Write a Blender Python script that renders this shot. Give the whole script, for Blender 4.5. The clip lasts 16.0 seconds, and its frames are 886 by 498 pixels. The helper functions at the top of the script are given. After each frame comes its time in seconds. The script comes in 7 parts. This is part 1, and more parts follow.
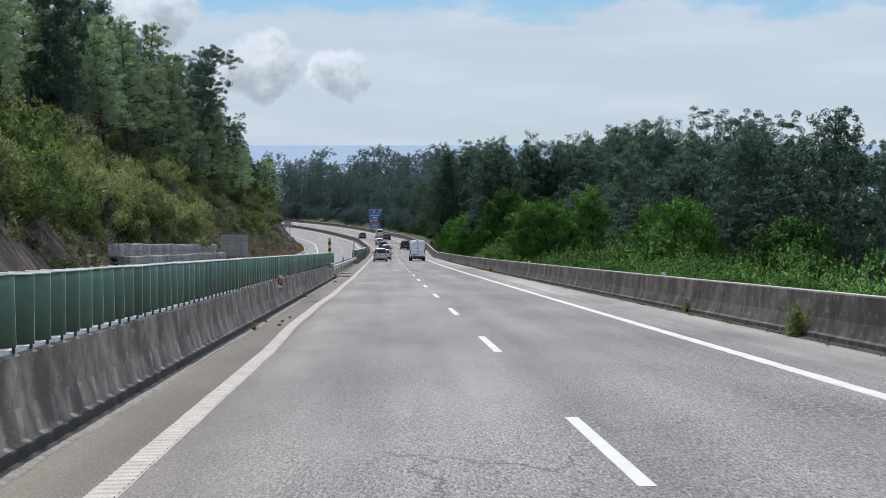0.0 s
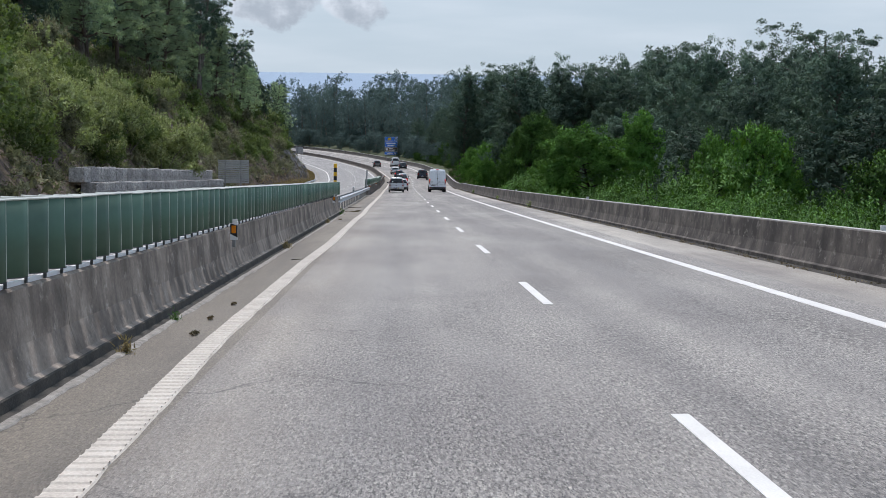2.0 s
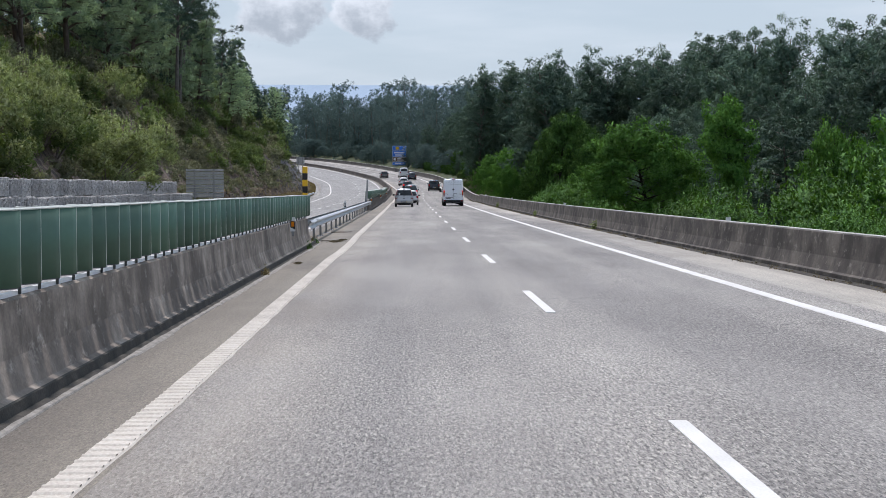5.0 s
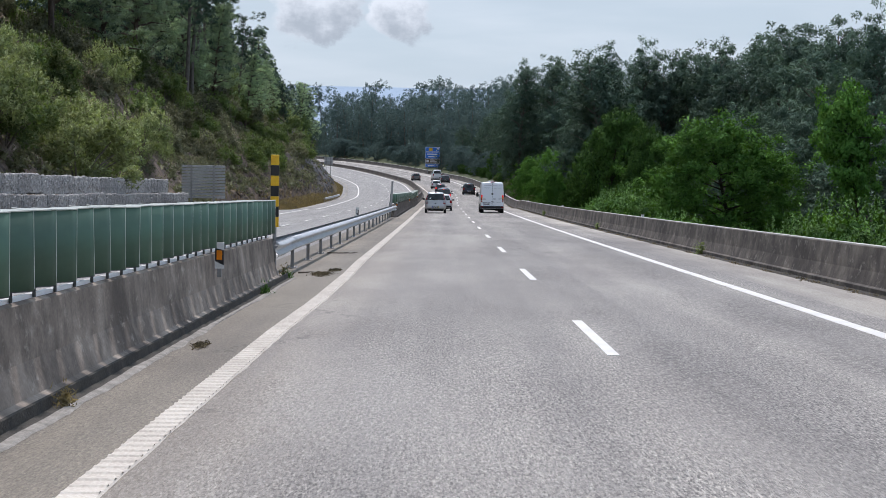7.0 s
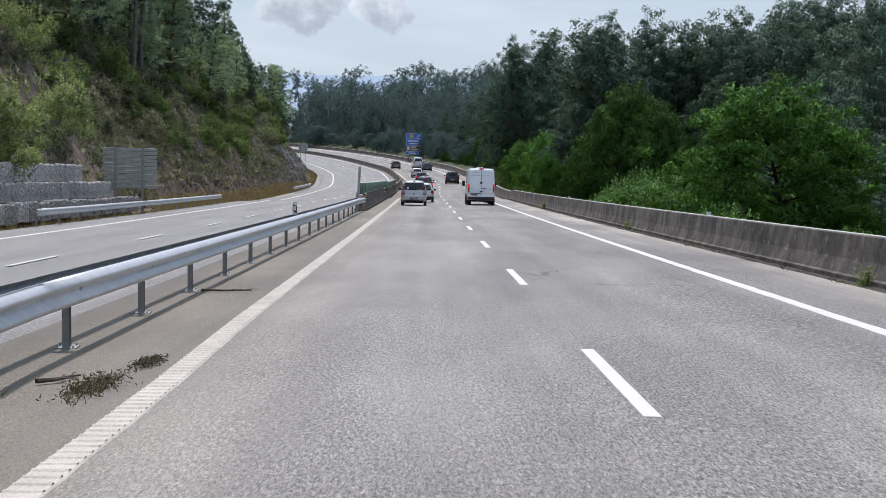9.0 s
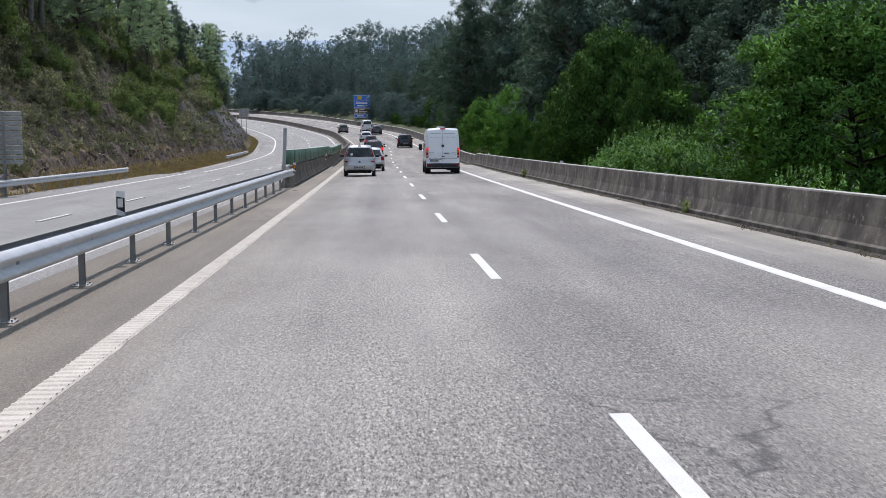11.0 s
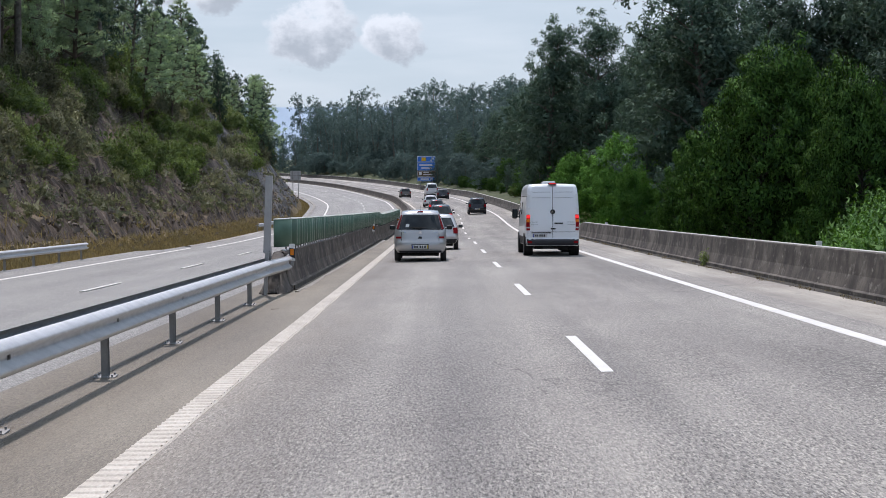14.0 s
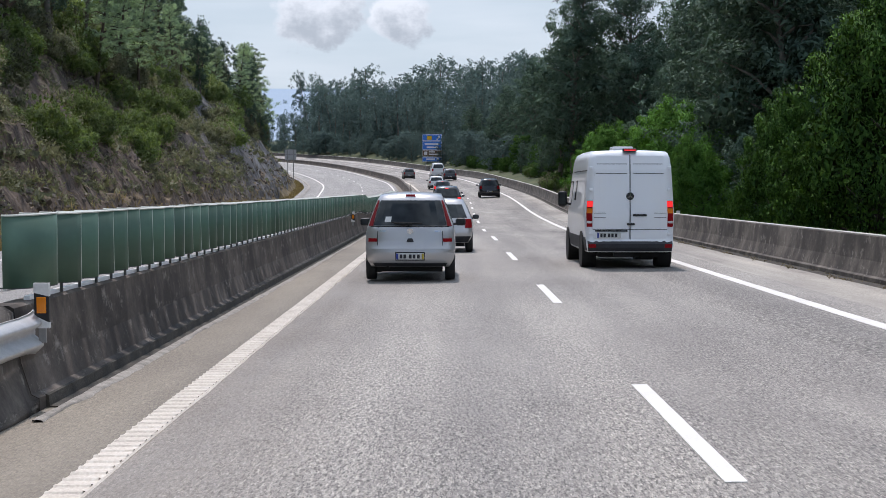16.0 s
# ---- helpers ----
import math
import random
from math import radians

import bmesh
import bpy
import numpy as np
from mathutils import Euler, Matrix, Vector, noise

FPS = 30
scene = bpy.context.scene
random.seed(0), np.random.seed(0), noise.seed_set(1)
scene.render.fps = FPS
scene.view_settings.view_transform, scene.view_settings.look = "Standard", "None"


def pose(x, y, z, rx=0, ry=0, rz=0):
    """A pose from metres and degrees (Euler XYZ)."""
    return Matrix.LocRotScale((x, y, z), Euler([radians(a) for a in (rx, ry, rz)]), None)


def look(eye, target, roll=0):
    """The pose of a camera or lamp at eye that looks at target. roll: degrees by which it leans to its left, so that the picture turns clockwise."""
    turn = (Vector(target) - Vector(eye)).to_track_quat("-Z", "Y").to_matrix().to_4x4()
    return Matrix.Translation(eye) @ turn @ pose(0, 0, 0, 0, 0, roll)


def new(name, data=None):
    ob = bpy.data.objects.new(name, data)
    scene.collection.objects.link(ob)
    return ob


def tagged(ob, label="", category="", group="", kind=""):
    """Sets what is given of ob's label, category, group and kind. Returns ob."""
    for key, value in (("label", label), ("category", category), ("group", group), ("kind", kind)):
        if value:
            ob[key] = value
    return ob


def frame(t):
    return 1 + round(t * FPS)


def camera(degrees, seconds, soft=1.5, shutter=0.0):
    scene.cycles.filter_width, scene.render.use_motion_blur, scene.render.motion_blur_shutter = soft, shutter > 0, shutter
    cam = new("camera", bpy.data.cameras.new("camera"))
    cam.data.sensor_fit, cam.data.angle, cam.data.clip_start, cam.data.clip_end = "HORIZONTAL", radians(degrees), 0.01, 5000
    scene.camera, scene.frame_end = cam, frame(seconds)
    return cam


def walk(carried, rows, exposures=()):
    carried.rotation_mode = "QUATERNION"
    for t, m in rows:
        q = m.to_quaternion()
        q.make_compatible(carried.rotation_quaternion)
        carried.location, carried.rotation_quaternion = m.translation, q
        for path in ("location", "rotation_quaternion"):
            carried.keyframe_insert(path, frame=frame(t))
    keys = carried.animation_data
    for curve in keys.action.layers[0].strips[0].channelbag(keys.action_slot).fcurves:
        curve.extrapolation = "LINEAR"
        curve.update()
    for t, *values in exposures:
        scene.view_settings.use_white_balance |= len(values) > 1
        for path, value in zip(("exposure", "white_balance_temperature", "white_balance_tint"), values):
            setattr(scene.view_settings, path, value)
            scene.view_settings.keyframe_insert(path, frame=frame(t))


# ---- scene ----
# seconds, eye x y z in metres, yaw (to the left), pitch, roll in degrees
PATH = [
    (0.0, -1.820, 10.922, 0.912, -2.180, -4.107, -0.063),
    (0.5, -1.819, 15.356, 0.588, -2.685, -4.843, 0.057),
    (1.0, -1.845, 19.877, 0.262, -3.246, -5.476, 0.319),
    (1.5, -1.952, 24.456, -0.063, -2.564, -5.985, 0.827),
    (2.0, -2.008, 29.115, -0.404, -1.666, -6.702, 0.822),
    (2.5, -2.064, 33.704, -0.734, -1.169, -7.165, 0.635),
    (3.0, -2.088, 38.181, -1.033, -1.263, -6.521, 0.504),
    (3.2, -2.085, 39.990, -1.148, -1.418, -5.989, 0.413),
    (5.3, -1.838, 60.043, -2.656, -1.205, -6.436, 0.193),
    (5.5, -1.813, 61.921, -2.773, -1.317, -6.595, -0.160),
    (6.0, -1.824, 66.479, -3.098, -1.259, -6.528, 0.281),
    (6.5, -1.845, 70.972, -3.409, -0.611, -6.184, 1.190),
    (7.0, -1.825, 75.512, -3.743, -0.078, -6.149, 1.210),
    (7.5, -1.752, 80.067, -4.064, -0.362, -6.360, 0.904),
    (8.0, -1.713, 84.750, -4.401, -0.017, -6.954, 0.730),
    (8.5, -1.678, 89.658, -4.753, -0.187, -6.807, 1.127),
    (9.0, -1.647, 94.689, -5.140, -0.745, -6.536, 1.211),
    (9.2, -1.641, 96.611, -5.280, -1.140, -6.636, 1.152),
    (11.3, -1.475, 117.796, -6.765, -2.690, -7.926, -0.162),
    (11.5, -1.492, 119.983, -6.922, -2.872, -6.630, -0.143),
    (12.0, -1.550, 125.478, -7.312, -2.522, -4.481, -0.210),
    (12.5, -1.568, 130.851, -7.701, -1.046, -5.283, -0.098),
    (13.0, -1.596, 135.882, -8.046, -0.399, -5.159, -0.211),
    (13.5, -1.648, 140.898, -8.400, -0.496, -4.781, 0.069),
    (14.0, -1.686, 145.997, -8.771, -0.113, -5.418, -0.190),
    (14.5, -1.755, 151.111, -9.109, 0.542, -5.846, -0.023),
    (15.0, -1.767, 156.464, -9.468, 0.897, -5.789, -0.058),
    (15.5, -1.724, 161.585, -9.840, 0.668, -6.074, 0.110),
    (16.0, -1.642, 166.784, -10.209, 0.140, -6.070, 0.024),
]


def gaze(row):
    t, x, y, z, yaw, pitch, roll = row
    a, b = radians(yaw), radians(pitch)
    ahead = Vector((-math.sin(a) * math.cos(b), math.cos(a) * math.cos(b), math.sin(b)))
    eye = Vector((x, y, z))
    return t, look(eye, eye + ahead * 10, roll)


cam = camera(32.1, 16.0, soft=0.65)
walk(cam, [gaze(r) for r in PATH], [(0.0, -0.06, 6300, 16), (6.0, 0.02, 6310, 18), (9.0, 0.05, 6320, 18), (14.0, 0.06, 6370, 19), (16.0, 0.11, 6400, 19)])

# ---- world and sun ----
SUN_EL, SUN_AZ = radians(57), radians(-8)  # azimuth from +y, clockwise positive
world = bpy.data.worlds.new("sky")
scene.world = world
world.use_nodes = True
wt = world.node_tree
wt.nodes.clear()


def wnode(kind, **kw):
    n = wt.nodes.new(kind)
    for k, v in kw.items():
        n.inputs[k].default_value = v
    return n


def wmath(op, a, b=None, clamp=False):
    n = wt.nodes.new("ShaderNodeMath")
    n.operation, n.use_clamp = op, clamp
    for i, v in enumerate((a, b)):
        if v is None:
            continue
        if isinstance(v, (int, float)):
            n.inputs[i].default_value = v
        else:
            wt.links.new(v, n.inputs[i])
    return n.outputs[0]


def wramp(v, lo, hi):
    n = wt.nodes.new("ShaderNodeMapRange")
    n.interpolation_type = "SMOOTHSTEP"
    n.inputs[1].default_value, n.inputs[2].default_value = lo, hi
    wt.links.new(v, n.inputs[0])
    return n.outputs[0]


def wmix(fac, a, b):
    n = wt.nodes.new("ShaderNodeMix")
    n.data_type = "RGBA"
    wt.links.new(fac, n.inputs[0])
    for i, v in ((6, a), (7, b)):
        if isinstance(v, tuple):
            n.inputs[i].default_value = v
        else:
            wt.links.new(v, n.inputs[i])
    return n.outputs[2]


sky = wt.nodes.new("ShaderNodeTexSky")
sky.sky_type, sky.sun_disc = "NISHITA", False
sky.sun_elevation, sky.sun_rotation = SUN_EL, SUN_AZ
sky.air_density, sky.dust_density, sky.ozone_density = 1.0, 0.1, 1.5
coord = wt.nodes.new("ShaderNodeTexCoord")
sep = wt.nodes.new("ShaderNodeSeparateXYZ")
wt.links.new(coord.outputs["Generated"], sep.inputs[0])
azim = wmath("ARCTAN2", sep.outputs[0], sep.outputs[1])
elev = wmath("ARCSINE", sep.outputs[2])
flat = wt.nodes.new("ShaderNodeCombineXYZ")
wt.links.new(azim, flat.inputs[0])
wt.links.new(wmath("MULTIPLY", elev, 3.0), flat.inputs[1])


def wnoise(scale, detail, rough=0.55):
    n = wnode("ShaderNodeTexNoise", Scale=scale, Detail=detail, Roughness=rough)
    wt.links.new(flat.outputs[0], n.inputs["Vector"])
    return n.outputs[0]


soft = wnoise(4.0, 5)
round_ = wt.nodes.new("ShaderNodeCombineXYZ")
wt.links.new(azim, round_.inputs[0])
wt.links.new(wmath("MULTIPLY", elev, 1.2), round_.inputs[1])
lumps = []
for scale in (55.0, 26.0):
    n = wnode("ShaderNodeTexNoise", Scale=scale, Detail=7.0, Roughness=0.6)
    wt.links.new(round_.outputs[0], n.inputs["Vector"])
    lumps.append(n.outputs[0])
fine, puff = lumps
# a bright layer of cloud that ends some seven degrees up with a ragged edge, and breaks further up
edge = wmath("ADD", wmath("MULTIPLY", elev, 57.3), wmath("MULTIPLY", wmath("SUBTRACT", wnoise(14.0, 5), 0.5), 3.0))
veil = wmath("SUBTRACT", 1.0, wramp(edge, 4.3, 5.0))
veil = wmath("MULTIPLY", veil, 0.93)
upper = wmath("MULTIPLY", wramp(soft, 0.36, 0.58), wramp(elev, 0.11, 0.19))
cover = wmath("MAXIMUM", veil, wmath("MULTIPLY", upper, 0.8))
streak = wt.nodes.new("ShaderNodeCombineXYZ")
wt.links.new(azim, streak.inputs[0])
wt.links.new(wmath("MULTIPLY", elev, 6.0), streak.inputs[1])
sn = wnode("ShaderNodeTexNoise", Scale=6.0, Detail=4.0, Roughness=0.5)
wt.links.new(streak.outputs[0], sn.inputs["Vector"])
whiteness = wmix(wramp(sn.outputs[0], 0.35, 0.7), (4.8, 5.8, 6.35, 1), (5.6, 6.5, 7.0, 1))
# thin cloud is brighter overhead than near the horizon
lift = wt.nodes.new("ShaderNodeVectorMath")
lift.operation = "SCALE"
wt.links.new(whiteness, lift.inputs[0])
wt.links.new(wmath("ADD", 1.0, wmath("MULTIPLY", wramp(elev, 0.12, 1.4), 1.2)), lift.inputs["Scale"])
clear = wt.nodes.new("ShaderNodeVectorMath")
clear.operation = "MULTIPLY"
clear.inputs[1].default_value = (0.5, 0.66, 0.80)
wt.links.new(sky.outputs[0], clear.inputs[0])
out_col = wmix(cover, clear.outputs[0], lift.outputs[0])


def cumulus(col, az, el, rx, ry):
    """A small heap of cloud: bright above, grey below."""
    da = wmath("DIVIDE", wmath("SUBTRACT", azim, radians(az)), radians(rx))
    de = wmath("DIVIDE", wmath("SUBTRACT", elev, radians(el)), radians(ry))
    r = wmath("ADD", wmath("MULTIPLY", da, da), wmath("MULTIPLY", de, de))
    r = wmath("ADD", r, wmath("MULTIPLY", wmath("SUBTRACT", puff, 0.5), 3.0))
    r = wmath("ADD", r, wmath("MULTIPLY", wmath("SUBTRACT", fine, 0.5), 1.7))
    mask = wmath("SUBTRACT", 1.0, wramp(r, 0.55, 1.1))
    tone = wmath("ADD", wmath("MULTIPLY", wmath("SUBTRACT", de, wmath("MULTIPLY", da, 0.4)), 0.75), wmath("MULTIPLY", wmath("SUBTRACT", r, 0.5), 0.5))
    tone = wmath("ADD", tone, wmath("MULTIPLY", wmath("SUBTRACT", fine, 0.5), 2.2))
    body = wmix(wramp(tone, -0.9, 0.7), (3.7, 4.3, 4.75, 1), (6.9, 7.6, 8.0, 1))
    return wmix(wmath("MULTIPLY", mask, 0.92), col, body)


for az, el, rx, ry in ((-4.75, 2.65, 1.75, 1.35), (-1.7, 2.35, 1.15, 1.0), (-8.6, 4.4, 2.0, 1.1)):
    out_col = cumulus(out_col, az, el, rx, ry)
bg = wnode("ShaderNodeBackground", Strength=0.115)
wt.links.new(out_col, bg.inputs["Color"])
wo = wt.nodes.new("ShaderNodeOutputWorld")
wt.links.new(bg.outputs[0], wo.inputs[0])

sun = new("sun", bpy.data.lights.new("sun", "SUN"))
sun.data.energy, sun.data.angle, sun.data.color = 2.9, radians(3.5), (1.0, 0.96, 0.90)
sun_way = Vector((math.sin(SUN_AZ) * math.cos(SUN_EL), math.cos(SUN_AZ) * math.cos(SUN_EL), math.sin(SUN_EL)))
sun.matrix_world = look(sun_way * 200 + Vector((0, 200, 0)), (0, 200, 0))

# ---- materials ----
def node_mat(name):
    m = bpy.data.materials.new(name)
    m.use_nodes = True
    t = m.node_tree
    return m, t, t.nodes["Principled BSDF"]


def ramp(t, fac, stops):
    n = t.nodes.new("ShaderNodeValToRGB")
    el = n.color_ramp.elements
    while len(el) < len(stops):
        el.new(0.5)
    for e, (p, c) in zip(el, stops):
        e.position, e.color = p, (*c, 1) if len(c) == 3 else c
    t.links.new(fac, n.inputs[0])
    return n.outputs[0]


def tex(t, kind, vec, **kw):
    n = t.nodes.new(kind)
    for k, v in kw.items():
        n.inputs[k].default_value = v
    if vec is not None:
        t.links.new(vec, n.inputs["Vector"])
    return n


def coords(t, which="Object", scale=(1, 1, 1)):
    c = t.nodes.new("ShaderNodeTexCoord")
    m = t.nodes.new("ShaderNodeMapping")
    m.inputs["Scale"].default_value = scale
    t.links.new(c.outputs[which], m.inputs["Vector"])
    return m.outputs[0]


def blend(t, fac, a, b, mode="MIX"):
    n = t.nodes.new("ShaderNodeMix")
    n.data_type, n.blend_type = "RGBA", mode
    for i, v in ((0, fac), (6, a), (7, b)):
        if isinstance(v, (int, float)):
            n.inputs[i].default_value = v
        elif isinstance(v, tuple):
            n.inputs[i].default_value = (*v, 1)
        else:
            t.links.new(v, n.inputs[i])
    return n.outputs[2]


def bump(t, bsdf, height, strength, dist=0.02):
    b = t.nodes.new("ShaderNodeBump")
    b.inputs["Strength"].default_value, b.inputs["Distance"].default_value = strength, dist
    t.links.new(height, b.inputs["Height"])
    t.links.new(b.outputs[0], bsdf.inputs["Normal"])


def surf(name, c1, c2, scale=3.0, fine=40.0, rough=0.8, metal=0.0, relief=0.2, which="Object", stretch=(1, 1, 1), vary=0.0, coat=0.0, grain=0.35):
    """A surface of two scales: blotches between c1 and c2, and a fine grain."""
    m, t, b = node_mat(name)
    v = coords(t, which, stretch)
    big = tex(t, "ShaderNodeTexNoise", v, Scale=scale, Detail=6.0, Roughness=0.6)
    small = tex(t, "ShaderNodeTexNoise", v, Scale=fine, Detail=3.0)
    col = ramp(t, big.outputs[0], [(0.3, c1), (0.7, c2)])
    col = blend(t, grain, col, ramp(t, small.outputs[0], [(0.3, (0.25, 0.25, 0.25)), (0.7, (0.75, 0.75, 0.75))]), "OVERLAY")
    if vary:
        info = t.nodes.new("ShaderNodeObjectInfo")
        hsv = t.nodes.new("ShaderNodeHueSaturation")
        mr = t.nodes.new("ShaderNodeMapRange")
        mr.inputs[3].default_value, mr.inputs[4].default_value = 1 - vary, 1 + vary
        t.links.new(info.outputs["Random"], mr.inputs[0])
        t.links.new(mr.outputs[0], hsv.inputs["Value"])
        t.links.new(col, hsv.inputs["Color"])
        col = hsv.outputs[0]
    t.links.new(col, b.inputs["Base Color"])
    b.inputs["Roughness"].default_value, b.inputs["Metallic"].default_value = rough, metal
    b.inputs["Coat Weight"].default_value = coat
    if relief:
        bump(t, b, small.outputs[0], relief)
    return m


def plain(name, c, rough=0.5, metal=0.0, coat=0.0, emit=0.0):
    m, t, b = node_mat(name)
    v = coords(t)
    n = tex(t, "ShaderNodeTexNoise", v, Scale=6.0, Detail=5.0)
    t.links.new(ramp(t, n.outputs[0], [(0.3, tuple(x * 0.85 for x in c)), (0.7, tuple(min(1, x * 1.1) for x in c))]), b.inputs["Base Color"])
    b.inputs["Roughness"].default_value, b.inputs["Metallic"].default_value, b.inputs["Coat Weight"].default_value = rough, metal, coat
    if emit:
        b.inputs["Emission Color"].default_value, b.inputs["Emission Strength"].default_value = (*c, 1), emit
    return m


def asphalt(name, dark, light, wear, grain=1.0, ravelled=False):
    """Old pale asphalt: stones of several greys, lanes polished by tyres, patches and long hair cracks. UV is (along, across) in metres."""
    m, t, b = node_mat(name)
    v = coords(t, "UV", (0.24, 1.0, 1))
    stone = tex(t, "ShaderNodeTexVoronoi", v, Scale=96.0)
    grit = tex(t, "ShaderNodeTexNoise", v, Scale=38.0, Detail=4.0, Roughness=0.75)
    middle = [(a + c) / 2 for a, c in zip(dark, light)]
    dark0 = dark
    dark, light = tuple(m + (a - m) * grain for a, m in zip(dark, middle)), tuple(m + (a - m) * grain for a, m in zip(light, middle))
    col = ramp(t, grit.outputs[0], [(0.30, dark), (0.52, tuple((a + c) / 2 for a, c in zip(dark, light))), (0.74, light)])
    bright = t.nodes.new("ShaderNodeSeparateColor")
    t.links.new(stone.outputs["Color"], bright.inputs[0])
    col = blend(t, 0.62 * grain, col, ramp(t, bright.outputs[0], [(0.0, (0.05, 0.05, 0.05)), (0.22, (0.40, 0.40, 0.40)), (0.7, (0.56, 0.56, 0.56)), (1.0, (0.95, 0.94, 0.91))]), "OVERLAY")
    pits = tex(t, "ShaderNodeTexNoise", v, Scale=44.0, Detail=3.0, Roughness=0.65)
    holes = ramp(t, pits.outputs[0], [(0.385, (0.85 * grain,) * 3), (0.44, (0, 0, 0))])
    col = blend(t, holes, col, tuple(x * 0.5 for x in dark))
    if ravelled:
        # the binder has gone in bands between and beside the wheel tracks of the outer lane
        sep = t.nodes.new("ShaderNodeSeparateXYZ")
        t.links.new(coords(t, "UV"), sep.inputs[0])
        span = t.nodes.new("ShaderNodeMapRange")
        span.inputs[1].default_value, span.inputs[2].default_value = -4.0, 4.5
        t.links.new(sep.outputs[1], span.inputs[0])
        bands = ramp(t, span.outputs[0], [(0.0, (0.25,) * 3), (0.46, (0.25,) * 3), (0.53, (0.65,) * 3), (0.60, (0.15,) * 3), (0.70, (0.45,) * 3), (0.78, (1.0,) * 3), (0.86, (0.75,) * 3), (0.93, (0.1,) * 3)])
        gaps = tex(t, "ShaderNodeTexNoise", coords(t, "UV", (0.09, 0.6, 1)), Scale=1.0, Detail=4.0)
        bands = blend(t, 1.0, bands, ramp(t, gaps.outputs[0], [(0.38, (0.1,) * 3), (0.6, (1, 1, 1))]), "MULTIPLY")
        loss = tex(t, "ShaderNodeTexNoise", coords(t, "UV", (0.7, 1.0, 1)), Scale=13.0, Detail=5.0, Roughness=0.7)
        lost = blend(t, 1.0, ramp(t, loss.outputs[0], [(0.43, (0.9,) * 3), (0.55, (0, 0, 0))]), bands, "MULTIPLY")
        col = blend(t, lost, col, tuple(x * 0.75 for x in dark0))
        # brown dust blown over the edge beside the median line
        stray = tex(t, "ShaderNodeTexNoise", coords(t, "UV", (0.25, 1.2, 1)), Scale=1.0, Detail=5.0, Roughness=0.6)
        dusty = ramp(t, span.outputs[0], [(0.04, (0.62,) * 3), (0.10, (0.42,) * 3), (0.20, (0, 0, 0))])
        dusty = blend(t, 1.0, dusty, ramp(t, stray.outputs[0], [(0.3, (0.45,) * 3), (0.6, (1, 1, 1))]), "MULTIPLY")
        col = blend(t, dusty, col, (0.225, 0.188, 0.148))
    zone = tex(t, "ShaderNodeTexNoise", coords(t, "UV", (0.10, 0.55, 1)), Scale=1.0, Detail=5.0, Roughness=0.6)
    col = blend(t, ramp(t, zone.outputs[0], [(0.46, (0, 0, 0)), (0.66, (0.4, 0.4, 0.4))]), col, tuple(a * 0.42 + c * 0.58 for a, c in zip(dark, light)))
    lanes = tex(t, "ShaderNodeTexNoise", coords(t, "UV", (0.02, 0.8, 1)), Scale=1.0, Detail=4.0)
    col = blend(t, wear, col, ramp(t, lanes.outputs[0], [(0.35, (0.34, 0.34, 0.35)), (0.65, (0.66, 0.66, 0.65))]), "OVERLAY")
    patch = tex(t, "ShaderNodeTexNoise", coords(t, "UV", (0.12, 0.35, 1)), Scale=1.0, Detail=7.0, Roughness=0.62)
    col = blend(t, wear, col, ramp(t, patch.outputs[0], [(0.36, (0.36, 0.35, 0.35)), (0.62, (0.62, 0.62, 0.61))]), "OVERLAY")
    crack = tex(t, "ShaderNodeTexVoronoi", coords(t, "UV", (0.16, 0.3, 1)), Scale=1.0)
    crack.feature = "DISTANCE_TO_EDGE"
    wob = tex(t, "ShaderNodeTexNoise", coords(t, "UV"), Scale=2.2, Detail=6.0)
    mx = t.nodes.new("ShaderNodeVectorMath")
    mx.operation = "MULTIPLY_ADD"
    mx.inputs[1].default_value = (0.22, 0.22, 0)
    t.links.new(wob.outputs["Color"], mx.inputs[0])
    t.links.new(coords(t, "UV", (0.16, 0.3, 1)), mx.inputs[2])
    t.links.new(mx.outputs[0], crack.inputs["Vector"])
    gate = tex(t, "ShaderNodeTexNoise", coords(t, "UV", (0.07, 0.2, 1)), Scale=1.0, Detail=3.0)
    line = ramp(t, crack.outputs["Distance"], [(0.0, (0.8, 0.8, 0.8)), (0.005, (0, 0, 0))])
    line = blend(t, 1.0, line, ramp(t, gate.outputs[0], [(0.54, (0, 0, 0)), (0.64, (1, 1, 1))]), "MULTIPLY")
    col = blend(t, line, col, tuple(x * 0.35 for x in dark))
    t.links.new(col, b.inputs["Base Color"])
    b.inputs["Roughness"].default_value = 0.72
    bump(t, b, stone.outputs["Distance"], 0.7, 0.008)
    return m


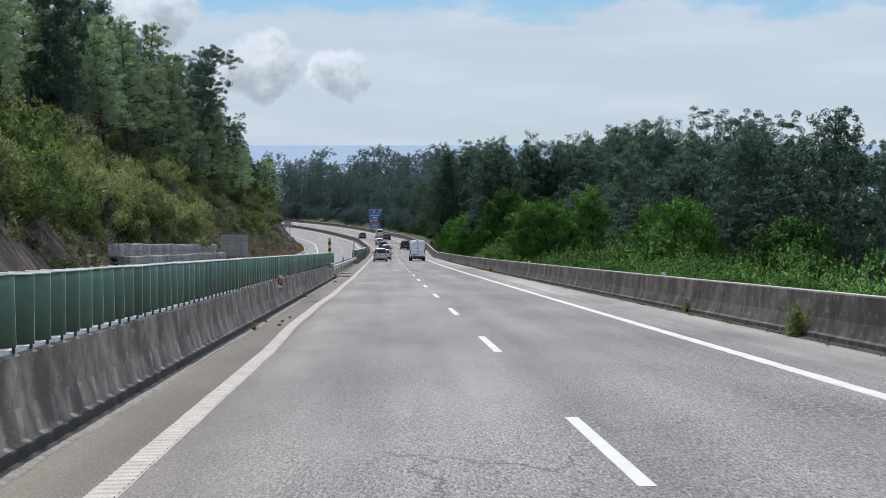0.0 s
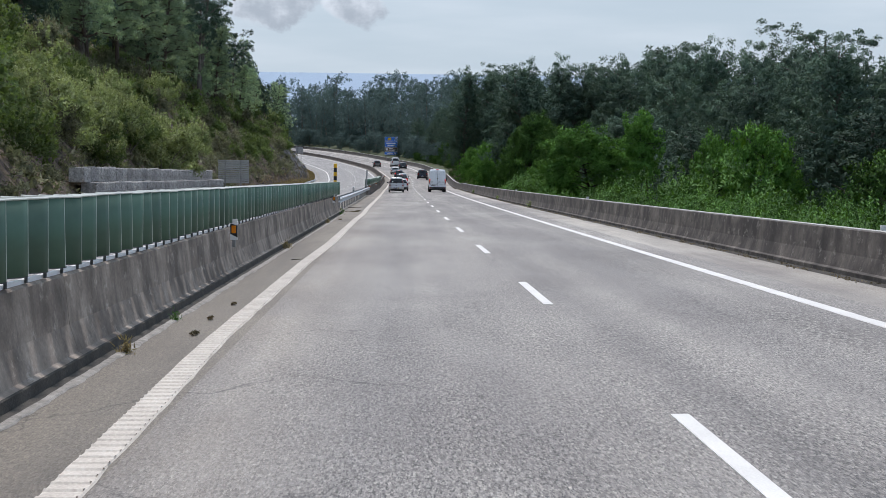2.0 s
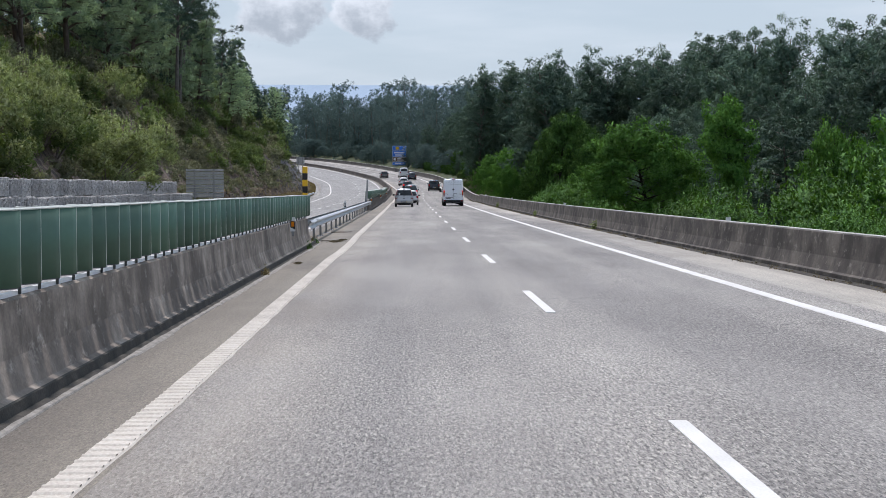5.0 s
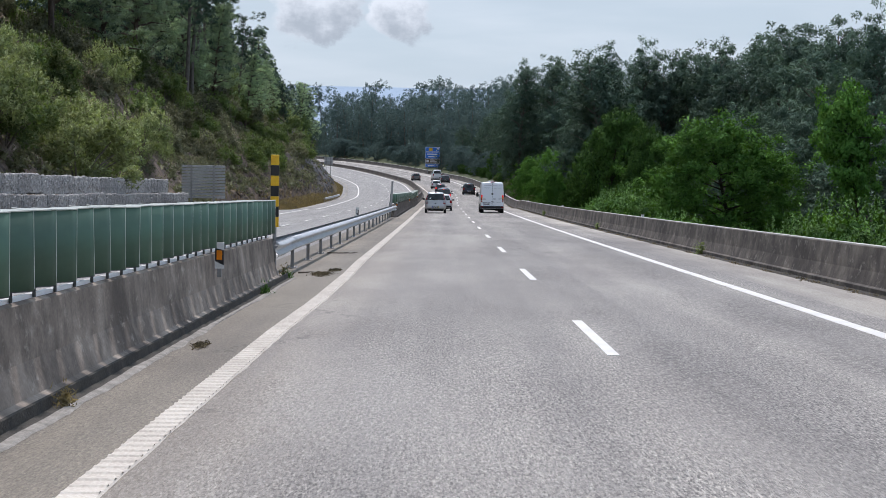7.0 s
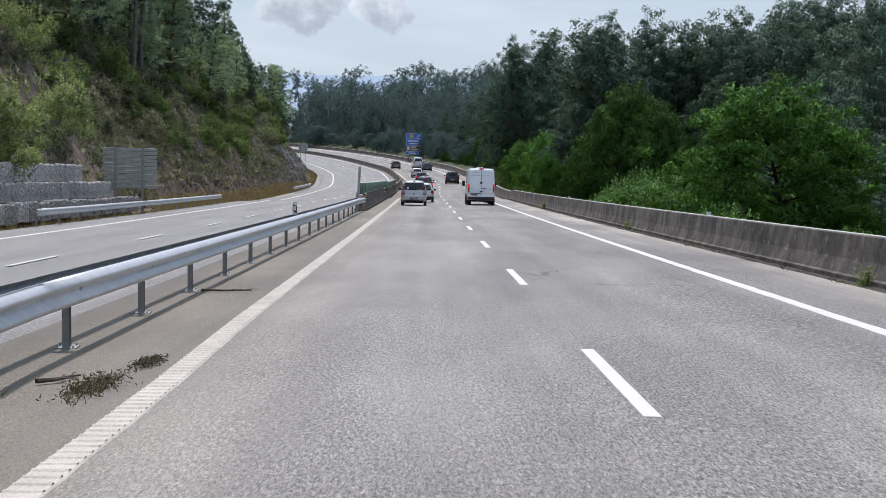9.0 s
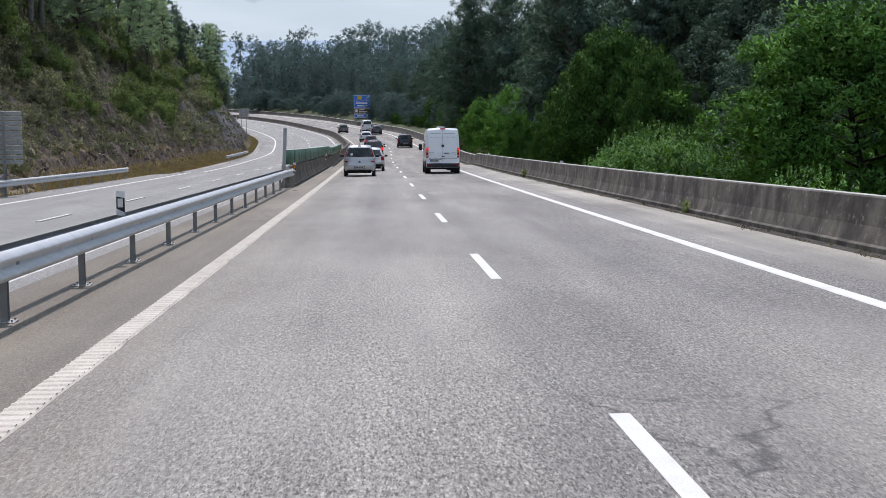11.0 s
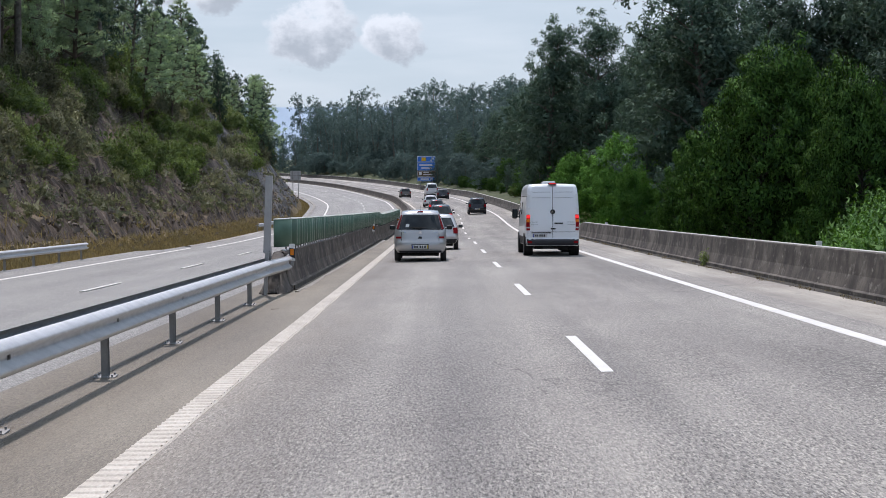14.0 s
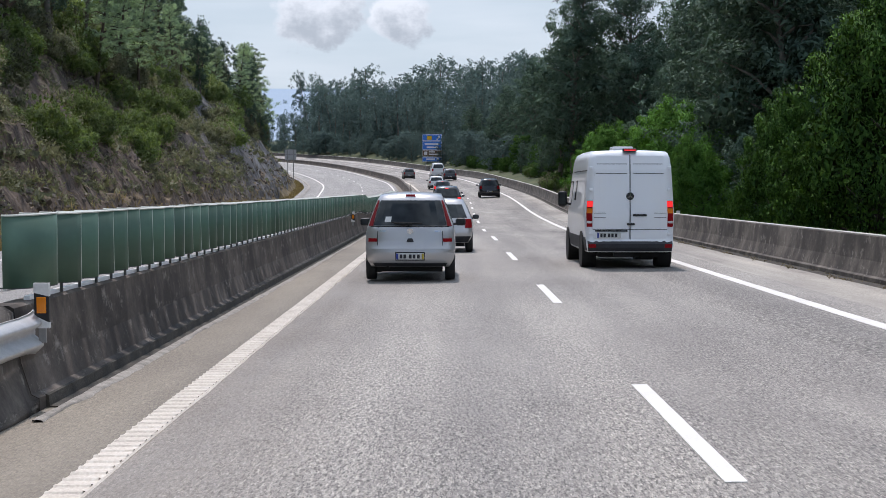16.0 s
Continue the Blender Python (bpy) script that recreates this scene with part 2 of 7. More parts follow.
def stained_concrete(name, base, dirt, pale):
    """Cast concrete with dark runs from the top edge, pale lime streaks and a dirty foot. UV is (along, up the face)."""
    m, t, b = node_mat(name)
    v = coords(t, "UV")
    cloud = tex(t, "ShaderNodeTexNoise", v, Scale=1.3, Detail=7.0, Roughness=0.65)
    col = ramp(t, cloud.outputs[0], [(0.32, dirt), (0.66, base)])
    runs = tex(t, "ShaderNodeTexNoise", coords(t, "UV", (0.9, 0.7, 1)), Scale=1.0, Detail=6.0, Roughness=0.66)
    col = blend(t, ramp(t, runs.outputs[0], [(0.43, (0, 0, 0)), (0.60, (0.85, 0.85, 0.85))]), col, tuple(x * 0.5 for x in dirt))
    thin = tex(t, "ShaderNodeTexNoise", coords(t, "UV", (2.2, 0.5, 1)), Scale=1.0, Detail=3.0, Roughness=0.5)
    col = blend(t, ramp(t, thin.outputs[0], [(0.48, (0, 0, 0)), (0.68, (0.6, 0.6, 0.6))]), col, tuple(x * 0.6 for x in dirt))
    lime = tex(t, "ShaderNodeTexNoise", coords(t, "UV", (1.4, 1.7, 1)), Scale=2.2, Detail=6.0, Roughness=0.75)
    col = blend(t, ramp(t, lime.outputs[0], [(0.56, (0, 0, 0)), (0.72, (0.75, 0.75, 0.75))]), col, pale)
    grain = tex(t, "ShaderNodeTexNoise", v, Scale=30.0, Detail=4.0)
    col = blend(t, 0.3, col, ramp(t, grain.outputs[0], [(0.3, (0.3, 0.3, 0.3)), (0.7, (0.7, 0.7, 0.7))]), "OVERLAY")
    t.links.new(col, b.inputs["Base Color"])
    b.inputs["Roughness"].default_value = 0.88
    bump(t, b, grain.outputs[0], 0.25, 0.01)
    return m


def foliage(name, dark, light, glow, vary=0.25, through_light=0.3):
    """Leaves: colour by the spray and by the plant, light passing through."""
    m, t, b = node_mat(name)
    geo = t.nodes.new("ShaderNodeNewGeometry")
    info = t.nodes.new("ShaderNodeObjectInfo")
    col = ramp(t, geo.outputs["Random Per Island"], [(0.0, dark), (1.0, light)])
    patchy = tex(t, "ShaderNodeTexNoise", coords(t), Scale=0.45, Detail=2.0)
    col = blend(t, 0.6, col, ramp(t, patchy.outputs[0], [(0.35, (0.36, 0.40, 0.40)), (0.65, (0.66, 0.64, 0.56))]), "OVERLAY")
    sprays = tex(t, "ShaderNodeTexNoise", coords(t), Scale=5.5, Detail=4.0, Roughness=0.7)
    col = blend(t, 0.55, col, ramp(t, sprays.outputs[0], [(0.36, (0.24, 0.25, 0.27)), (0.64, (0.76, 0.75, 0.70))]), "OVERLAY")
    hsv = t.nodes.new("ShaderNodeHueSaturation")
    mr = t.nodes.new("ShaderNodeMapRange")
    mr.inputs[3].default_value, mr.inputs[4].default_value = 1 - vary, 1 + vary
    t.links.new(info.outputs["Random"], mr.inputs[0])
    t.links.new(mr.outputs[0], hsv.inputs["Value"])
    t.links.new(col, hsv.inputs["Color"])
    t.links.new(hsv.outputs[0], b.inputs["Base Color"])
    b.inputs["Roughness"].default_value = 0.75
    b.inputs["Specular IOR Level"].default_value = 0.12
    tr = t.nodes.new("ShaderNodeBsdfTranslucent")
    t.links.new(blend(t, 1.0, hsv.outputs[0], glow, "MULTIPLY"), tr.inputs["Color"])
    mixs = t.nodes.new("ShaderNodeMixShader")
    mixs.inputs[0].default_value = through_light
    t.links.new(b.outputs[0], mixs.inputs[1])
    t.links.new(tr.outputs[0], mixs.inputs[2])
    t.links.new(mixs.outputs[0], t.nodes["Material Output"].inputs[0])
    return m


def hillside():
    """Earth, dry grass and slabs of slate that dip along the road. Rock shows where the face is steep."""
    m, t, b = node_mat("hillside_earth_and_slate")
    v = coords(t)
    geo = t.nodes.new("ShaderNodeNewGeometry")
    sep = t.nodes.new("ShaderNodeSeparateXYZ")
    t.links.new(geo.outputs["Normal"], sep.inputs[0])
    rot = t.nodes.new("ShaderNodeMapping")
    rot.inputs["Rotation"].default_value = (radians(12), 0, 0)
    rot.inputs["Scale"].default_value = (0.42, 1.5, 0.42)
    c = t.nodes.new("ShaderNodeTexCoord")
    t.links.new(c.outputs["Object"], rot.inputs["Vector"])
    strata = tex(t, "ShaderNodeTexNoise", rot.outputs[0], Scale=1.0, Detail=9.0, Roughness=0.72)
    rock = ramp(t, strata.outputs[0], [(0.34, (0.026, 0.021, 0.018)), (0.46, (0.085, 0.065, 0.053)), (0.55, (0.155, 0.112, 0.083)), (0.64, (0.21, 0.165, 0.132)), (0.78, (0.35, 0.31, 0.275))])
    # greyer, cleaner slate further along the cut
    slate = ramp(t, strata.outputs[0], [(0.34, (0.04, 0.039, 0.040)), (0.47, (0.125, 0.122, 0.122)), (0.57, (0.21, 0.208, 0.208)), (0.74, (0.40, 0.40, 0.40))])
    place = t.nodes.new("ShaderNodeSeparateXYZ")
    t.links.new(c.outputs["Object"], place.inputs[0])
    along = t.nodes.new("ShaderNodeMapRange")
    along.inputs[1].default_value, along.inputs[2].default_value = 290.0, 345.0
    t.links.new(place.outputs[1], along.inputs[0])
    rock = blend(t, along.outputs[0], rock, slate)
    soil = tex(t, "ShaderNodeTexNoise", v, Scale=0.45, Detail=8.0, Roughness=0.7)
    earth = ramp(t, soil.outputs[0], [(0.35, (0.075, 0.08, 0.04)), (0.5, (0.17, 0.125, 0.08)), (0.66, (0.28, 0.205, 0.135))])
    n2 = tex(t, "ShaderNodeTexNoise", v, Scale=0.9, Detail=6.0)
    ad = t.nodes.new("ShaderNodeMath")
    ad.operation = "MULTIPLY_ADD"
    ad.inputs[1].default_value = 0.5
    t.links.new(n2.outputs[0], ad.inputs[0])
    t.links.new(sep.outputs[2], ad.inputs[2])
    fac = ramp(t, ad.outputs[0], [(0.92, (1, 1, 1)), (1.06, (0, 0, 0))])
    t.links.new(blend(t, fac, earth, rock), b.inputs["Base Color"])
    b.inputs["Roughness"].default_value = 0.95
    bump(t, b, strata.outputs[0], 0.9, 0.25)
    return m


M_ROAD = asphalt("pale_worn_asphalt", (0.094, 0.085, 0.076), (0.465, 0.434, 0.393), 0.6, 1.0, True)
M_ROAD2 = asphalt("opposite_asphalt", (0.15, 0.144, 0.136), (0.40, 0.386, 0.364), 0.3)
M_SHOULDER = asphalt("dusty_shoulder", (0.095, 0.081, 0.061), (0.295, 0.256, 0.202), 0.7, 0.5)
M_SHOULDER2 = asphalt("pale_shoulder", (0.19, 0.173, 0.150), (0.45, 0.415, 0.365), 1.0, 0.5)
M_PAINT = surf("worn_white_road_paint", (0.64, 0.615, 0.57), (0.78, 0.755, 0.71), 1.5, 60, 0.6, relief=0.15, which="UV")
M_PAINT_OLD = surf("dusty_road_paint", (0.50, 0.440, 0.370), (0.66, 0.595, 0.51), 2.0, 40, 0.7, relief=0.2, which="UV")
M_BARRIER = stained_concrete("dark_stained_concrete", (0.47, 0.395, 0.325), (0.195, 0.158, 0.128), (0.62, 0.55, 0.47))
M_BARRIER_DARK = stained_concrete("darker_concrete", (0.195, 0.160, 0.133), (0.058, 0.046, 0.038), (0.44, 0.39, 0.34))
M_BARRIER2 = stained_concrete("weathered_concrete", (0.21, 0.182, 0.155), (0.068, 0.057, 0.049), (0.42, 0.385, 0.335))
M_LIT_EDGE = surf("sunlit_edge_concrete", (0.40, 0.39, 0.34), (0.62, 0.61, 0.55), 3, 30, 0.9, relief=0.3)
M_BOARD = surf("weathered_aluminium", (0.36, 0.37, 0.38), (0.48, 0.49, 0.50), 2, 30, 0.55, 0.15, relief=0.05)
M_CRUST = surf("dried_mud", (0.20, 0.185, 0.16), (0.40, 0.37, 0.33), 6, 50, 0.95, relief=0.5)
M_GUTTER = surf("dark_gutter", (0.035, 0.032, 0.028), (0.085, 0.075, 0.06), 4, 40, 0.95, relief=0.5)
M_GREEN = surf("matt_green_plastic", (0.064, 0.129, 0.090), (0.088, 0.165, 0.117), 0.8, 4, 0.5, relief=0.0, vary=0.22)
M_PLATE_LIT_RIM = plain("lit_plate_rim", (0.66, 0.68, 0.62), 0.7)
M_ZINC = surf("galvanised_steel", (0.50, 0.50, 0.50), (0.64, 0.64, 0.64), 5, 60, 0.48, 0.4, relief=0.05, grain=0.12)
M_RAIL_PALE = surf("bright_zinc_rail", (0.74, 0.75, 0.75), (0.86, 0.86, 0.85), 5, 60, 0.5, 0.0, relief=0.05, grain=0.12)
M_ZINC_DULL = surf("dull_galvanised_steel", (0.25, 0.25, 0.25), (0.36, 0.36, 0.355), 4, 40, 0.55, 0.5, relief=0.05, grain=0.1)
M_BRACKET = surf("weathered_bracket", (0.05, 0.055, 0.055), (0.12, 0.125, 0.125), 6, 50, 0.8, relief=0.1)
M_POLE = surf("grey_painted_steel", (0.33, 0.335, 0.34), (0.42, 0.425, 0.43), 4, 40, 0.6, 0.2, relief=0.05, grain=0.1)
# darker copy of the beam steel: shade of the back beam as colour
M_RAIL_SHADED = surf("shaded_rail_steel", (0.30, 0.31, 0.32), (0.42, 0.43, 0.44), 4, 40, 0.55, 0.7, relief=0.1)
M_YELLOW = surf("yellow_sign_paint", (0.70, 0.40, 0.01), (0.80, 0.48, 0.02), 4, 40, 0.5, relief=0.05)
M_BLACK = surf("black_paint", (0.01, 0.01, 0.011), (0.022, 0.022, 0.024), 4, 40, 0.5, relief=0.05)
M_WHITE = surf("white_plastic", (0.68, 0.68, 0.67), (0.80, 0.80, 0.79), 4, 40, 0.45, relief=0.03)
M_ORANGE = plain("orange_reflector", (0.85, 0.25, 0.01), 0.25)
M_BLUE = surf("blue_sign_sheeting", (0.028, 0.165, 0.60), (0.034, 0.20, 0.70), 2, 30, 0.4, relief=0.03)
M_SIGN_WHITE = plain("white_sign_sheeting", (0.75, 0.76, 0.77), 0.4)
M_SIGN_BROWN = plain("brown_sign_sheeting", (0.12, 0.07, 0.035), 0.4)
M_GABION = surf("grey_broken_stone", (0.15, 0.145, 0.14), (0.50, 0.48, 0.455), 5.0, 25, 0.9, relief=0.5, vary=0.22)
M_WIRE = plain("gabion_wire", (0.25, 0.26, 0.27), 0.5, 0.6)
M_HILL = hillside()
M_GRASS = surf("rough_grass", (0.035, 0.055, 0.018), (0.10, 0.105, 0.045), 0.6, 18, 0.95, relief=0.6)
M_VERGE = surf("straw_covered_verge", (0.15, 0.115, 0.065), (0.31, 0.24, 0.145), 0.8, 14, 0.95, relief=0.5)
M_BARK = surf("pale_bark", (0.07, 0.06, 0.05), (0.21, 0.19, 0.16), 3, 20, 0.9, relief=0.5)
M_PINEBARK = surf("dark_pine_bark", (0.045, 0.033, 0.025), (0.11, 0.08, 0.06), 3, 20, 0.95, relief=0.6)
M_EUCA = foliage("eucalyptus_leaves", (0.072, 0.120, 0.096), (0.104, 0.155, 0.122), (1.2, 1.38, 0.9), 0.35, 0.15)
# distance haze is put into the leaf colour of the far trees
M_EUCA_HAZED = foliage("hazed_far_leaves", (0.122, 0.170, 0.174), (0.140, 0.192, 0.193), (1.1, 1.2, 1.12), 0.2, 0.6)
# blue of the air over the far plain, painted as its base colour
M_PLAIN_HAZED = plain("haze_tinted_plain", (0.30, 0.385, 0.48), 1.0)
M_BROAD = foliage("broad_leaves", (0.020, 0.056, 0.018), (0.098, 0.205, 0.043), (1.7, 1.7, 0.5), 0.1, 0.07)
M_FRESH = foliage("fresh_broad_leaves", (0.064, 0.158, 0.036), (0.138, 0.300, 0.064), (1.6, 1.7, 0.5), 0.12, 0.14)
M_PINE = foliage("pine_needles", (0.25, 0.31, 0.25), (0.35, 0.42, 0.335), (1.2, 1.4, 0.8), 0.3, 0.5)
M_SHRUB = foliage("fresh_shrub_leaves", (0.046, 0.108, 0.034), (0.150, 0.280, 0.088), (1.4, 1.6, 0.5), 0.3, 0.2)
M_OLIVE = foliage("pale_olive_leaves", (0.165, 0.195, 0.095), (0.30, 0.345, 0.185), (1.2, 1.3, 0.7), 0.25, 0.35)
M_HEATH = foliage("heath_sprigs", (0.125, 0.128, 0.090), (0.215, 0.215, 0.150), (1.1, 1.2, 0.8), 0.35, 0.35)
M_DRY = foliage("dry_grass_blades", (0.17, 0.138, 0.075), (0.40, 0.33, 0.19), (1.1, 1.0, 0.7), 0.2)

# ---- alignment of the road: u runs along the broken line between the lanes ----
STEP = 2.0
U = np.arange(-80.0, 900.0, STEP)
KNOT = [230, 270, 310, 350, 390, 430, 480, 540]
BEND = np.interp(U, KNOT, [0.0, -0.37, 1.66, 0.21, 1.3, 0.85, 1.22, 1.51]) / 1000
SLOPE = np.interp(U, KNOT, [-6.66, -5.14, -4.75, -3.51, -4.43, -3.66, -3.0, -2.9]) / 100
TURN = np.cumsum(BEND) * STEP
RX = -np.cumsum(np.sin(TURN)) * STEP
RY = U[0] + (np.cumsum(np.cos(TURN)) - 1) * STEP
S_ = U / 100
Z_NEAR = -7.18 * S_ - 0.061 * S_**2 + 0.054 * S_**3
I0 = int(np.searchsorted(U, 230))
RZ = np.where(U < 0, -7.18 * S_, Z_NEAR)
RZ[I0:] = Z_NEAR[I0] + np.cumsum(SLOPE[I0:]) * STEP
TILT = np.interp(U, [230, 330], [0.01, 0.06])  # of our carriageway, about the middle of the inner lane
TILT_L = np.interp(U, [230, 330], [0.04, 0.06])  # of the opposite one


def on_road(u, lat, h=0.0):
    """The place lat metres to the right of the broken line at u, h above the road's plane."""
    x, y, z = np.interp(u, U, RX), np.interp(u, U, RY), np.interp(u, U, RZ)
    a, tl, t2 = np.interp(u, U, TURN), np.interp(u, U, TILT), np.interp(u, U, TILT_L)
    drop = tl * (min(max(lat, -5.5), 6.4) + 1.8) + t2 * (min(max(lat, -18.0), -5.5) + 5.5)
    return Vector((x + lat * math.cos(a), y + lat * math.sin(a), z + drop + h))


def heading(u):
    return float(np.degrees(np.interp(u, U, TURN)))


def grade(u):
    return math.degrees(math.atan((np.interp(u + 2, U, RZ) - np.interp(u - 2, U, RZ)) / 4))


# ---- building helpers ----
def mesh_object(name, verts, faces, material, parent=None, smooth=False, uvs=None):
    me = bpy.data.meshes.new(name)
    me.from_pydata([tuple(v) for v in verts], [], faces)
    if uvs is not None:
        layer = me.uv_layers.new(name="metres")
        idx = np.empty(len(me.loops), dtype=np.int32)
        me.loops.foreach_get("vertex_index", idx)
        layer.data.foreach_set("uv", np.asarray(uvs, dtype=np.float32)[idx].ravel())
    if smooth:
        me.polygons.foreach_set("use_smooth", np.ones(len(me.polygons), dtype=bool))
    me.materials.append(material)
    me.update()
    ob = new(name, me)
    if parent:
        ob.parent = parent
    return ob


def part(name, bm, material, parent, label="", smooth=False):
    me = bpy.data.meshes.new(name)
    bmesh.ops.recalc_face_normals(bm, faces=bm.faces)
    bm.to_mesh(me)
    bm.free()
    if smooth:
        me.polygons.foreach_set("use_smooth", np.ones(len(me.polygons), dtype=bool))
    me.materials.append(material)
    ob = new(name, me)
    if parent:
        ob.parent = parent
    if label:
        ob["label"] = label
    return ob


def empty(name, m=None):
    ob = new(name)
    ob.empty_display_size = 0.2
    if m is not None:
        ob.matrix_world = m
    return ob


def ribbon(name, u0, u1, profile, material, parent=None, du=2.0, closed=False, smooth=False):
    """A profile of (lat, h) swept along the road from u0 to u1."""
    n = max(1, int(round((u1 - u0) / du)))
    verts, uvs, faces = [], [], []
    run = [0.0]
    for (a, b), (c, d) in zip(profile, profile[1:]):
        run.append(run[-1] + math.hypot(c - a, d - b))
    k = len(profile)
    for i in range(n + 1):
        u = u0 + (u1 - u0) * i / n
        for (lat, h), s in zip(profile, run):
            verts.append(on_road(u, lat, h))
            uvs.append((u, s + profile[0][0]))
    for i in range(n):
        for j in range(k if closed else k - 1):
            a, b = i * k + j, i * k + (j + 1) % k
            faces.append((a, b, b + k, a + k))
    if closed:
        faces += [tuple(range(k))[::-1], tuple(n * k + j for j in range(k))]
    ob = mesh_object(name, verts, faces, material, parent, smooth, uvs)
    return ob


def box(bm, x0, x1, y0, y1, z0, z1, bevel=0.0):
    m = Matrix.LocRotScale(((x0 + x1) / 2, (y0 + y1) / 2, (z0 + z1) / 2), None, (x1 - x0, y1 - y0, z1 - z0))
    r = bmesh.ops.create_cube(bm, size=1, matrix=m)
    if bevel:
        es = list({e for v in r["verts"] for e in v.link_edges})
        bmesh.ops.bevel(bm, geom=es, offset=bevel, segments=2, affect="EDGES", profile=0.5)
    return bm


def tube(bm, a, b, r1, r2=None, seg=8):
    a, b = Vector(a), Vector(b)
    q = (b - a).to_track_quat("Z", "Y").to_matrix().to_4x4()
    bmesh.ops.create_cone(bm, cap_ends=True, segments=seg, radius1=r1, radius2=r1 if r2 is None else r2, depth=(b - a).length,
                          matrix=Matrix.Translation((a + b) / 2) @ q)
    return bm


def road_pose(u, lat, h=0.0, turn=0.0):
    """A pose that stands upright on the road's plane and looks along it."""
    p = on_road(u, lat, h)
    return Matrix.Translation(p) @ pose(0, 0, 0, 0, 0, heading(u) + turn)


def road_lie(u, lat, h=0.0, turn=0.0):
    """As road_pose, tipped to the road's grade."""
    return road_pose(u, lat, h) @ pose(0, 0, 0, grade(u), 0, 0) @ pose(0, 0, 0, 0, 0, turn)


# ---- ground ----
HILL_FOOT = -19.6


def hill_height(u, a):
    """Height of the cut slope over the road at a metres beyond its foot."""
    steep = 1.12 + 0.12 * math.sin(u * 0.021)
    h = min(a, 12.0) * steep + max(0.0, min(a - 12.0, 50.0)) * 0.36 + max(0.0, a - 62.0) * 0.1
    fade = 1.0 - 0.55 * max(0.0, min(1.0, (u - 560) / 200))
    p = Vector((u * 0.06, a * 0.12, 3.0))
    h += noise.fractal(p, 0.9, 2.1, 4) * min(3.0, a * 0.4)
    rocky = max(0.0, min(1.0, (u - 195) / 30)) * max(0.0, 1 - a / 16.0)
    h += rocky * 1.3 * noise.fractal(Vector((u * 0.22 + a * 0.5, a * 0.35 - u * 0.1, 7.0)), 0.8, 2.2, 5)
    # ribs of slate that run down the face, broken across in places
    q = u / 2.1 + 0.35 * a / 2.1 + 1.1 * noise.noise(Vector((u * 0.07, a * 0.1, 1.0)))
    rib = (q % 1.0) ** 1.6 - 0.4
    q2 = u / 0.95 + 0.2 * a + 0.8 * noise.noise(Vector((u * 0.2, a * 0.15, 4.0)))
    step = ((a / 1.7 + 0.8 * noise.noise(Vector((u * 0.3, a * 0.2, 12.0)))) % 1.0) - 0.5
    deep = 0.55 + 0.6 * noise.noise(Vector((u * 0.05, a * 0.2, 9.0)))
    k = 0.55 if u < 300 else 1.0
    h += rocky * (deep * (0.95 * k * rib + 0.35 * k * ((q2 % 1.0) - 0.5)) + 0.4 * step * (1.0 if u < 310 else 0.3))
    return max(h * fade, -0.4)


def setback(u):
    """How far the foot of the rock stands back behind a low bank."""
    return 1.8 * max(0.0, min(1.0, (u - 196) / 14, (345 - u) / 40))


def ground_offset(u, lat):
    """Height of the ground over the road's plane."""
    if lat > 6.3:
        a = lat - 6.3
        low = -0.25 - 0.28 * min(a, 14.0) - 0.05 * max(0.0, min(a - 14, 60.0))
        bank = 0.3 + 0.22 * min(a, 9.0) - 0.12 * max(0.0, a - 9.0)
        k = max(0.0, min(1.0, (u - 255) / 70))
        h = low * (1 - k) + max(bank, -6.0) * k
        return h + 0.35 * noise.noise(Vector((u * 0.1, lat * 0.1, 0))) * min(1.0, a / 3)
    if lat > -18.0:
        return -0.3
    if lat > HILL_FOOT:
        return -0.30 - 0.12 * noise.noise(Vector((u * 0.3, lat, 5.0)))
    gab = max(0.0, min(1.0, (u - 108) / 4, (188 - u) / 6))
    back = setback(u)
    a = HILL_FOOT - lat
    if a < back:
        return -0.30 + 0.5 * a + 0.1 * noise.noise(Vector((u * 0.4, lat, 5.0)))
    h = hill_height(u, a - back) + 0.5 * back - 0.1 * (back > 0)
    # behind the stone baskets the slope starts higher and further back
    return h * (1 - gab) + (max(h - 0.8, min(2.0, a * 1.5)) - 0.15) * gab


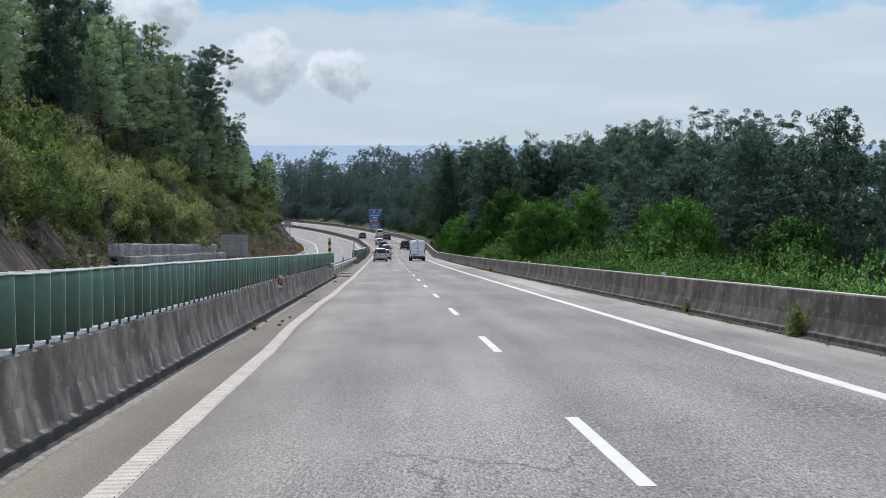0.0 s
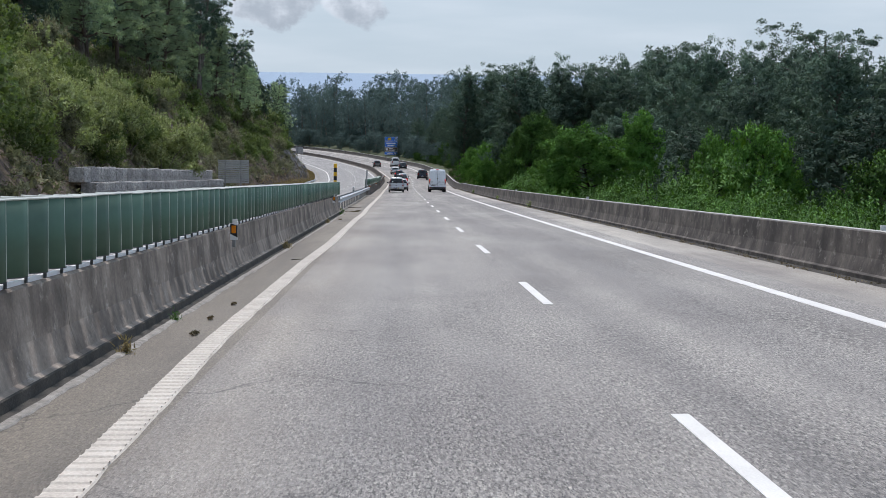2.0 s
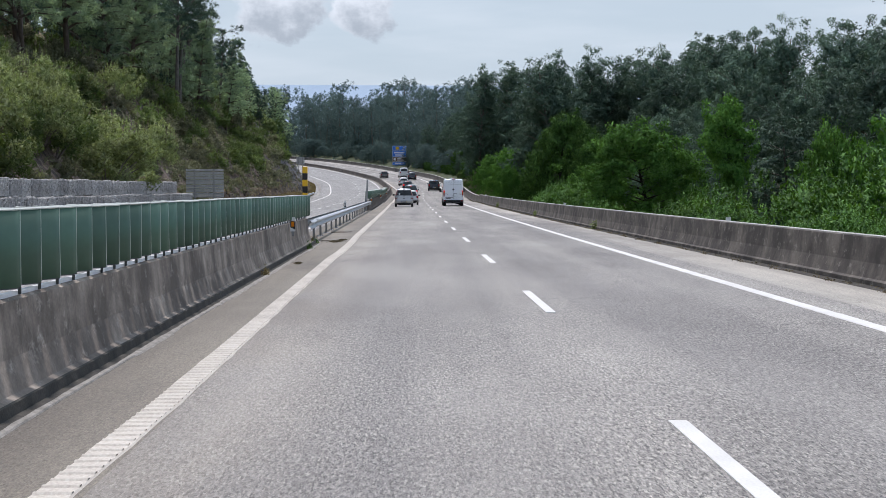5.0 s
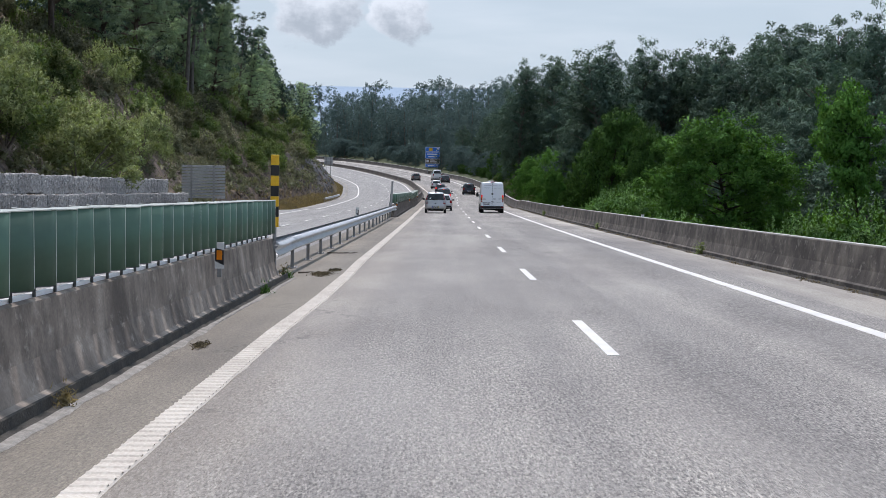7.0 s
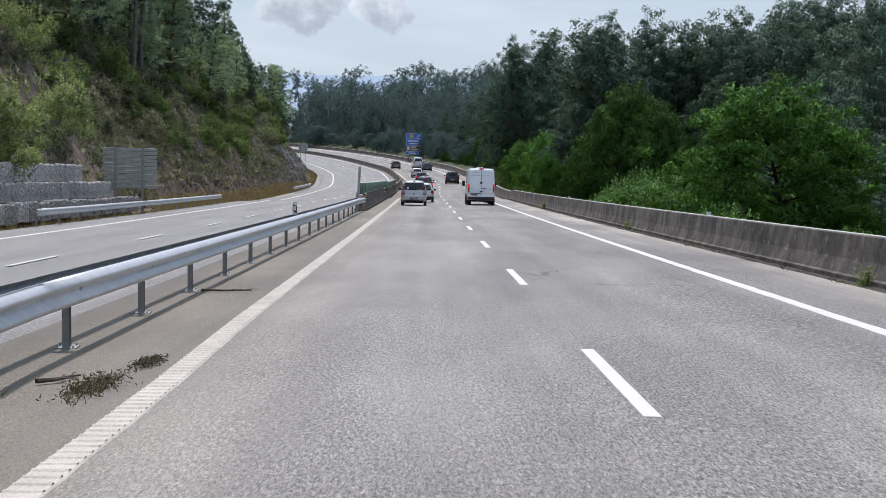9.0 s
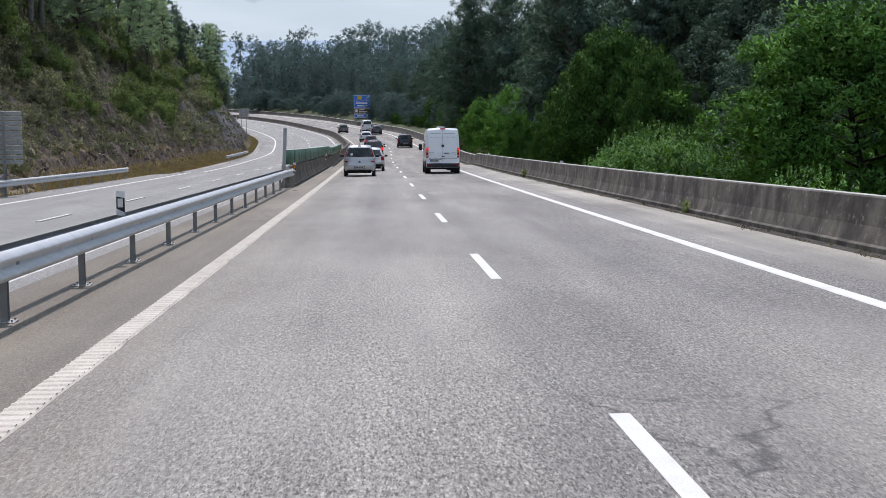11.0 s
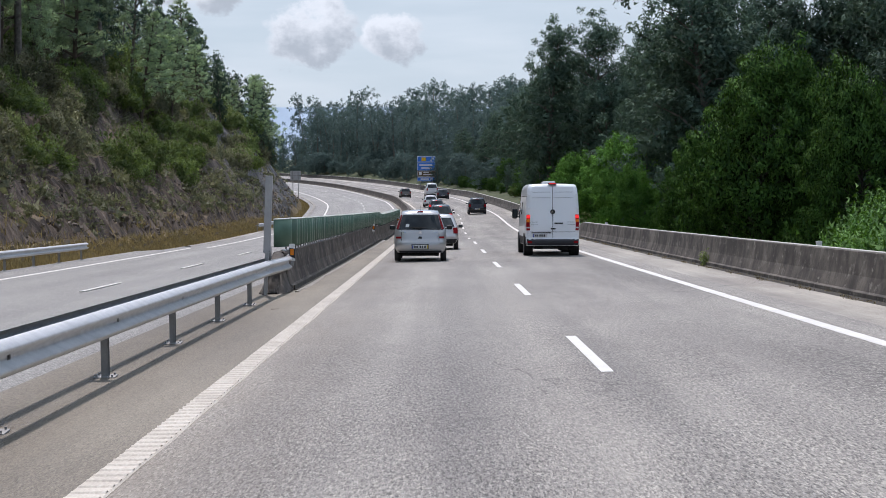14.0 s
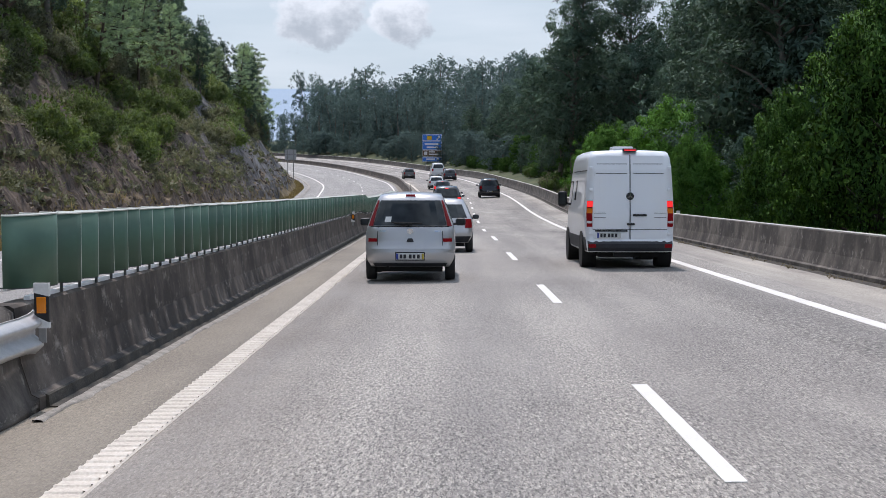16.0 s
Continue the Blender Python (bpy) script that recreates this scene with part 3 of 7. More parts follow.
def build_ground():
    lats = [-240, -200, -165, -135, -110, -92, -78, -68, -60] + list(np.arange(-54, -38, 2.0)) + list(np.arange(-38, HILL_FOOT - 0.01, 0.45)) + [HILL_FOOT, -18.9, -18.2, -17.6, -12, -5, 0, 4, 6.2, 6.5, 7.2, 8.5, 10, 12.5, 16, 21, 28, 38, 52, 70, 95, 130, 180, 240]
    us = list(np.arange(-80, 190, 1.5)) + list(np.arange(190, 440, 0.42)) + list(np.arange(440, 600, 1.5)) + list(np.arange(600, 880, 5.0))
    verts, faces = [], []
    k = len(lats)
    for u in us:
        for lat in lats:
            verts.append(on_road(u, lat, ground_offset(u, lat)))
    for i in range(len(us) - 1):
        for j in range(k - 1):
            a = i * k + j
            faces.append((a, a + 1, a + k + 1, a + k))
    # an apron that carries the sheet on, down to the far plain and the horizon
    rim = [i * k for i in range(len(us))] + [(len(us) - 1) * k + j for j in range(1, k)] + [i * k + k - 1 for i in range(len(us) - 2, -1, -1)] + list(range(k - 2, 0, -1))
    mid = Vector((-40, 350, 0))
    prev = rim
    for reach, z in ((1.5, -48), (2.4, -56), (5.0, -48), (11.0, -21)):
        ring = []
        for r in rim:
            p = Vector(verts[r])
            d = Vector((p.x - mid.x, p.y - mid.y, 0))
            far = d.length * reach if reach < 11 else 4700
            q = mid + d.normalized() * far
            ring.append(len(verts))
            verts.append(Vector((q.x, q.y, z if far > 600 else min(z, p.z))))
        n = len(rim)
        for i in range(n):
            faces.append((prev[i], prev[(i + 1) % n], ring[(i + 1) % n], ring[i]))
        prev = ring
    ob = mesh_object("ground", verts, faces, M_HILL, smooth=True)
    tagged(ob, "steep roadside hill of earth and slate with rough ground", "ground", kind="structure")
    ob.data.materials.append(M_GRASS)
    ob.data.materials.append(M_PLAIN_HAZED)
    ob.data.materials.append(M_VERGE)
    idx = np.zeros(len(faces), dtype=np.int32)
    nj = k - 1
    for f in range((len(us) - 1) * nj):
        lat, back = lats[f % nj], setback(us[f // nj])
        idx[f] = 0 if lat < HILL_FOOT - 0.2 - back else 3 if lat < -17.5 else 1
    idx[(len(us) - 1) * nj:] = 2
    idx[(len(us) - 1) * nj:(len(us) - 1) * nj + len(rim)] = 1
    ob.data.polygons.foreach_set("material_index", idx)
    facet = np.ones(len(faces), dtype=bool)
    for i, u in enumerate(us[:-1]):
        if 188 < u < 442:
            facet[i * nj:i * nj + nj] = [lats[j] > HILL_FOOT or lats[j] < -36 for j in range(nj)]
    ob.data.polygons.foreach_set("use_smooth", facet)
    return ob


build_ground()

# ---- road surfaces and markings ----
def setting(ob, label, category):
    return tagged(ob, label, category, kind="structure")


ROAD_END = 860
setting(ribbon("road", -80, ROAD_END, [(-3.66, 0.0), (-1.9, 0.012), (0, 0.02), (1.9, 0.012), (4.38, 0.0), (4.38, -0.25), (-3.66, -0.25)], M_ROAD, closed=True), "pale worn two-lane motorway asphalt descending a hill", "road")
setting(ribbon("shoulder_median", -80, ROAD_END, [(-5.9, 0.0), (-4.8, 0.0), (-3.66, 0.0), (-3.66, -0.2), (-5.9, -0.2)], M_SHOULDER, closed=True), "narrow dusty brown shoulder beside the median barrier", "shoulder")
setting(ribbon("shoulder_outer", -80, ROAD_END, [(4.38, 0.0), (6.3, 0.0), (6.3, -0.2), (4.38, -0.2)], M_SHOULDER2, closed=True), "pale concrete-like hard shoulder with dirt", "shoulder")
setting(ribbon("road_opposite", -80, ROAD_END, [(-17.9, -0.02), (-15.3, 0.0), (-5.9, 0.0), (-5.9, -0.2), (-17.9, -0.22)], M_ROAD2, closed=True), "empty pale opposite carriageway of the motorway", "road")
# the black strip also covers the lowest 10 cm of the barrier's face
setting(ribbon("gutter_median", -80, 105.5, [(-4.98, 0.002), (-4.98, 0.02), (-4.818, 0.11), (-4.800, 0.10), (-4.79, 0.014), (-4.69, 0.010), (-4.66, 0.002)], M_GUTTER, closed=True), "black strip along the foot of the barrier", "gutter")
setting(ribbon("gutter_median_far", 178.8, ROAD_END, [(-4.98, 0.002), (-4.98, 0.02), (-4.818, 0.11), (-4.800, 0.10), (-4.79, 0.014), (-4.69, 0.010), (-4.66, 0.002)], M_GUTTER, closed=True), "black strip along the foot of the barrier", "gutter")
setting(ribbon("gutter_outer", -80, ROAD_END, [(5.60, 0.0), (5.64, 0.012), (5.95, 0.04), (5.95, 0.0)], M_GUTTER, closed=True), "dark dirt and leaf litter along the outer barrier", "gutter")


def gutter_crust(name, u0, u1):
    """A ragged pale crust of dried mud along the outer edge of the gutter."""
    g = random.Random(17)
    verts, faces = [], []
    n = int((u1 - u0) / 0.16)
    a = b = 0.03
    for i in range(n + 1):
        u = u0 + i * 0.16
        a = 0.7 * a + 0.3 * g.uniform(-0.02, 0.03)
        b = 0.6 * b + 0.4 * g.uniform(0.0, 0.085) * (0.2 if noise.noise(Vector((u * 0.15, 3, 0))) < -0.1 else 1.0)
        verts += [on_road(u, -4.70 - a, 0.002), on_road(u, -4.69 - a, 0.022), on_road(u, -4.66 + b * 0.6, 0.016), on_road(u, -4.655 + b, 0.002)]
        if i:
            k = 4 * i
            faces += [(k - 4 + j, k - 3 + j, k + 1 + j, k + j) for j in range(3)]
    setting(mesh_object(name, verts, faces, M_CRUST, uvs=[(v.y, v.x) for v in verts]), "ragged pale crust of dried mud along the gutter", "gutter")


gutter_crust("gutter_crust", 8, 105.5)
gutter_crust("gutter_crust_far", 178, 320)


def line_fit(u):
    """Sideways shifts that fit the median line to the camera's view."""
    return float(np.interp(u, [37, 45, 60, 69, 94, 99, 107, 113], [0, -0.12, -0.10, 0, 0, 0.06, 0.06, 0]))


def painted_line(name, u0, u1, lat, width, h, material, label, stray=None):
    n = int((u1 - u0) / 0.5)
    verts, uvs, faces = [], [], []
    rng = random.Random(int(-lat * 100))
    for i in range(n + 1):
        u = u0 + (u1 - u0) * i / n
        c = lat + (stray(u) if stray else 0.0)
        # the edges of the paint are worn unevenly, and its flanks slope
        a, b = (width / 2 + rng.gauss(0, 0.005) for side in range(2))
        for x, z in ((-a - 0.012, 0.0), (-a, h), (b, h), (b + 0.012, 0.0)):
            verts.append(on_road(u, c + x, z))
            uvs.append((u, c + x))
        if i:
            k = 4 * i
            faces += [(k - 4 + j, k - 4 + (j + 1) % 4, k + (j + 1) % 4, k + j) for j in range(4)]
    faces += [(3, 2, 1, 0), (4 * n, 4 * n + 1, 4 * n + 2, 4 * n + 3)]
    return setting(mesh_object(name, verts, faces, material, uvs=uvs), label, "road marking")


painted_line("edge_line_median", -80, ROAD_END, -3.79, 0.22, 0.010, M_PAINT_OLD, "dusty white ribbed edge line", line_fit)
painted_line("edge_line_outer", -80, ROAD_END, 3.64, 0.19, 0.012, M_PAINT, "clean white solid edge line")
painted_line("edge_line_opposite_inner", -80, ROAD_END, -6.35, 0.16, 0.010, M_PAINT, "white edge line of the opposite carriageway")
painted_line("edge_line_opposite_outer", -80, ROAD_END, -15.1, 0.2, 0.010, M_PAINT, "white edge line of the opposite carriageway")


setting(ribbon("verge_kerb", 240, ROAD_END, [(-17.35, 0.0), (-17.33, 0.05), (-17.0, 0.05), (-16.95, 0.0)], M_SHOULDER2, closed=True), "low pale concrete kerb along the verge in the bend", "kerb")


def ribs():
    """Cross ribs of the median edge line, every 20 cm."""
    verts, faces = [], []
    for i in range(1150):
        u = 8 + i * 0.2
        n = len(verts)
        for du, h in ((0.0, 0.008), (0.022, 0.021), (0.05, 0.021), (0.085, 0.008)):
            verts += [on_road(u + du, -3.897 + line_fit(u), h), on_road(u + du, -3.683 + line_fit(u), h)]
        faces += [(n, n + 1, n + 3, n + 2), (n + 2, n + 3, n + 5, n + 4), (n + 4, n + 5, n + 7, n + 6)]
    ob = mesh_object("line_ribs", verts, faces, M_PAINT_OLD, uvs=[(v.y, v.x) for v in verts])
    tagged(ob, "raised cross ribs of the dusty white edge line", "road marking", kind="stuff")


ribs()


def dashes(name, lat, first, period, length, count, label, group):
    for i in range(count):
        u = first + i * period
        ob = ribbon(name, u - length, u, [(lat - 0.066, 0.012), (lat - 0.066, 0.026), (lat + 0.066, 0.026), (lat + 0.066, 0.012)], M_PAINT, closed=True)
        tagged(ob, label, "road marking", group, "structure")


dashes("lane_dash", 0.0, 25.82 - 14 * 3, 13.993, 4.4, 40, "white painted lane dash on grey asphalt", "lane dashes")
dashes("lane_dash_opposite", -10.05, 18.0, 13.993, 4.2, 36, "white painted lane dash of the opposite carriageway", "opposite lane dashes")

# ---- barriers ----
def jersey(lat, flip, top=0.83, foot=0.30, cap=0.10):
    """Half-width foot and cap of a concrete safety barrier; flip gives the side that faces the traffic."""
    k = min(1.0, top / 0.83)
    pts = [(-foot, 0.0), (-foot, 0.10 * k), (-foot + 0.06, 0.13 * k), (-foot + 0.135, 0.38 * k), (-cap - 0.02, top - 0.02), (-cap + 0.02, top)]
    pts += [(-x, h) for x, h in reversed(pts)]
    return [(lat + x * flip, h) for x, h in pts]


def barrier(name, lat, spans, material, label, length=20.0):
    root = empty(name)
    tagged(root, label, "barrier", kind="structure")
    for u0, u1 in spans:
        n = max(1, round((u1 - u0) / length))
        for i in range(n):
            a, b = u0 + (u1 - u0) * i / n, u0 + (u1 - u0) * (i + 1) / n
            ribbon("barrier_section", a + 0.006, b - 0.006, jersey(lat, 1), material, root, closed=True)
    return root


LAT_M, LAT_R = -5.12, 6.08
barrier("barrier_median", LAT_M, ((-80, 104.3),), M_BARRIER, "grey-brown stained concrete median barrier")
# beyond the gap the concrete has a darker colour
barrier("barrier_median_far", LAT_M, ((178.6, 860),), M_BARRIER_DARK, "dark stained concrete median barrier")
outer = barrier("barrier_outer", LAT_R, ((-80, 860),), M_BARRIER2, "weathered grey concrete barrier along the outer shoulder")
# thin pale strip: the sunlit top edge put into the colour
ribbon("barrier_lit_edge", -80, 860, [(LAT_R - 0.085, 0.826), (LAT_R - 0.085, 0.837), (LAT_R + 0.085, 0.837), (LAT_R + 0.085, 0.826)], M_LIT_EDGE, outer, closed=True)["label"] = "pale strip painted as the sunlit top edge"


def barrier_end(u, way):
    """The sloping nose of the median barrier, lower and narrower to its tip."""
    verts, faces, uvs = [], [], []
    rng = random.Random(31)
    stations = ((0.0, 0.83, 0.30, 0.10), (0.12, 0.825, 0.30, 0.10), (0.3, 0.79, 0.302, 0.10), (0.5, 0.72, 0.305, 0.095), (0.7, 0.61, 0.305, 0.095), (0.9, 0.49, 0.30, 0.10), (1.08, 0.36, 0.29, 0.10), (1.22, 0.23, 0.26, 0.10), (1.31, 0.12, 0.22, 0.09), (1.35, 0.03, 0.17, 0.08))
    for s, top, foot, cap in stations:
        # the bare foot of the section turns into a plain slope towards the tip
        k, soft = top / 0.83, min(1.0, s / 0.5)
        half = [(-foot, 0.0), (-foot, 0.10 * k * (1 - 0.6 * soft)), (-foot + 0.06 * (1 - 0.6 * soft), 0.13 * k), (-foot + 0.135 * (foot / 0.3), 0.38 * k), (-cap - 0.02, (top - 0.05 * k)), (-cap * 0.5, top)]
        prof = half + [(-x, h) for x, h in reversed(half)]
        for j, (x, h) in enumerate(prof):
            rough = 0.0 if s < 0.1 or h == 0.0 else 0.012
            verts.append(on_road(u + way * s, LAT_M + x + rng.uniform(-rough, rough), h + rng.uniform(-rough, rough)))
            uvs.append((s + 3.7, j * 0.16))
    k, last = 12, len(stations) - 1
    for i in range(last):
        for j in range(k):
            a, b = i * k + j, i * k + (j + 1) % k
            faces.append((a, b, b + k, a + k))
    faces += [tuple(range(k)), tuple(last * k + j for j in range(k))[::-1]]
    ob = mesh_object("barrier_nose", verts, faces, M_BARRIER2, smooth=True, uvs=uvs)
    tagged(ob, "sloping concrete end of the median barrier", "barrier end", kind="structure")


barrier_end(178.58, -1)


def glare_screen(u0, u1, first):
    """Green plates in a row on a steel rail on the barrier's top; the first plate is turned by so much more."""
    root = empty("glare_screen")
    tagged(root, "row of dark green plastic anti-glare plates on the median barrier", "glare screen")
    ribbon("base_rail", u0, u1, [(LAT_M + 0.02, 0.832), (LAT_M + 0.02, 0.866), (LAT_M + 0.07, 0.866), (LAT_M + 0.07, 0.832)], M_RAIL_PALE, root, closed=True)["label"] = "galvanised base rail"
    plate = None
    bracket = None
    n = int((u1 - u0) / 0.666)
    rng = random.Random(5)
    for i in range(n):
        u = u0 + 0.3 + i * 0.666
        lean = rng.uniform(-3, 3) - (15 if i % 9 in (6, 7) else 0) + (first if i == 0 else 0)
        m = road_pose(u, LAT_M, 0.985) @ pose(0, 0, 0, 0, 0, 20 + lean) @ pose(0, 0, 0, 0, rng.uniform(-1, 1), 0)
        if plate is None:
            bm = bmesh.new()
            rows = []
            for thick in (0.0, 0.012):
                for z in (-0.055, 0.55):
                    rows.append([bm.verts.new((x, -0.075 * (1 - (x / 0.27) ** 2) - 0.02 * (abs(x) < 0.24) + thick, z)) for x in np.linspace(-0.26, 0.26, 13)])
            for j in range(12):
                for a, b in ((0, 1), (1, 3), (3, 2), (2, 0)):
                    bm.faces.new((rows[a][j], rows[a][j + 1], rows[b][j + 1], rows[b][j]))
            for e in (0, 12):
                bm.faces.new((rows[0][e], rows[1][e], rows[3][e], rows[2][e]))
            plate = part("plate", bm, M_GREEN, root, smooth=True)
            plate.matrix_local = m
            bm = bmesh.new()
            # pale tubes paint the bright, lit edges of the plate
            for z in (0.548,):
                pts = [Vector((x, -0.075 * (1 - (x / 0.27) ** 2) - 0.02 * (abs(x) < 0.24), z)) for x in np.linspace(-0.265, 0.265, 13)]
                for p, q in zip(pts, pts[1:]):
                    tube(bm, p, q, 0.0085, seg=5)
            tube(bm, (0.262, 0.0, -0.05), (0.262, 0.0, 0.548), 0.0028, seg=4)
            rim = part("rim", bm, M_PLATE_LIT_RIM, root, "pale rim painted as the plate's lit edge")
            rim.matrix_local = m
            bm = bmesh.new()
            box(bm, 0.075, 0.10, -0.016, 0.016, -0.15, -0.05, 0.004)
            # the dark foot under the plate follows its curve
            foot = [(x, -0.075 * (1 - (x / 0.27) ** 2) - 0.02 * (abs(x) < 0.24)) for x in np.linspace(-0.26, 0.26, 9)]
            low = [bm.verts.new((x, y, -0.064)) for x, y in foot] + [bm.verts.new((x, y + 0.07, -0.064)) for x, y in reversed(foot)]
            high = [bm.verts.new((v.co.x, v.co.y, -0.052)) for v in low]
            bm.faces.new(low[::-1]), bm.faces.new(high)
            for k in range(len(low)):
                bm.faces.new((low[k], low[(k + 1) % len(low)], high[(k + 1) % len(low)], high[k]))
            bracket = part("bracket", bm, M_BRACKET, root, "dark steel bracket")
            bracket.matrix_local = m
            continue
        if n > 300 and i > 300:
            break
        for src in (plate, rim, bracket):
            ob = src.copy()
            scene.collection.objects.link(ob)
            ob.matrix_local = m
    return root


glare_screen(14.0, 104.1, 0)
glare_screen(179.25, 266.0, 26)


def steel_rail(name, u0, u1, lat, face, label, double, spacing=4.0):
    """A W-beam guard rail on posts; face is the side (+1 right) to which the beam bulges."""
    root = empty(name)
    tagged(root, label, "guard rail", kind="structure")
    sides = (1, -1) if double else (face,)
    for s in sides:
        mid = lat + 0.13 * s
        prof = [(0.0, 0.44), (0.03, 0.455), (0.095, 0.495), (0.10, 0.52), (0.01, 0.57), (0.01, 0.61), (0.10, 0.66), (0.095, 0.685), (0.03, 0.725), (0.0, 0.74)]
        pts = [(mid + s * a, h) for a, h in prof] + [(mid + s * (a - 0.012), h) for a, h in reversed(prof)]
        lap = 3.0 if double and s == face else 0.0
        ob = ribbon("beam", u0 + lap, u1 - lap, pts, M_ZINC if s == face or not double else M_RAIL_SHADED, root, closed=True, smooth=True)
        ob["label"] = "galvanised W-shaped beam"
    if double:
        # the beam laps over the concrete on the side of the traffic and ends in a spread fishtail
        for u, way in ((u0 + 3.0, -1), (u1 - 3.0, 1)):
            verts, faces = [], []
            bends = [(0.3 * k, 0.065 * (0.5 - 0.5 * math.cos(math.pi * min(1.0, 0.3 * k / 2.7))), 1.0, 0.0) for k in range(12)] + [(3.5, 0.065, 1.03, 0.0), (3.62, 0.066, 1.08, 0.0), (3.72, 0.067, 1.14, -0.004), (3.8, 0.066, 1.2, -0.012)]
            for k, (ds, out, tall, turn) in enumerate(bends):
                for a, h in prof:
                    z = 0.59 + (h - 0.59) * tall
                    wave = a * (1.0 if ds < 3.55 else 0.9 if ds < 3.7 else 0.75)
                    verts.append(on_road(u + way * ds, lat + 0.13 + out + wave + turn + 0.004, z))
            m = len(prof)
            back = [v + Vector((-0.012, 0, 0)) for v in verts]
            total = len(verts)
            for k in range(len(bends) - 1):
                for q in range(m - 1):
                    f = (k * m + q, k * m + q + 1, (k + 1) * m + q + 1, (k + 1) * m + q)
                    faces += [f, tuple(x + total for x in reversed(f))]
            rims = [[k * m + e for k in range(len(bends))] for e in (0, m - 1)] + [list(range(m)), list(range(len(verts) - m, len(verts)))]
            for rim in rims:
                faces += [(a, b, b + total, a + total) for a, b in zip(rim, rim[1:])]
            mesh_object("beam_end", verts + back, faces, M_ZINC, root, smooth=True)["label"] = "spread steel end of the beam"
    post = None
    n = int((u1 - u0 - 0.6) / spacing) + 1
    for i in range(n):
        m = road_pose(u0 + 0.5 + i * spacing, lat, 0.0)
        if post is None:
            bm = bmesh.new()
            box(bm, -0.035, 0.035, -0.05, -0.042, 0.0, 0.70)
            box(bm, -0.035, 0.035, 0.042, 0.05, 0.0, 0.70)
            box(bm, -0.035, -0.027, -0.043, 0.043, 0.0, 0.70)
            box(bm, -0.14, 0.14, -0.05, 0.05, 0.56, 0.64)
            post = part("post", bm, M_ZINC_DULL, root, "steel post")
            post.matrix_local = m
            bm = bmesh.new()
            box(bm, -0.11, 0.11, -0.10, 0.10, 0.0, 0.015, 0.004)
            for x in (-0.08, 0.08):
                for y in (-0.07, 0.07):
                    tube(bm, (x, y, 0.012), (x, y, 0.035), 0.010, seg=6)
            plate = part("base_plate", bm, M_ZINC_DULL, root, "bolted base plate")
            plate.matrix_local = m
            continue
        for src in (post, plate):
            ob = src.copy()
            scene.collection.objects.link(ob)
            ob.matrix_local = m
    return root


steel_rail("guard_rail_median", 105.2, 178.2, -5.14, 1, "galvanised double-sided steel guard rail closing a gap in the median", True)
steel_rail("guard_rail_verge", 157.5, 214.5, -17.6, 1, "galvanised steel guard rail on the verge below the hill", False)
steel_rail("guard_rail_verge", 276.0, 303.0, -17.4, 1, "short galvanised steel guard rail on the verge by the rock face", False)

# ---- roadside things ----
def stone_basket(seed):
    """A wire basket two metres long, packed with broken stones that bulge from its face and top."""
    g = random.Random(seed)
    bm = bmesh.new()
    box(bm, -0.45, 0.425, -0.985, 0.985, 0.02, 0.84)
    for iy in range(8):
        for iz in range(6):
            y, z = -0.86 + iy * 0.246 + g.uniform(-0.12, 0.12), 0.08 + iz * 0.138 + g.uniform(-0.05, 0.05)
            m = pose(0.37 + g.uniform(-0.03, 0.03), y, z, g.uniform(-35, 35), g.uniform(-20, 20), g.uniform(-20, 20)) @ Matrix.Diagonal((g.uniform(0.06, 0.13), g.uniform(0.10, 0.21), g.uniform(0.05, 0.10), 1))
            bmesh.ops.create_icosphere(bm, subdivisions=1, radius=1.0, matrix=m)
    for iy in range(9):
        m = pose(g.uniform(-0.1, 0.35), -0.88 + iy * 0.22, 0.82, 0, 0, g.uniform(0, 90)) @ Matrix.Diagonal((0.13, 0.16, g.uniform(0.04, 0.09), 1))
        bmesh.ops.create_icosphere(bm, subdivisions=1, radius=1.0, matrix=m)
    return bm


def gabion_wall():
    root = empty("gabion_wall")
    tagged(root, "stepped retaining wall of grey stone gabion baskets", "retaining wall")
    models = []
    for s in (1, 2, 3):
        me = bpy.data.meshes.new("gabion")
        bm = stone_basket(s)
        bm.to_mesh(me)
        bm.free()
        me.materials.append(M_GABION)
        models.append(me)
    g = random.Random(3)
    for tier, (u0, u1, lat, h) in enumerate(((118, 187, -19.35, 0.05), (118, 181, -19.85, 0.93), (117, 177, -20.35, 1.81))):
        u = u0
        while u < u1:
            ob = new("gabion", models[g.randrange(3)])
            ob.parent = root
            ob.matrix_local = road_lie(u + 1, lat, h + g.uniform(-0.05, 0.03)) @ pose(0, 0, 0, g.uniform(-1.5, 1.5), g.uniform(-2, 2), g.uniform(-1.5, 1.5))
            u += 2.0
    bm = bmesh.new()
    for u0, u1, lat, h in ((118, 187, -19.35, 0.05), (118, 181, -19.85, 0.93), (117, 177, -20.35, 1.81)):
        for u in range(int(u0), int(u1) + 1, 1):
            tube(bm, on_road(u, lat + 0.47, h), on_road(u, lat + 0.47, h + 0.86), 0.004, seg=4)
    part("wire_mesh", bm, M_WIRE, root, "thin basket wire")


gabion_wall()


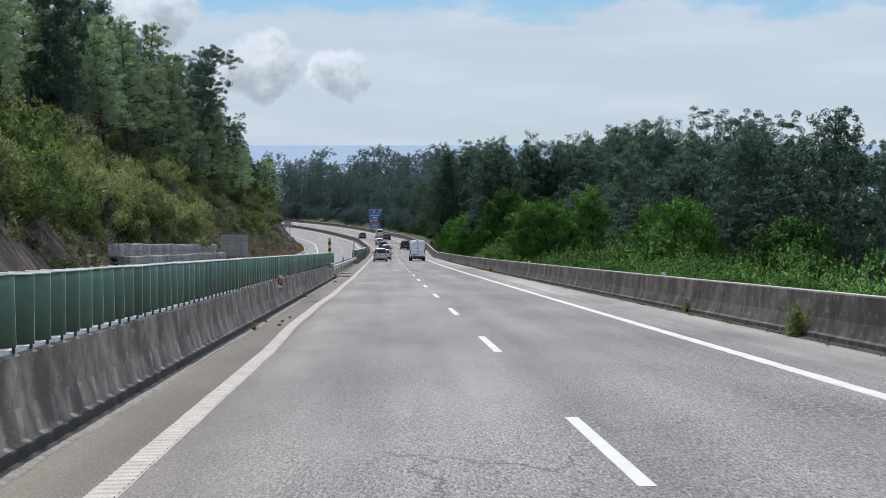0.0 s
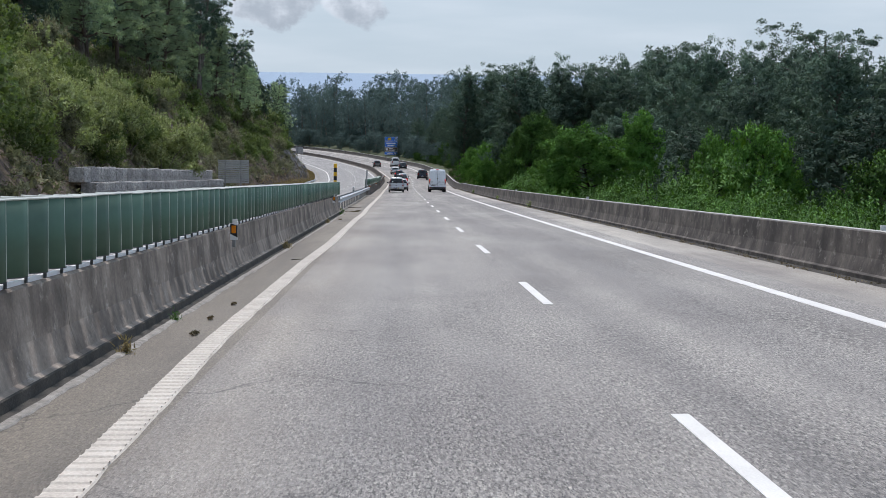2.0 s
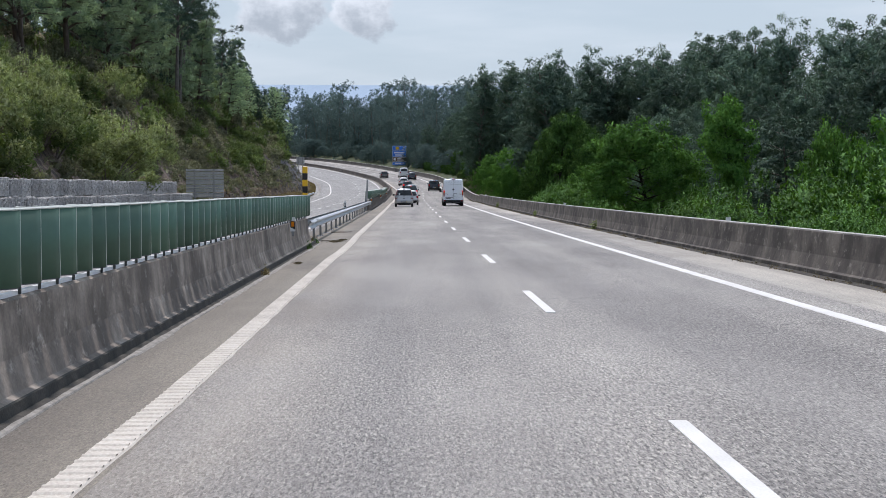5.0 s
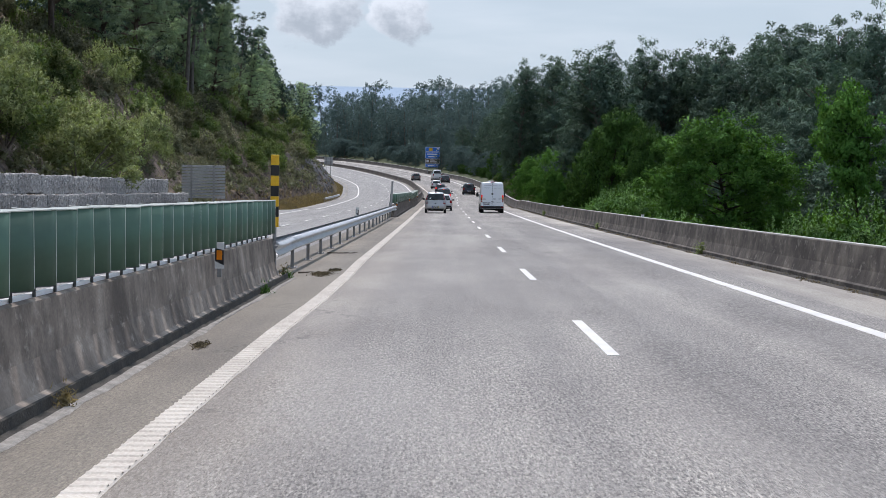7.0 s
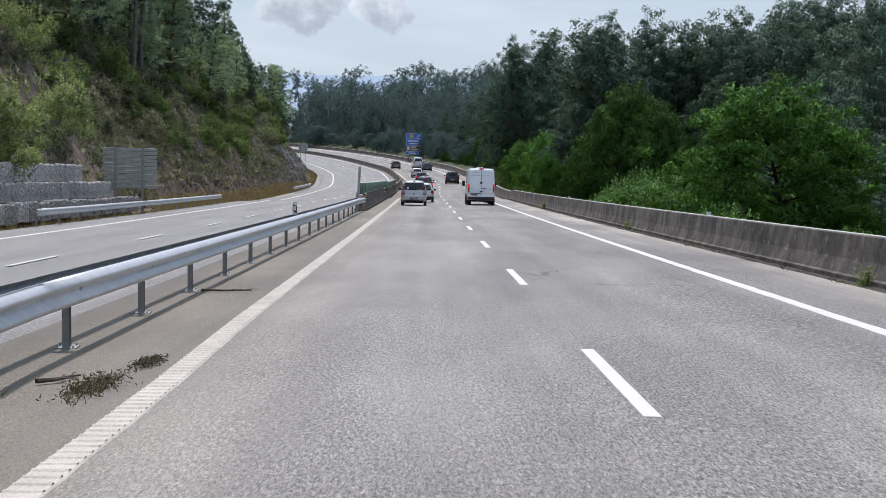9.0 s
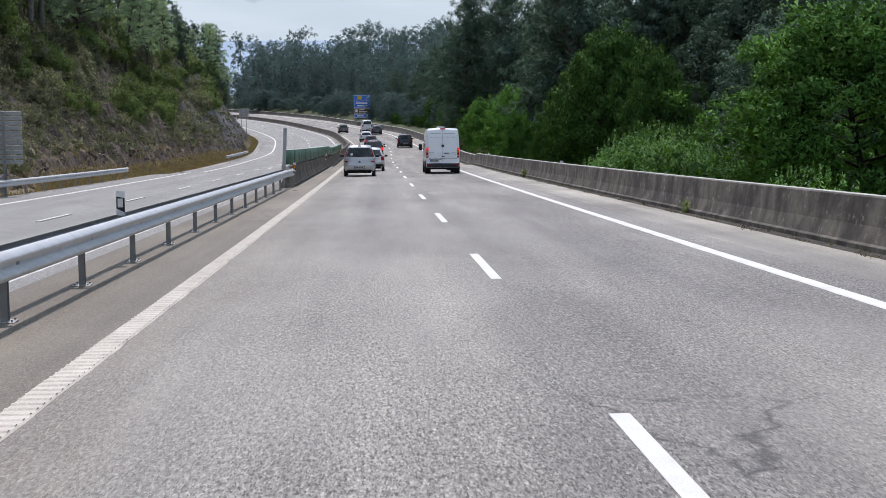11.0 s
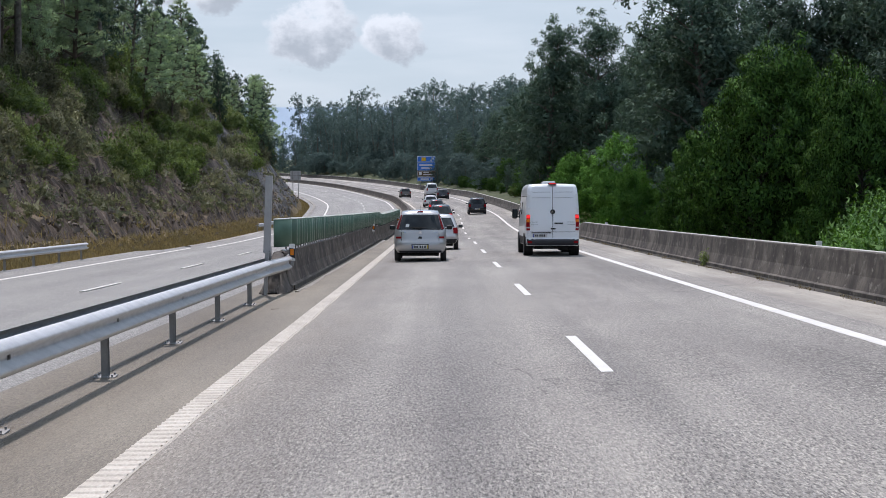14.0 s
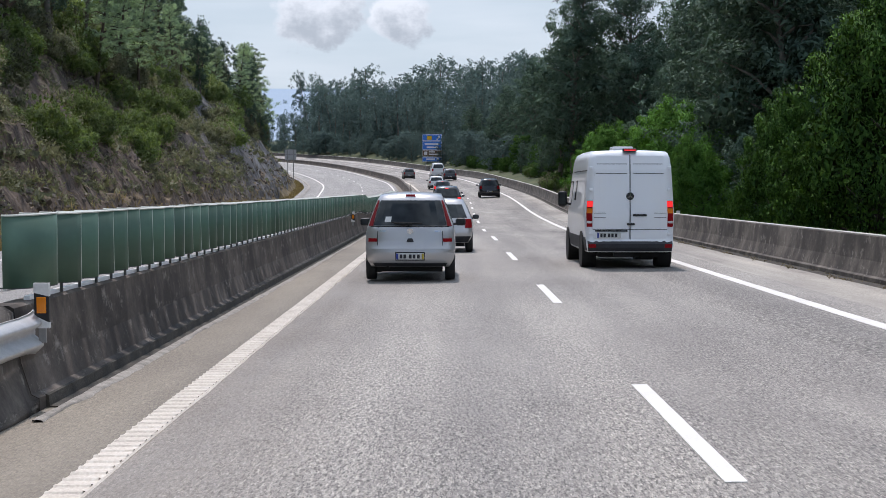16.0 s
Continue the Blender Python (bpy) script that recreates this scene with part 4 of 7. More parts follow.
def board_back(u, lat, label, w, z0, z1, n=11):
    """The back of a large traffic sign for the opposite side: ribbed metal on two posts."""
    root = empty("road_sign_back", road_pose(u, lat, 0))
    tagged(root, label, "road sign")
    for i in range(n):
        a, b = z0 + (z1 - z0) * i / n, z0 + (z1 - z0) * (i + 1) / n
        bm = bmesh.new()
        box(bm, -w / 2, w / 2, 0, 0.03, a, b - 0.05, 0.003)
        box(bm, -w / 2, w / 2, -0.05, 0.004, b - 0.075, b - 0.05, 0.004)
        part("panel", bm, M_BOARD, root)
    for x in (-0.27 * w, 0.24 * w):
        bm = bmesh.new()
        box(bm, x - 0.06, x + 0.06, -0.14, -0.13, -1.1, z1 - 0.05)
        box(bm, x - 0.06, x + 0.06, -0.045, -0.035, -1.1, z1 - 0.05)
        box(bm, x - 0.006, x + 0.006, -0.135, -0.04, -1.1, z1 - 0.05)
        part("post", bm, M_ZINC_DULL, root, "steel post")


board_back(183.2, -18.55, "ribbed grey metal back of a road sign on two posts", 3.05, 1.45, 3.8)
board_back(425.0, -19.5, "pale metal back of a far road sign by the rock face", 1.9, 3.75, 5.5, 2)


def direction_sign():
    """The blue motorway sign, four stacked boards on two posts; its writing cannot be read."""
    y, z0, z1 = 447.0, -24.0, -19.1
    root = empty("direction_sign", pose(-4.3, y, z0))
    tagged(root, "tall blue motorway direction sign of four boards", "road sign")
    w, h = 3.55, z1 - z0
    rows = ((0.0, 0.17, M_BLUE), (0.18, 0.42, M_SIGN_BROWN), (0.43, 0.75, M_BLUE), (0.76, 1.0, M_BLUE))
    boards = []
    for a, b, m in rows:
        bm = bmesh.new()
        box(bm, -w / 2, w / 2, 0, 0.06, h * a, h * b, 0.02)
        board = part("board", bm, m, root)
        bm = bmesh.new()
        za, zb = h * a + 0.05, h * b - 0.05
        for x0, x1, q0, q1 in ((-w / 2 + 0.05, w / 2 - 0.05, za, za + 0.06), (-w / 2 + 0.05, w / 2 - 0.05, zb - 0.06, zb), (-w / 2 + 0.05, -w / 2 + 0.11, za, zb), (w / 2 - 0.11, w / 2 - 0.05, za, zb)):
            box(bm, x0, x1, -0.006, 0.002, q0, q1)
        part("border", bm, M_SIGN_WHITE, board, "white border")
        boards.append(board)

    def bars(board, spans, material, name="lettering_bar"):
        for x0, x1, q0, q1 in spans:
            bm = bmesh.new()
            box(bm, x0, x1, -0.008, 0.003, q0, q1)
            part(name, bm, material, board)

    bars(boards[0], ((-1.1, 0.5, 0.3, 0.55), (0.8, 1.2, 0.28, 0.6)), M_SIGN_WHITE)
    bars(boards[1], ((-0.6, 0.5, 1.65, 1.85), (-0.6, 1.3, 1.2, 1.42)), M_SIGN_WHITE)
    bars(boards[1], ((-1.45, -0.9, 1.2, 1.8),), M_SIGN_WHITE, "pictogram_field")
    bars(boards[2], ((-1.35, 1.3, 3.0, 3.3), (-1.0, 1.05, 2.45, 2.72)), M_SIGN_WHITE)
    bars(boards[3], ((-0.95, -0.05, 3.95, 4.65),), M_YELLOW, "number_field")
    bm = bmesh.new()
    v = [bm.verts.new((x, -0.008, z)) for x, z in ((0.75, 4.0), (0.95, 3.9), (1.25, 4.35), (1.42, 4.2), (1.45, 4.7), (0.95, 4.6), (1.1, 4.47))]
    bm.faces.new(v)
    part("arrow", bm, M_SIGN_WHITE, boards[3], "white slanting arrow")
    for x in (-1.15, 1.15):
        bm = bmesh.new()
        tube(bm, (x, 0.16, -4.2), (x, 0.16, h - 0.1), 0.09, seg=10)
        part("post", bm, M_ZINC_DULL, root, "grey steel post")


direction_sign()


def striped_pole():
    root = empty("striped_marker_pole", road_pose(106.9, -5.24, 0))
    tagged(root, "yellow and black striped marker pole at the barrier end", "marker pole")
    bm = bmesh.new()
    tube(bm, (0, 0, 0), (0, 0, 2.4), 0.04, seg=10)
    part("post", bm, M_ZINC_DULL, root, "grey steel post")
    for i in range(7):
        bm = bmesh.new()
        z = 0.97 + i * 0.211
        box(bm, -0.082, 0.082, -0.05, 0.05, z + 0.0015, z + 0.2095, 0.008)
        part("stripe", bm, M_YELLOW if i % 2 == 0 else M_BLACK, root)


striped_pole()


def grey_pole():
    root = empty("grey_marker_pole", road_pose(176.9, -5.215, 0) @ pose(0, 0, 0, 0, 2.6, 0))
    tagged(root, "grey steel marker pole with a channel blade at the barrier end", "marker pole")
    bm = bmesh.new()
    box(bm, -0.07, 0.07, -0.045, -0.033, 0.86, 2.42, 0.004)
    for x in (-0.07, 0.058):
        box(bm, x, x + 0.012, -0.035, 0.03, 0.86, 2.42, 0.003)
    part("blade", bm, M_POLE, root, "folded grey steel channel")
    bm = bmesh.new()
    box(bm, -0.036, 0.036, -0.028, 0.03, 0.0, 2.30, 0.004)
    part("post", bm, M_POLE, root)
    for x in (-0.055, 0.05):
        bm = bmesh.new()
        tube(bm, (x, -0.053, 0.90), (x, -0.044, 0.90), 0.010, seg=8)
        part("bolt", bm, M_BLACK, root)


grey_pole()


def end_plate():
    """A short blank plate on the rail of the opposite side, where the concrete begins."""
    root = empty("marker_plate", road_pose(178.15, -5.285, 0))
    tagged(root, "short blank grey marker plate on the rail end", "marker plate")
    bm = bmesh.new()
    box(bm, -0.065, 0.065, -0.012, 0.012, 0.60, 0.98, 0.02)
    part("plate", bm, M_ZINC_DULL, root)
    bm = bmesh.new()
    box(bm, -0.02, 0.02, 0.012, 0.035, 0.0, 0.95, 0.004)
    part("post", bm, M_ZINC_DULL, root)


end_plate()


def delineator(u, lat, h, colour):
    root = empty("delineator", road_pose(u, lat, h))
    tagged(root, "small black and white reflector post, %s" % colour[0], "delineator", "delineators")
    bm = bmesh.new()
    box(bm, -0.06, 0.06, -0.015, 0.03, 0.0, 0.36, 0.008)
    body = part("body", bm, M_BLACK, root)
    for z0, z1, slant in ((0.0, 0.075, 0.03), (0.285, 0.36, 0.03)):
        bm = bmesh.new()
        v = [bm.verts.new(p) for p in ((-0.061, -0.017, z0), (0.061, -0.017, z0 - (slant if z0 else 0)), (0.061, -0.017, z1 - (0 if z0 else slant)), (-0.061, -0.017, z1 + (0.0 if z0 else slant)))]
        w = [bm.verts.new((p.co.x, 0.032, p.co.z)) for p in v]
        bm.faces.new(v), bm.faces.new(w[::-1])
        for i in range(4):
            bm.faces.new((v[i], w[i], w[(i + 1) % 4], v[(i + 1) % 4]))
        part("white_band", bm, M_WHITE, root)
    bm = bmesh.new()
    box(bm, -0.038, 0.038, -0.024, -0.012, 0.12, 0.25, 0.006)
    part("reflector", bm, colour[1], root, "%s reflector" % colour[2])
    bm = bmesh.new()
    box(bm, -0.03, 0.03, -0.01, 0.02, -0.12, 0.05, 0.005)
    part("bracket", bm, M_ZINC_DULL, root)


M_REFLECT = plain("white_reflector", (0.7, 0.7, 0.68), 0.2)
for u in (16.0, 55.7, 96.5, 178.9, 219.5, 260.5, 301.0):
    delineator(u, LAT_M + 0.26, 0.63, ("orange reflector", M_ORANGE, "orange"))
delineator(137.2, -5.22, 0.72, ("on a steel rail", M_REFLECT, "pale"))
for u in (14.0, 54.9, 96.0, 137.0, 178.0, 219.0, 260.0, 301.0):
    delineator(u, LAT_R + 0.15, 0.56, ("white reflector", M_REFLECT, "pale"))

# ---- vehicles ----
def paint(name, c, rough=0.28, metal=0.5):
    return surf(name, tuple(x * 0.97 for x in c), c, 0.7, 90, rough, metal, relief=0, coat=0.6, grain=0.04)


M_SILVER = paint("silver_car_paint", (0.53, 0.525, 0.525), 0.3, 0.5)
M_VANWHITE = paint("white_van_paint", (0.86, 0.88, 0.91), 0.38, 0.0)
M_BLACKPAINT = paint("black_car_paint", (0.012, 0.013, 0.016), 0.25, 0.1)
M_DARKPAINT = paint("dark_grey_car_paint", (0.05, 0.052, 0.058), 0.28, 0.4)
M_BROWNPAINT = paint("grey_brown_car_paint", (0.12, 0.11, 0.10), 0.3, 0.4)
M_WHITEPAINT = paint("white_car_paint", (0.68, 0.69, 0.70), 0.3, 0.0)
M_GREYPLASTIC = surf("dark_bumper_plastic", (0.014, 0.015, 0.019), (0.030, 0.031, 0.036), 4, 60, 0.6, relief=0.05)
M_UNDER = plain("dark_underbody", (0.012, 0.012, 0.012), 0.9)
M_TYRE = surf("tyre_rubber", (0.012, 0.012, 0.012), (0.028, 0.028, 0.028), 8, 60, 0.8, relief=0.1)
M_RIM = plain("alloy_rim", (0.4, 0.41, 0.42), 0.35, 0.9)
M_TAIL = plain("red_tail_lens", (0.26, 0.006, 0.009), 0.35, 0, 0.0)
M_TAIL.node_tree.nodes["Principled BSDF"].inputs["Specular IOR Level"].default_value = 0.15
M_TAIL_DIM = plain("dark_red_tail_lens", (0.17, 0.008, 0.010), 0.3, 0, 0.0)
M_TAIL_DIM.node_tree.nodes["Principled BSDF"].inputs["Specular IOR Level"].default_value = 0.15
M_TAIL_ON = plain("lit_red_tail_lens", (0.9, 0.03, 0.03), 0.2, 0, 0.5, emit=0.8)
M_AMBER = plain("amber_lens", (0.8, 0.22, 0.02), 0.2, 0, 0.5)
M_CLEAR = plain("clear_lens", (0.6, 0.6, 0.6), 0.15, 0, 0.5)
M_CHROME = plain("chrome", (0.7, 0.7, 0.7), 0.12, 1.0)
M_SEAM = plain("dark_panel_seam", (0.02, 0.02, 0.022), 0.8)
M_PLATE = plain("white_number_plate", (0.62, 0.62, 0.6), 0.4)
M_PLATE_BAR = plain("plate_lettering", (0.02, 0.02, 0.025), 0.5)
M_PLATE_BLUE = plain("plate_blue_end", (0.02, 0.05, 0.3), 0.5)
M_PLATE_YELLOW = plain("plate_yellow_end", (0.5, 0.36, 0.03), 0.5)


def car_glass():
    m, t, b = node_mat("tinted_car_glass")
    b.inputs["Base Color"].default_value = (0.012, 0.016, 0.019, 1)
    b.inputs["Roughness"].default_value, b.inputs["Specular IOR Level"].default_value = 0.06, 0.28
    n = tex(t, "ShaderNodeTexNoise", coords(t), Scale=1.6, Detail=3.0)
    t.links.new(ramp(t, n.outputs[0], [(0.35, (0.008, 0.011, 0.013)), (0.7, (0.05, 0.06, 0.065))]), b.inputs["Base Color"])
    return m


M_GLASS = car_glass()


class Shell:
    """The skin of a vehicle: a box whose sides follow profiles. a runs across (-1 to 1), s from tail to nose, z is the height."""

    def __init__(self, zb, rear, front, roof, half, taper, corner=0.12, belly=0.04):
        self.zb, self.rear, self.front, self.roof, self.half, self.taper = zb, rear, front, roof, half, taper
        self.corner, self.belly = corner, belly

    @staticmethod
    def read(table, v):
        return float(np.interp(v, [p[0] for p in table], [p[1] for p in table]))

    def top(self, s):
        return self.read(self.roof, s)

    def point(self, a, s, z, out=0.0):
        y0, y1 = self.read(self.rear, z), self.read(self.front, z)
        y = y0 + (y1 - y0) * s
        edge = max(0.0, 1 - s * 9)
        y += edge * (self.corner * abs(a) ** 5 - out)
        tail = 1 - edge
        w = self.read(self.half, z) * self.read(self.taper, s)
        x = a * w + math.copysign(out, a) * (tail if abs(a) > 0.985 else 0.0)
        lift = self.belly * (1 - a * a) * (1.0 if z >= self.top(s) - 1e-4 else 0.0)
        return Vector((x, y, z + lift))

    def body(self, na=10, ns=26, nz=14):
        bm = bmesh.new()
        cache = {}

        def vert(i, j, k):
            if (i, j, k) not in cache:
                a, s = -1 + 2 * i / na, j / ns
                z = self.zb + (self.top(s) - self.zb) * k / nz
                cache[i, j, k] = bm.verts.new(self.point(a, s, z))
            return cache[i, j, k]

        for j in range(ns):
            for k in range(nz):
                for i in (0, na):
                    bm.faces.new((vert(i, j, k), vert(i, j + 1, k), vert(i, j + 1, k + 1), vert(i, j, k + 1)))
        for i in range(na):
            for k in range(nz):
                for j in (0, ns):
                    bm.faces.new((vert(i, j, k), vert(i + 1, j, k), vert(i + 1, j, k + 1), vert(i, j, k + 1)))
            for j in range(ns):
                for k in (0, nz):
                    bm.faces.new((vert(i, j, k), vert(i + 1, j, k), vert(i + 1, j + 1, k), vert(i, j + 1, k)))
        return bm

    def tail(self, corners, out=0.012, n=6, rows=6, inset=0.03):
        """A patch proud of the tail: corners are (a at the foot left, right, z foot, a at the top left, right, z top)."""
        al, ar, z0, bl, br, z1 = corners
        bm = bmesh.new()
        grid = {}
        for d in (0, 1):
            for r in range(rows + 1):
                f = r / rows
                for i in range(n + 1):
                    l, q = al + (bl - al) * f, ar + (br - ar) * f
                    a = l + (q - l) * i / n
                    grid[d, r, i] = bm.verts.new(self.point(a, 0.0, z0 + (z1 - z0) * f, out if d == 0 else -inset))
        for r in range(rows):
            for i in range(n):
                bm.faces.new((grid[0, r, i], grid[0, r, i + 1], grid[0, r + 1, i + 1], grid[0, r + 1, i]))
        for r in range(rows):
            for i in (0, n):
                bm.faces.new((grid[0, r, i], grid[0, r + 1, i], grid[1, r + 1, i], grid[1, r, i]))
        for i in range(n):
            for r in (0, rows):
                bm.faces.new((grid[0, r, i], grid[0, r, i + 1], grid[1, r, i + 1], grid[1, r, i]))
        return bm

    def side(self, sgn, s0, s1, z0, z1, t0, t1, out=0.008, n=8, rows=4):
        """A patch proud of one side: from s0 to s1 at the foot, t0 to t1 at the top."""
        bm = bmesh.new()
        grid = {}
        for d in (0, 1):
            for r in range(rows + 1):
                f = r / rows
                for i in range(n + 1):
                    l, q = s0 + (t0 - s0) * f, s1 + (t1 - s1) * f
                    p = self.point(sgn, l + (q - l) * i / n, z0 + (z1 - z0) * f)
                    p.x += sgn * (out if d == 0 else -0.02)
                    grid[d, r, i] = bm.verts.new(p)
        for r in range(rows):
            for i in range(n):
                bm.faces.new((grid[0, r, i], grid[0, r, i + 1], grid[0, r + 1, i + 1], grid[0, r + 1, i]))
        for r in range(rows):
            for i in (0, n):
                bm.faces.new((grid[0, r, i], grid[0, r + 1, i], grid[1, r + 1, i], grid[1, r, i]))
        for i in range(n):
            for r in (0, rows):
                bm.faces.new((grid[0, r, i], grid[0, r, i + 1], grid[1, r, i + 1], grid[1, r, i]))
        return bm


def wheel(root, x, y, r, width):
    bm = bmesh.new()
    seg = 24
    prof = ((-width / 2, r * 0.62), (-width / 2, r * 0.93), (-width * 0.36, r), (width * 0.36, r), (width / 2, r * 0.93), (width / 2, r * 0.62))
    rings = [[bm.verts.new((px, pr * math.cos(2 * math.pi * i / seg), pr * math.sin(2 * math.pi * i / seg))) for i in range(seg)] for px, pr in prof]
    for a, b in zip(rings, rings[1:]):
        for i in range(seg):
            bm.faces.new((a[i], a[(i + 1) % seg], b[(i + 1) % seg], b[i]))
    w = part("wheel", bm, M_TYRE, root, "black tyre", smooth=True)
    w.matrix_local = pose(x, y, r)
    bm = bmesh.new()
    tube(bm, (-width * 0.40, 0, 0), (width * 0.40, 0, 0), r * 0.64, seg=20)
    for i in range(5):
        a = 2 * math.pi * i / 5
        m = Matrix.Rotation(a, 4, "X") @ Matrix.Translation((math.copysign(width * 0.42, x), 0, r * 0.34)) @ Matrix.Diagonal((0.02, 0.06, r * 0.5, 1))
        bmesh.ops.create_cube(bm, size=1, matrix=m)
    part("rim", bm, M_RIM, w, "grey alloy rim")


def number_plate(root, y, z, w=0.52, h=0.115, blue=True, yellow=True):
    bm = bmesh.new()
    box(bm, -w / 2, w / 2, y - 0.02, y + 0.03, z - h / 2, z + h / 2, 0.006)
    p = part("number_plate", bm, M_PLATE, root, "white number plate")
    for x0, x1 in ((-0.19, -0.13), (-0.12, -0.06), (-0.02, 0.04), (0.05, 0.11), (0.13, 0.19)):
        bm = bmesh.new()
        k = w / 0.52
        box(bm, x0 * k, x1 * k - 0.01, y - 0.024, y - 0.018, z - h * 0.32, z + h * 0.32)
        part("plate_bar", bm, M_PLATE_BAR, p)
    for flag, x0, m in ((blue, -w / 2 + 0.004, M_PLATE_BLUE), (yellow, w / 2 - 0.044, M_PLATE_YELLOW)):
        if flag:
            bm = bmesh.new()
            box(bm, x0, x0 + 0.04, y - 0.023, y - 0.018, z - h / 2 + 0.004, z + h / 2 - 0.004)
            part("plate_band", bm, m, p)


def mirror(root, x, y, z, w, h, material):
    sgn = math.copysign(1, x)
    bm = bmesh.new()
    box(bm, x - w / 2, x + w / 2, y - 0.06, y + 0.06, z - h / 2, z + h / 2, min(w, h) * 0.3)
    tube(bm, (x - sgn * w * 0.4, y, z - h * 0.25), (x - sgn * (w * 0.5 + 0.14), y, z - h * 0.45), 0.025)
    m = part("wing_mirror", bm, material, root, "dark wing mirror")
    bm = bmesh.new()
    box(bm, x - w * 0.4, x + w * 0.4, y - 0.072, y - 0.055, z - h * 0.38, z + h * 0.38, 0.01)
    part("mirror_glass", bm, M_GLASS, m)


def hatchback(name, label, group, m, paint_mat, W=1.69, H=1.50, L=3.9, lit=False, rails=False, tall=False, tail_mat=None):
    """A small car seen from behind: hatch with window, lights, bumper, plate, wheels and mirrors."""
    k, q = W / 1.69, H / 1.5
    slope = 0.28 if tall else 0.42
    sh = Shell(0.26, [(0.26, 0.12), (0.4, 0.02), (0.62 * q, 0.0), (0.68 * q, 0.05), (0.95 * q, 0.09), (1.4 * q, 0.09 + slope), (1.5 * q, 0.2 + slope)],
               [(0.26, L - 0.1), (0.5, L), (0.75, L - 0.05), (1.0, L - 0.35), (1.5 * q, L - 0.6)],
               [(0, 1.43 * q), (0.07, 1.48 * q), (0.4, 1.5 * q), (0.56, 1.43 * q), (0.7, 0.98 * q), (0.85, 0.9 * q), (0.97, 0.72), (1.0, 0.6)],
               [(0.26, 0.72 * k), (0.42, 0.82 * k), (0.75, 0.845 * k), (0.95 * q, 0.82 * k), (1.4 * q, 0.63 * k), (1.5 * q, 0.56 * k)],
               [(0, 0.97), (0.15, 1.0), (0.8, 1.0), (1.0, 0.86)])
    root = empty(name, m)
    tagged(root, label, "car", group)
    part("body", sh.body(), paint_mat, root, smooth=True)
    part("rear_window", sh.tail((-0.86, 0.86, 0.98 * q, -0.84, 0.84, 1.36 * q), 0.010), M_GLASS, root, "dark rear window")
    lamp = tail_mat or (M_TAIL_ON if lit else M_TAIL)
    for s in (-1, 1):
        lo, hi = (0.76 * s, 0.985 * s) if s > 0 else (-0.985, -0.76)
        part("tail_light", sh.tail((lo, hi, 0.70 * q, lo, hi, 0.95 * q), 0.014, 3, 4), lamp, root, "red tail light")
        part("side_window", sh.side(s, 0.12, 0.56, 0.99 * q, 1.35 * q, 0.16, 0.50), M_GLASS, root, "dark side window")
        mirror(root, s * (W / 2 + 0.10), L * 0.6, 0.98 * q, 0.18, 0.13, M_GREYPLASTIC)
        for y in (0.62, L - 0.78):
            wheel(root, s * (W / 2 - 0.10), y, 0.29, 0.18)
    part("bumper", sh.tail((-0.97, 0.97, 0.28, -0.97, 0.97, 0.44), 0.03, 8, 3), M_GREYPLASTIC, root, "dark lower bumper")
    part("brake_light", sh.tail((-0.14, 0.14, 1.385 * q, -0.14, 0.14, 1.42 * q), 0.02, 2, 1), M_TAIL_ON if lit else M_TAIL, root)
    number_plate(root, -0.02, 0.56)
    bm = bmesh.new()
    box(bm, -W * 0.36, W * 0.36, 0.3, L - 0.4, 0.16, 0.28)
    part("underbody", bm, M_UNDER, root)
    if rails:
        for s in (-1, 1):
            bm = bmesh.new()
            tube(bm, (s * 0.5, 0.8, H + 0.05), (s * 0.5, 2.4, H + 0.05), 0.02)
            part("roof_rail", bm, M_CHROME, root)
    return root


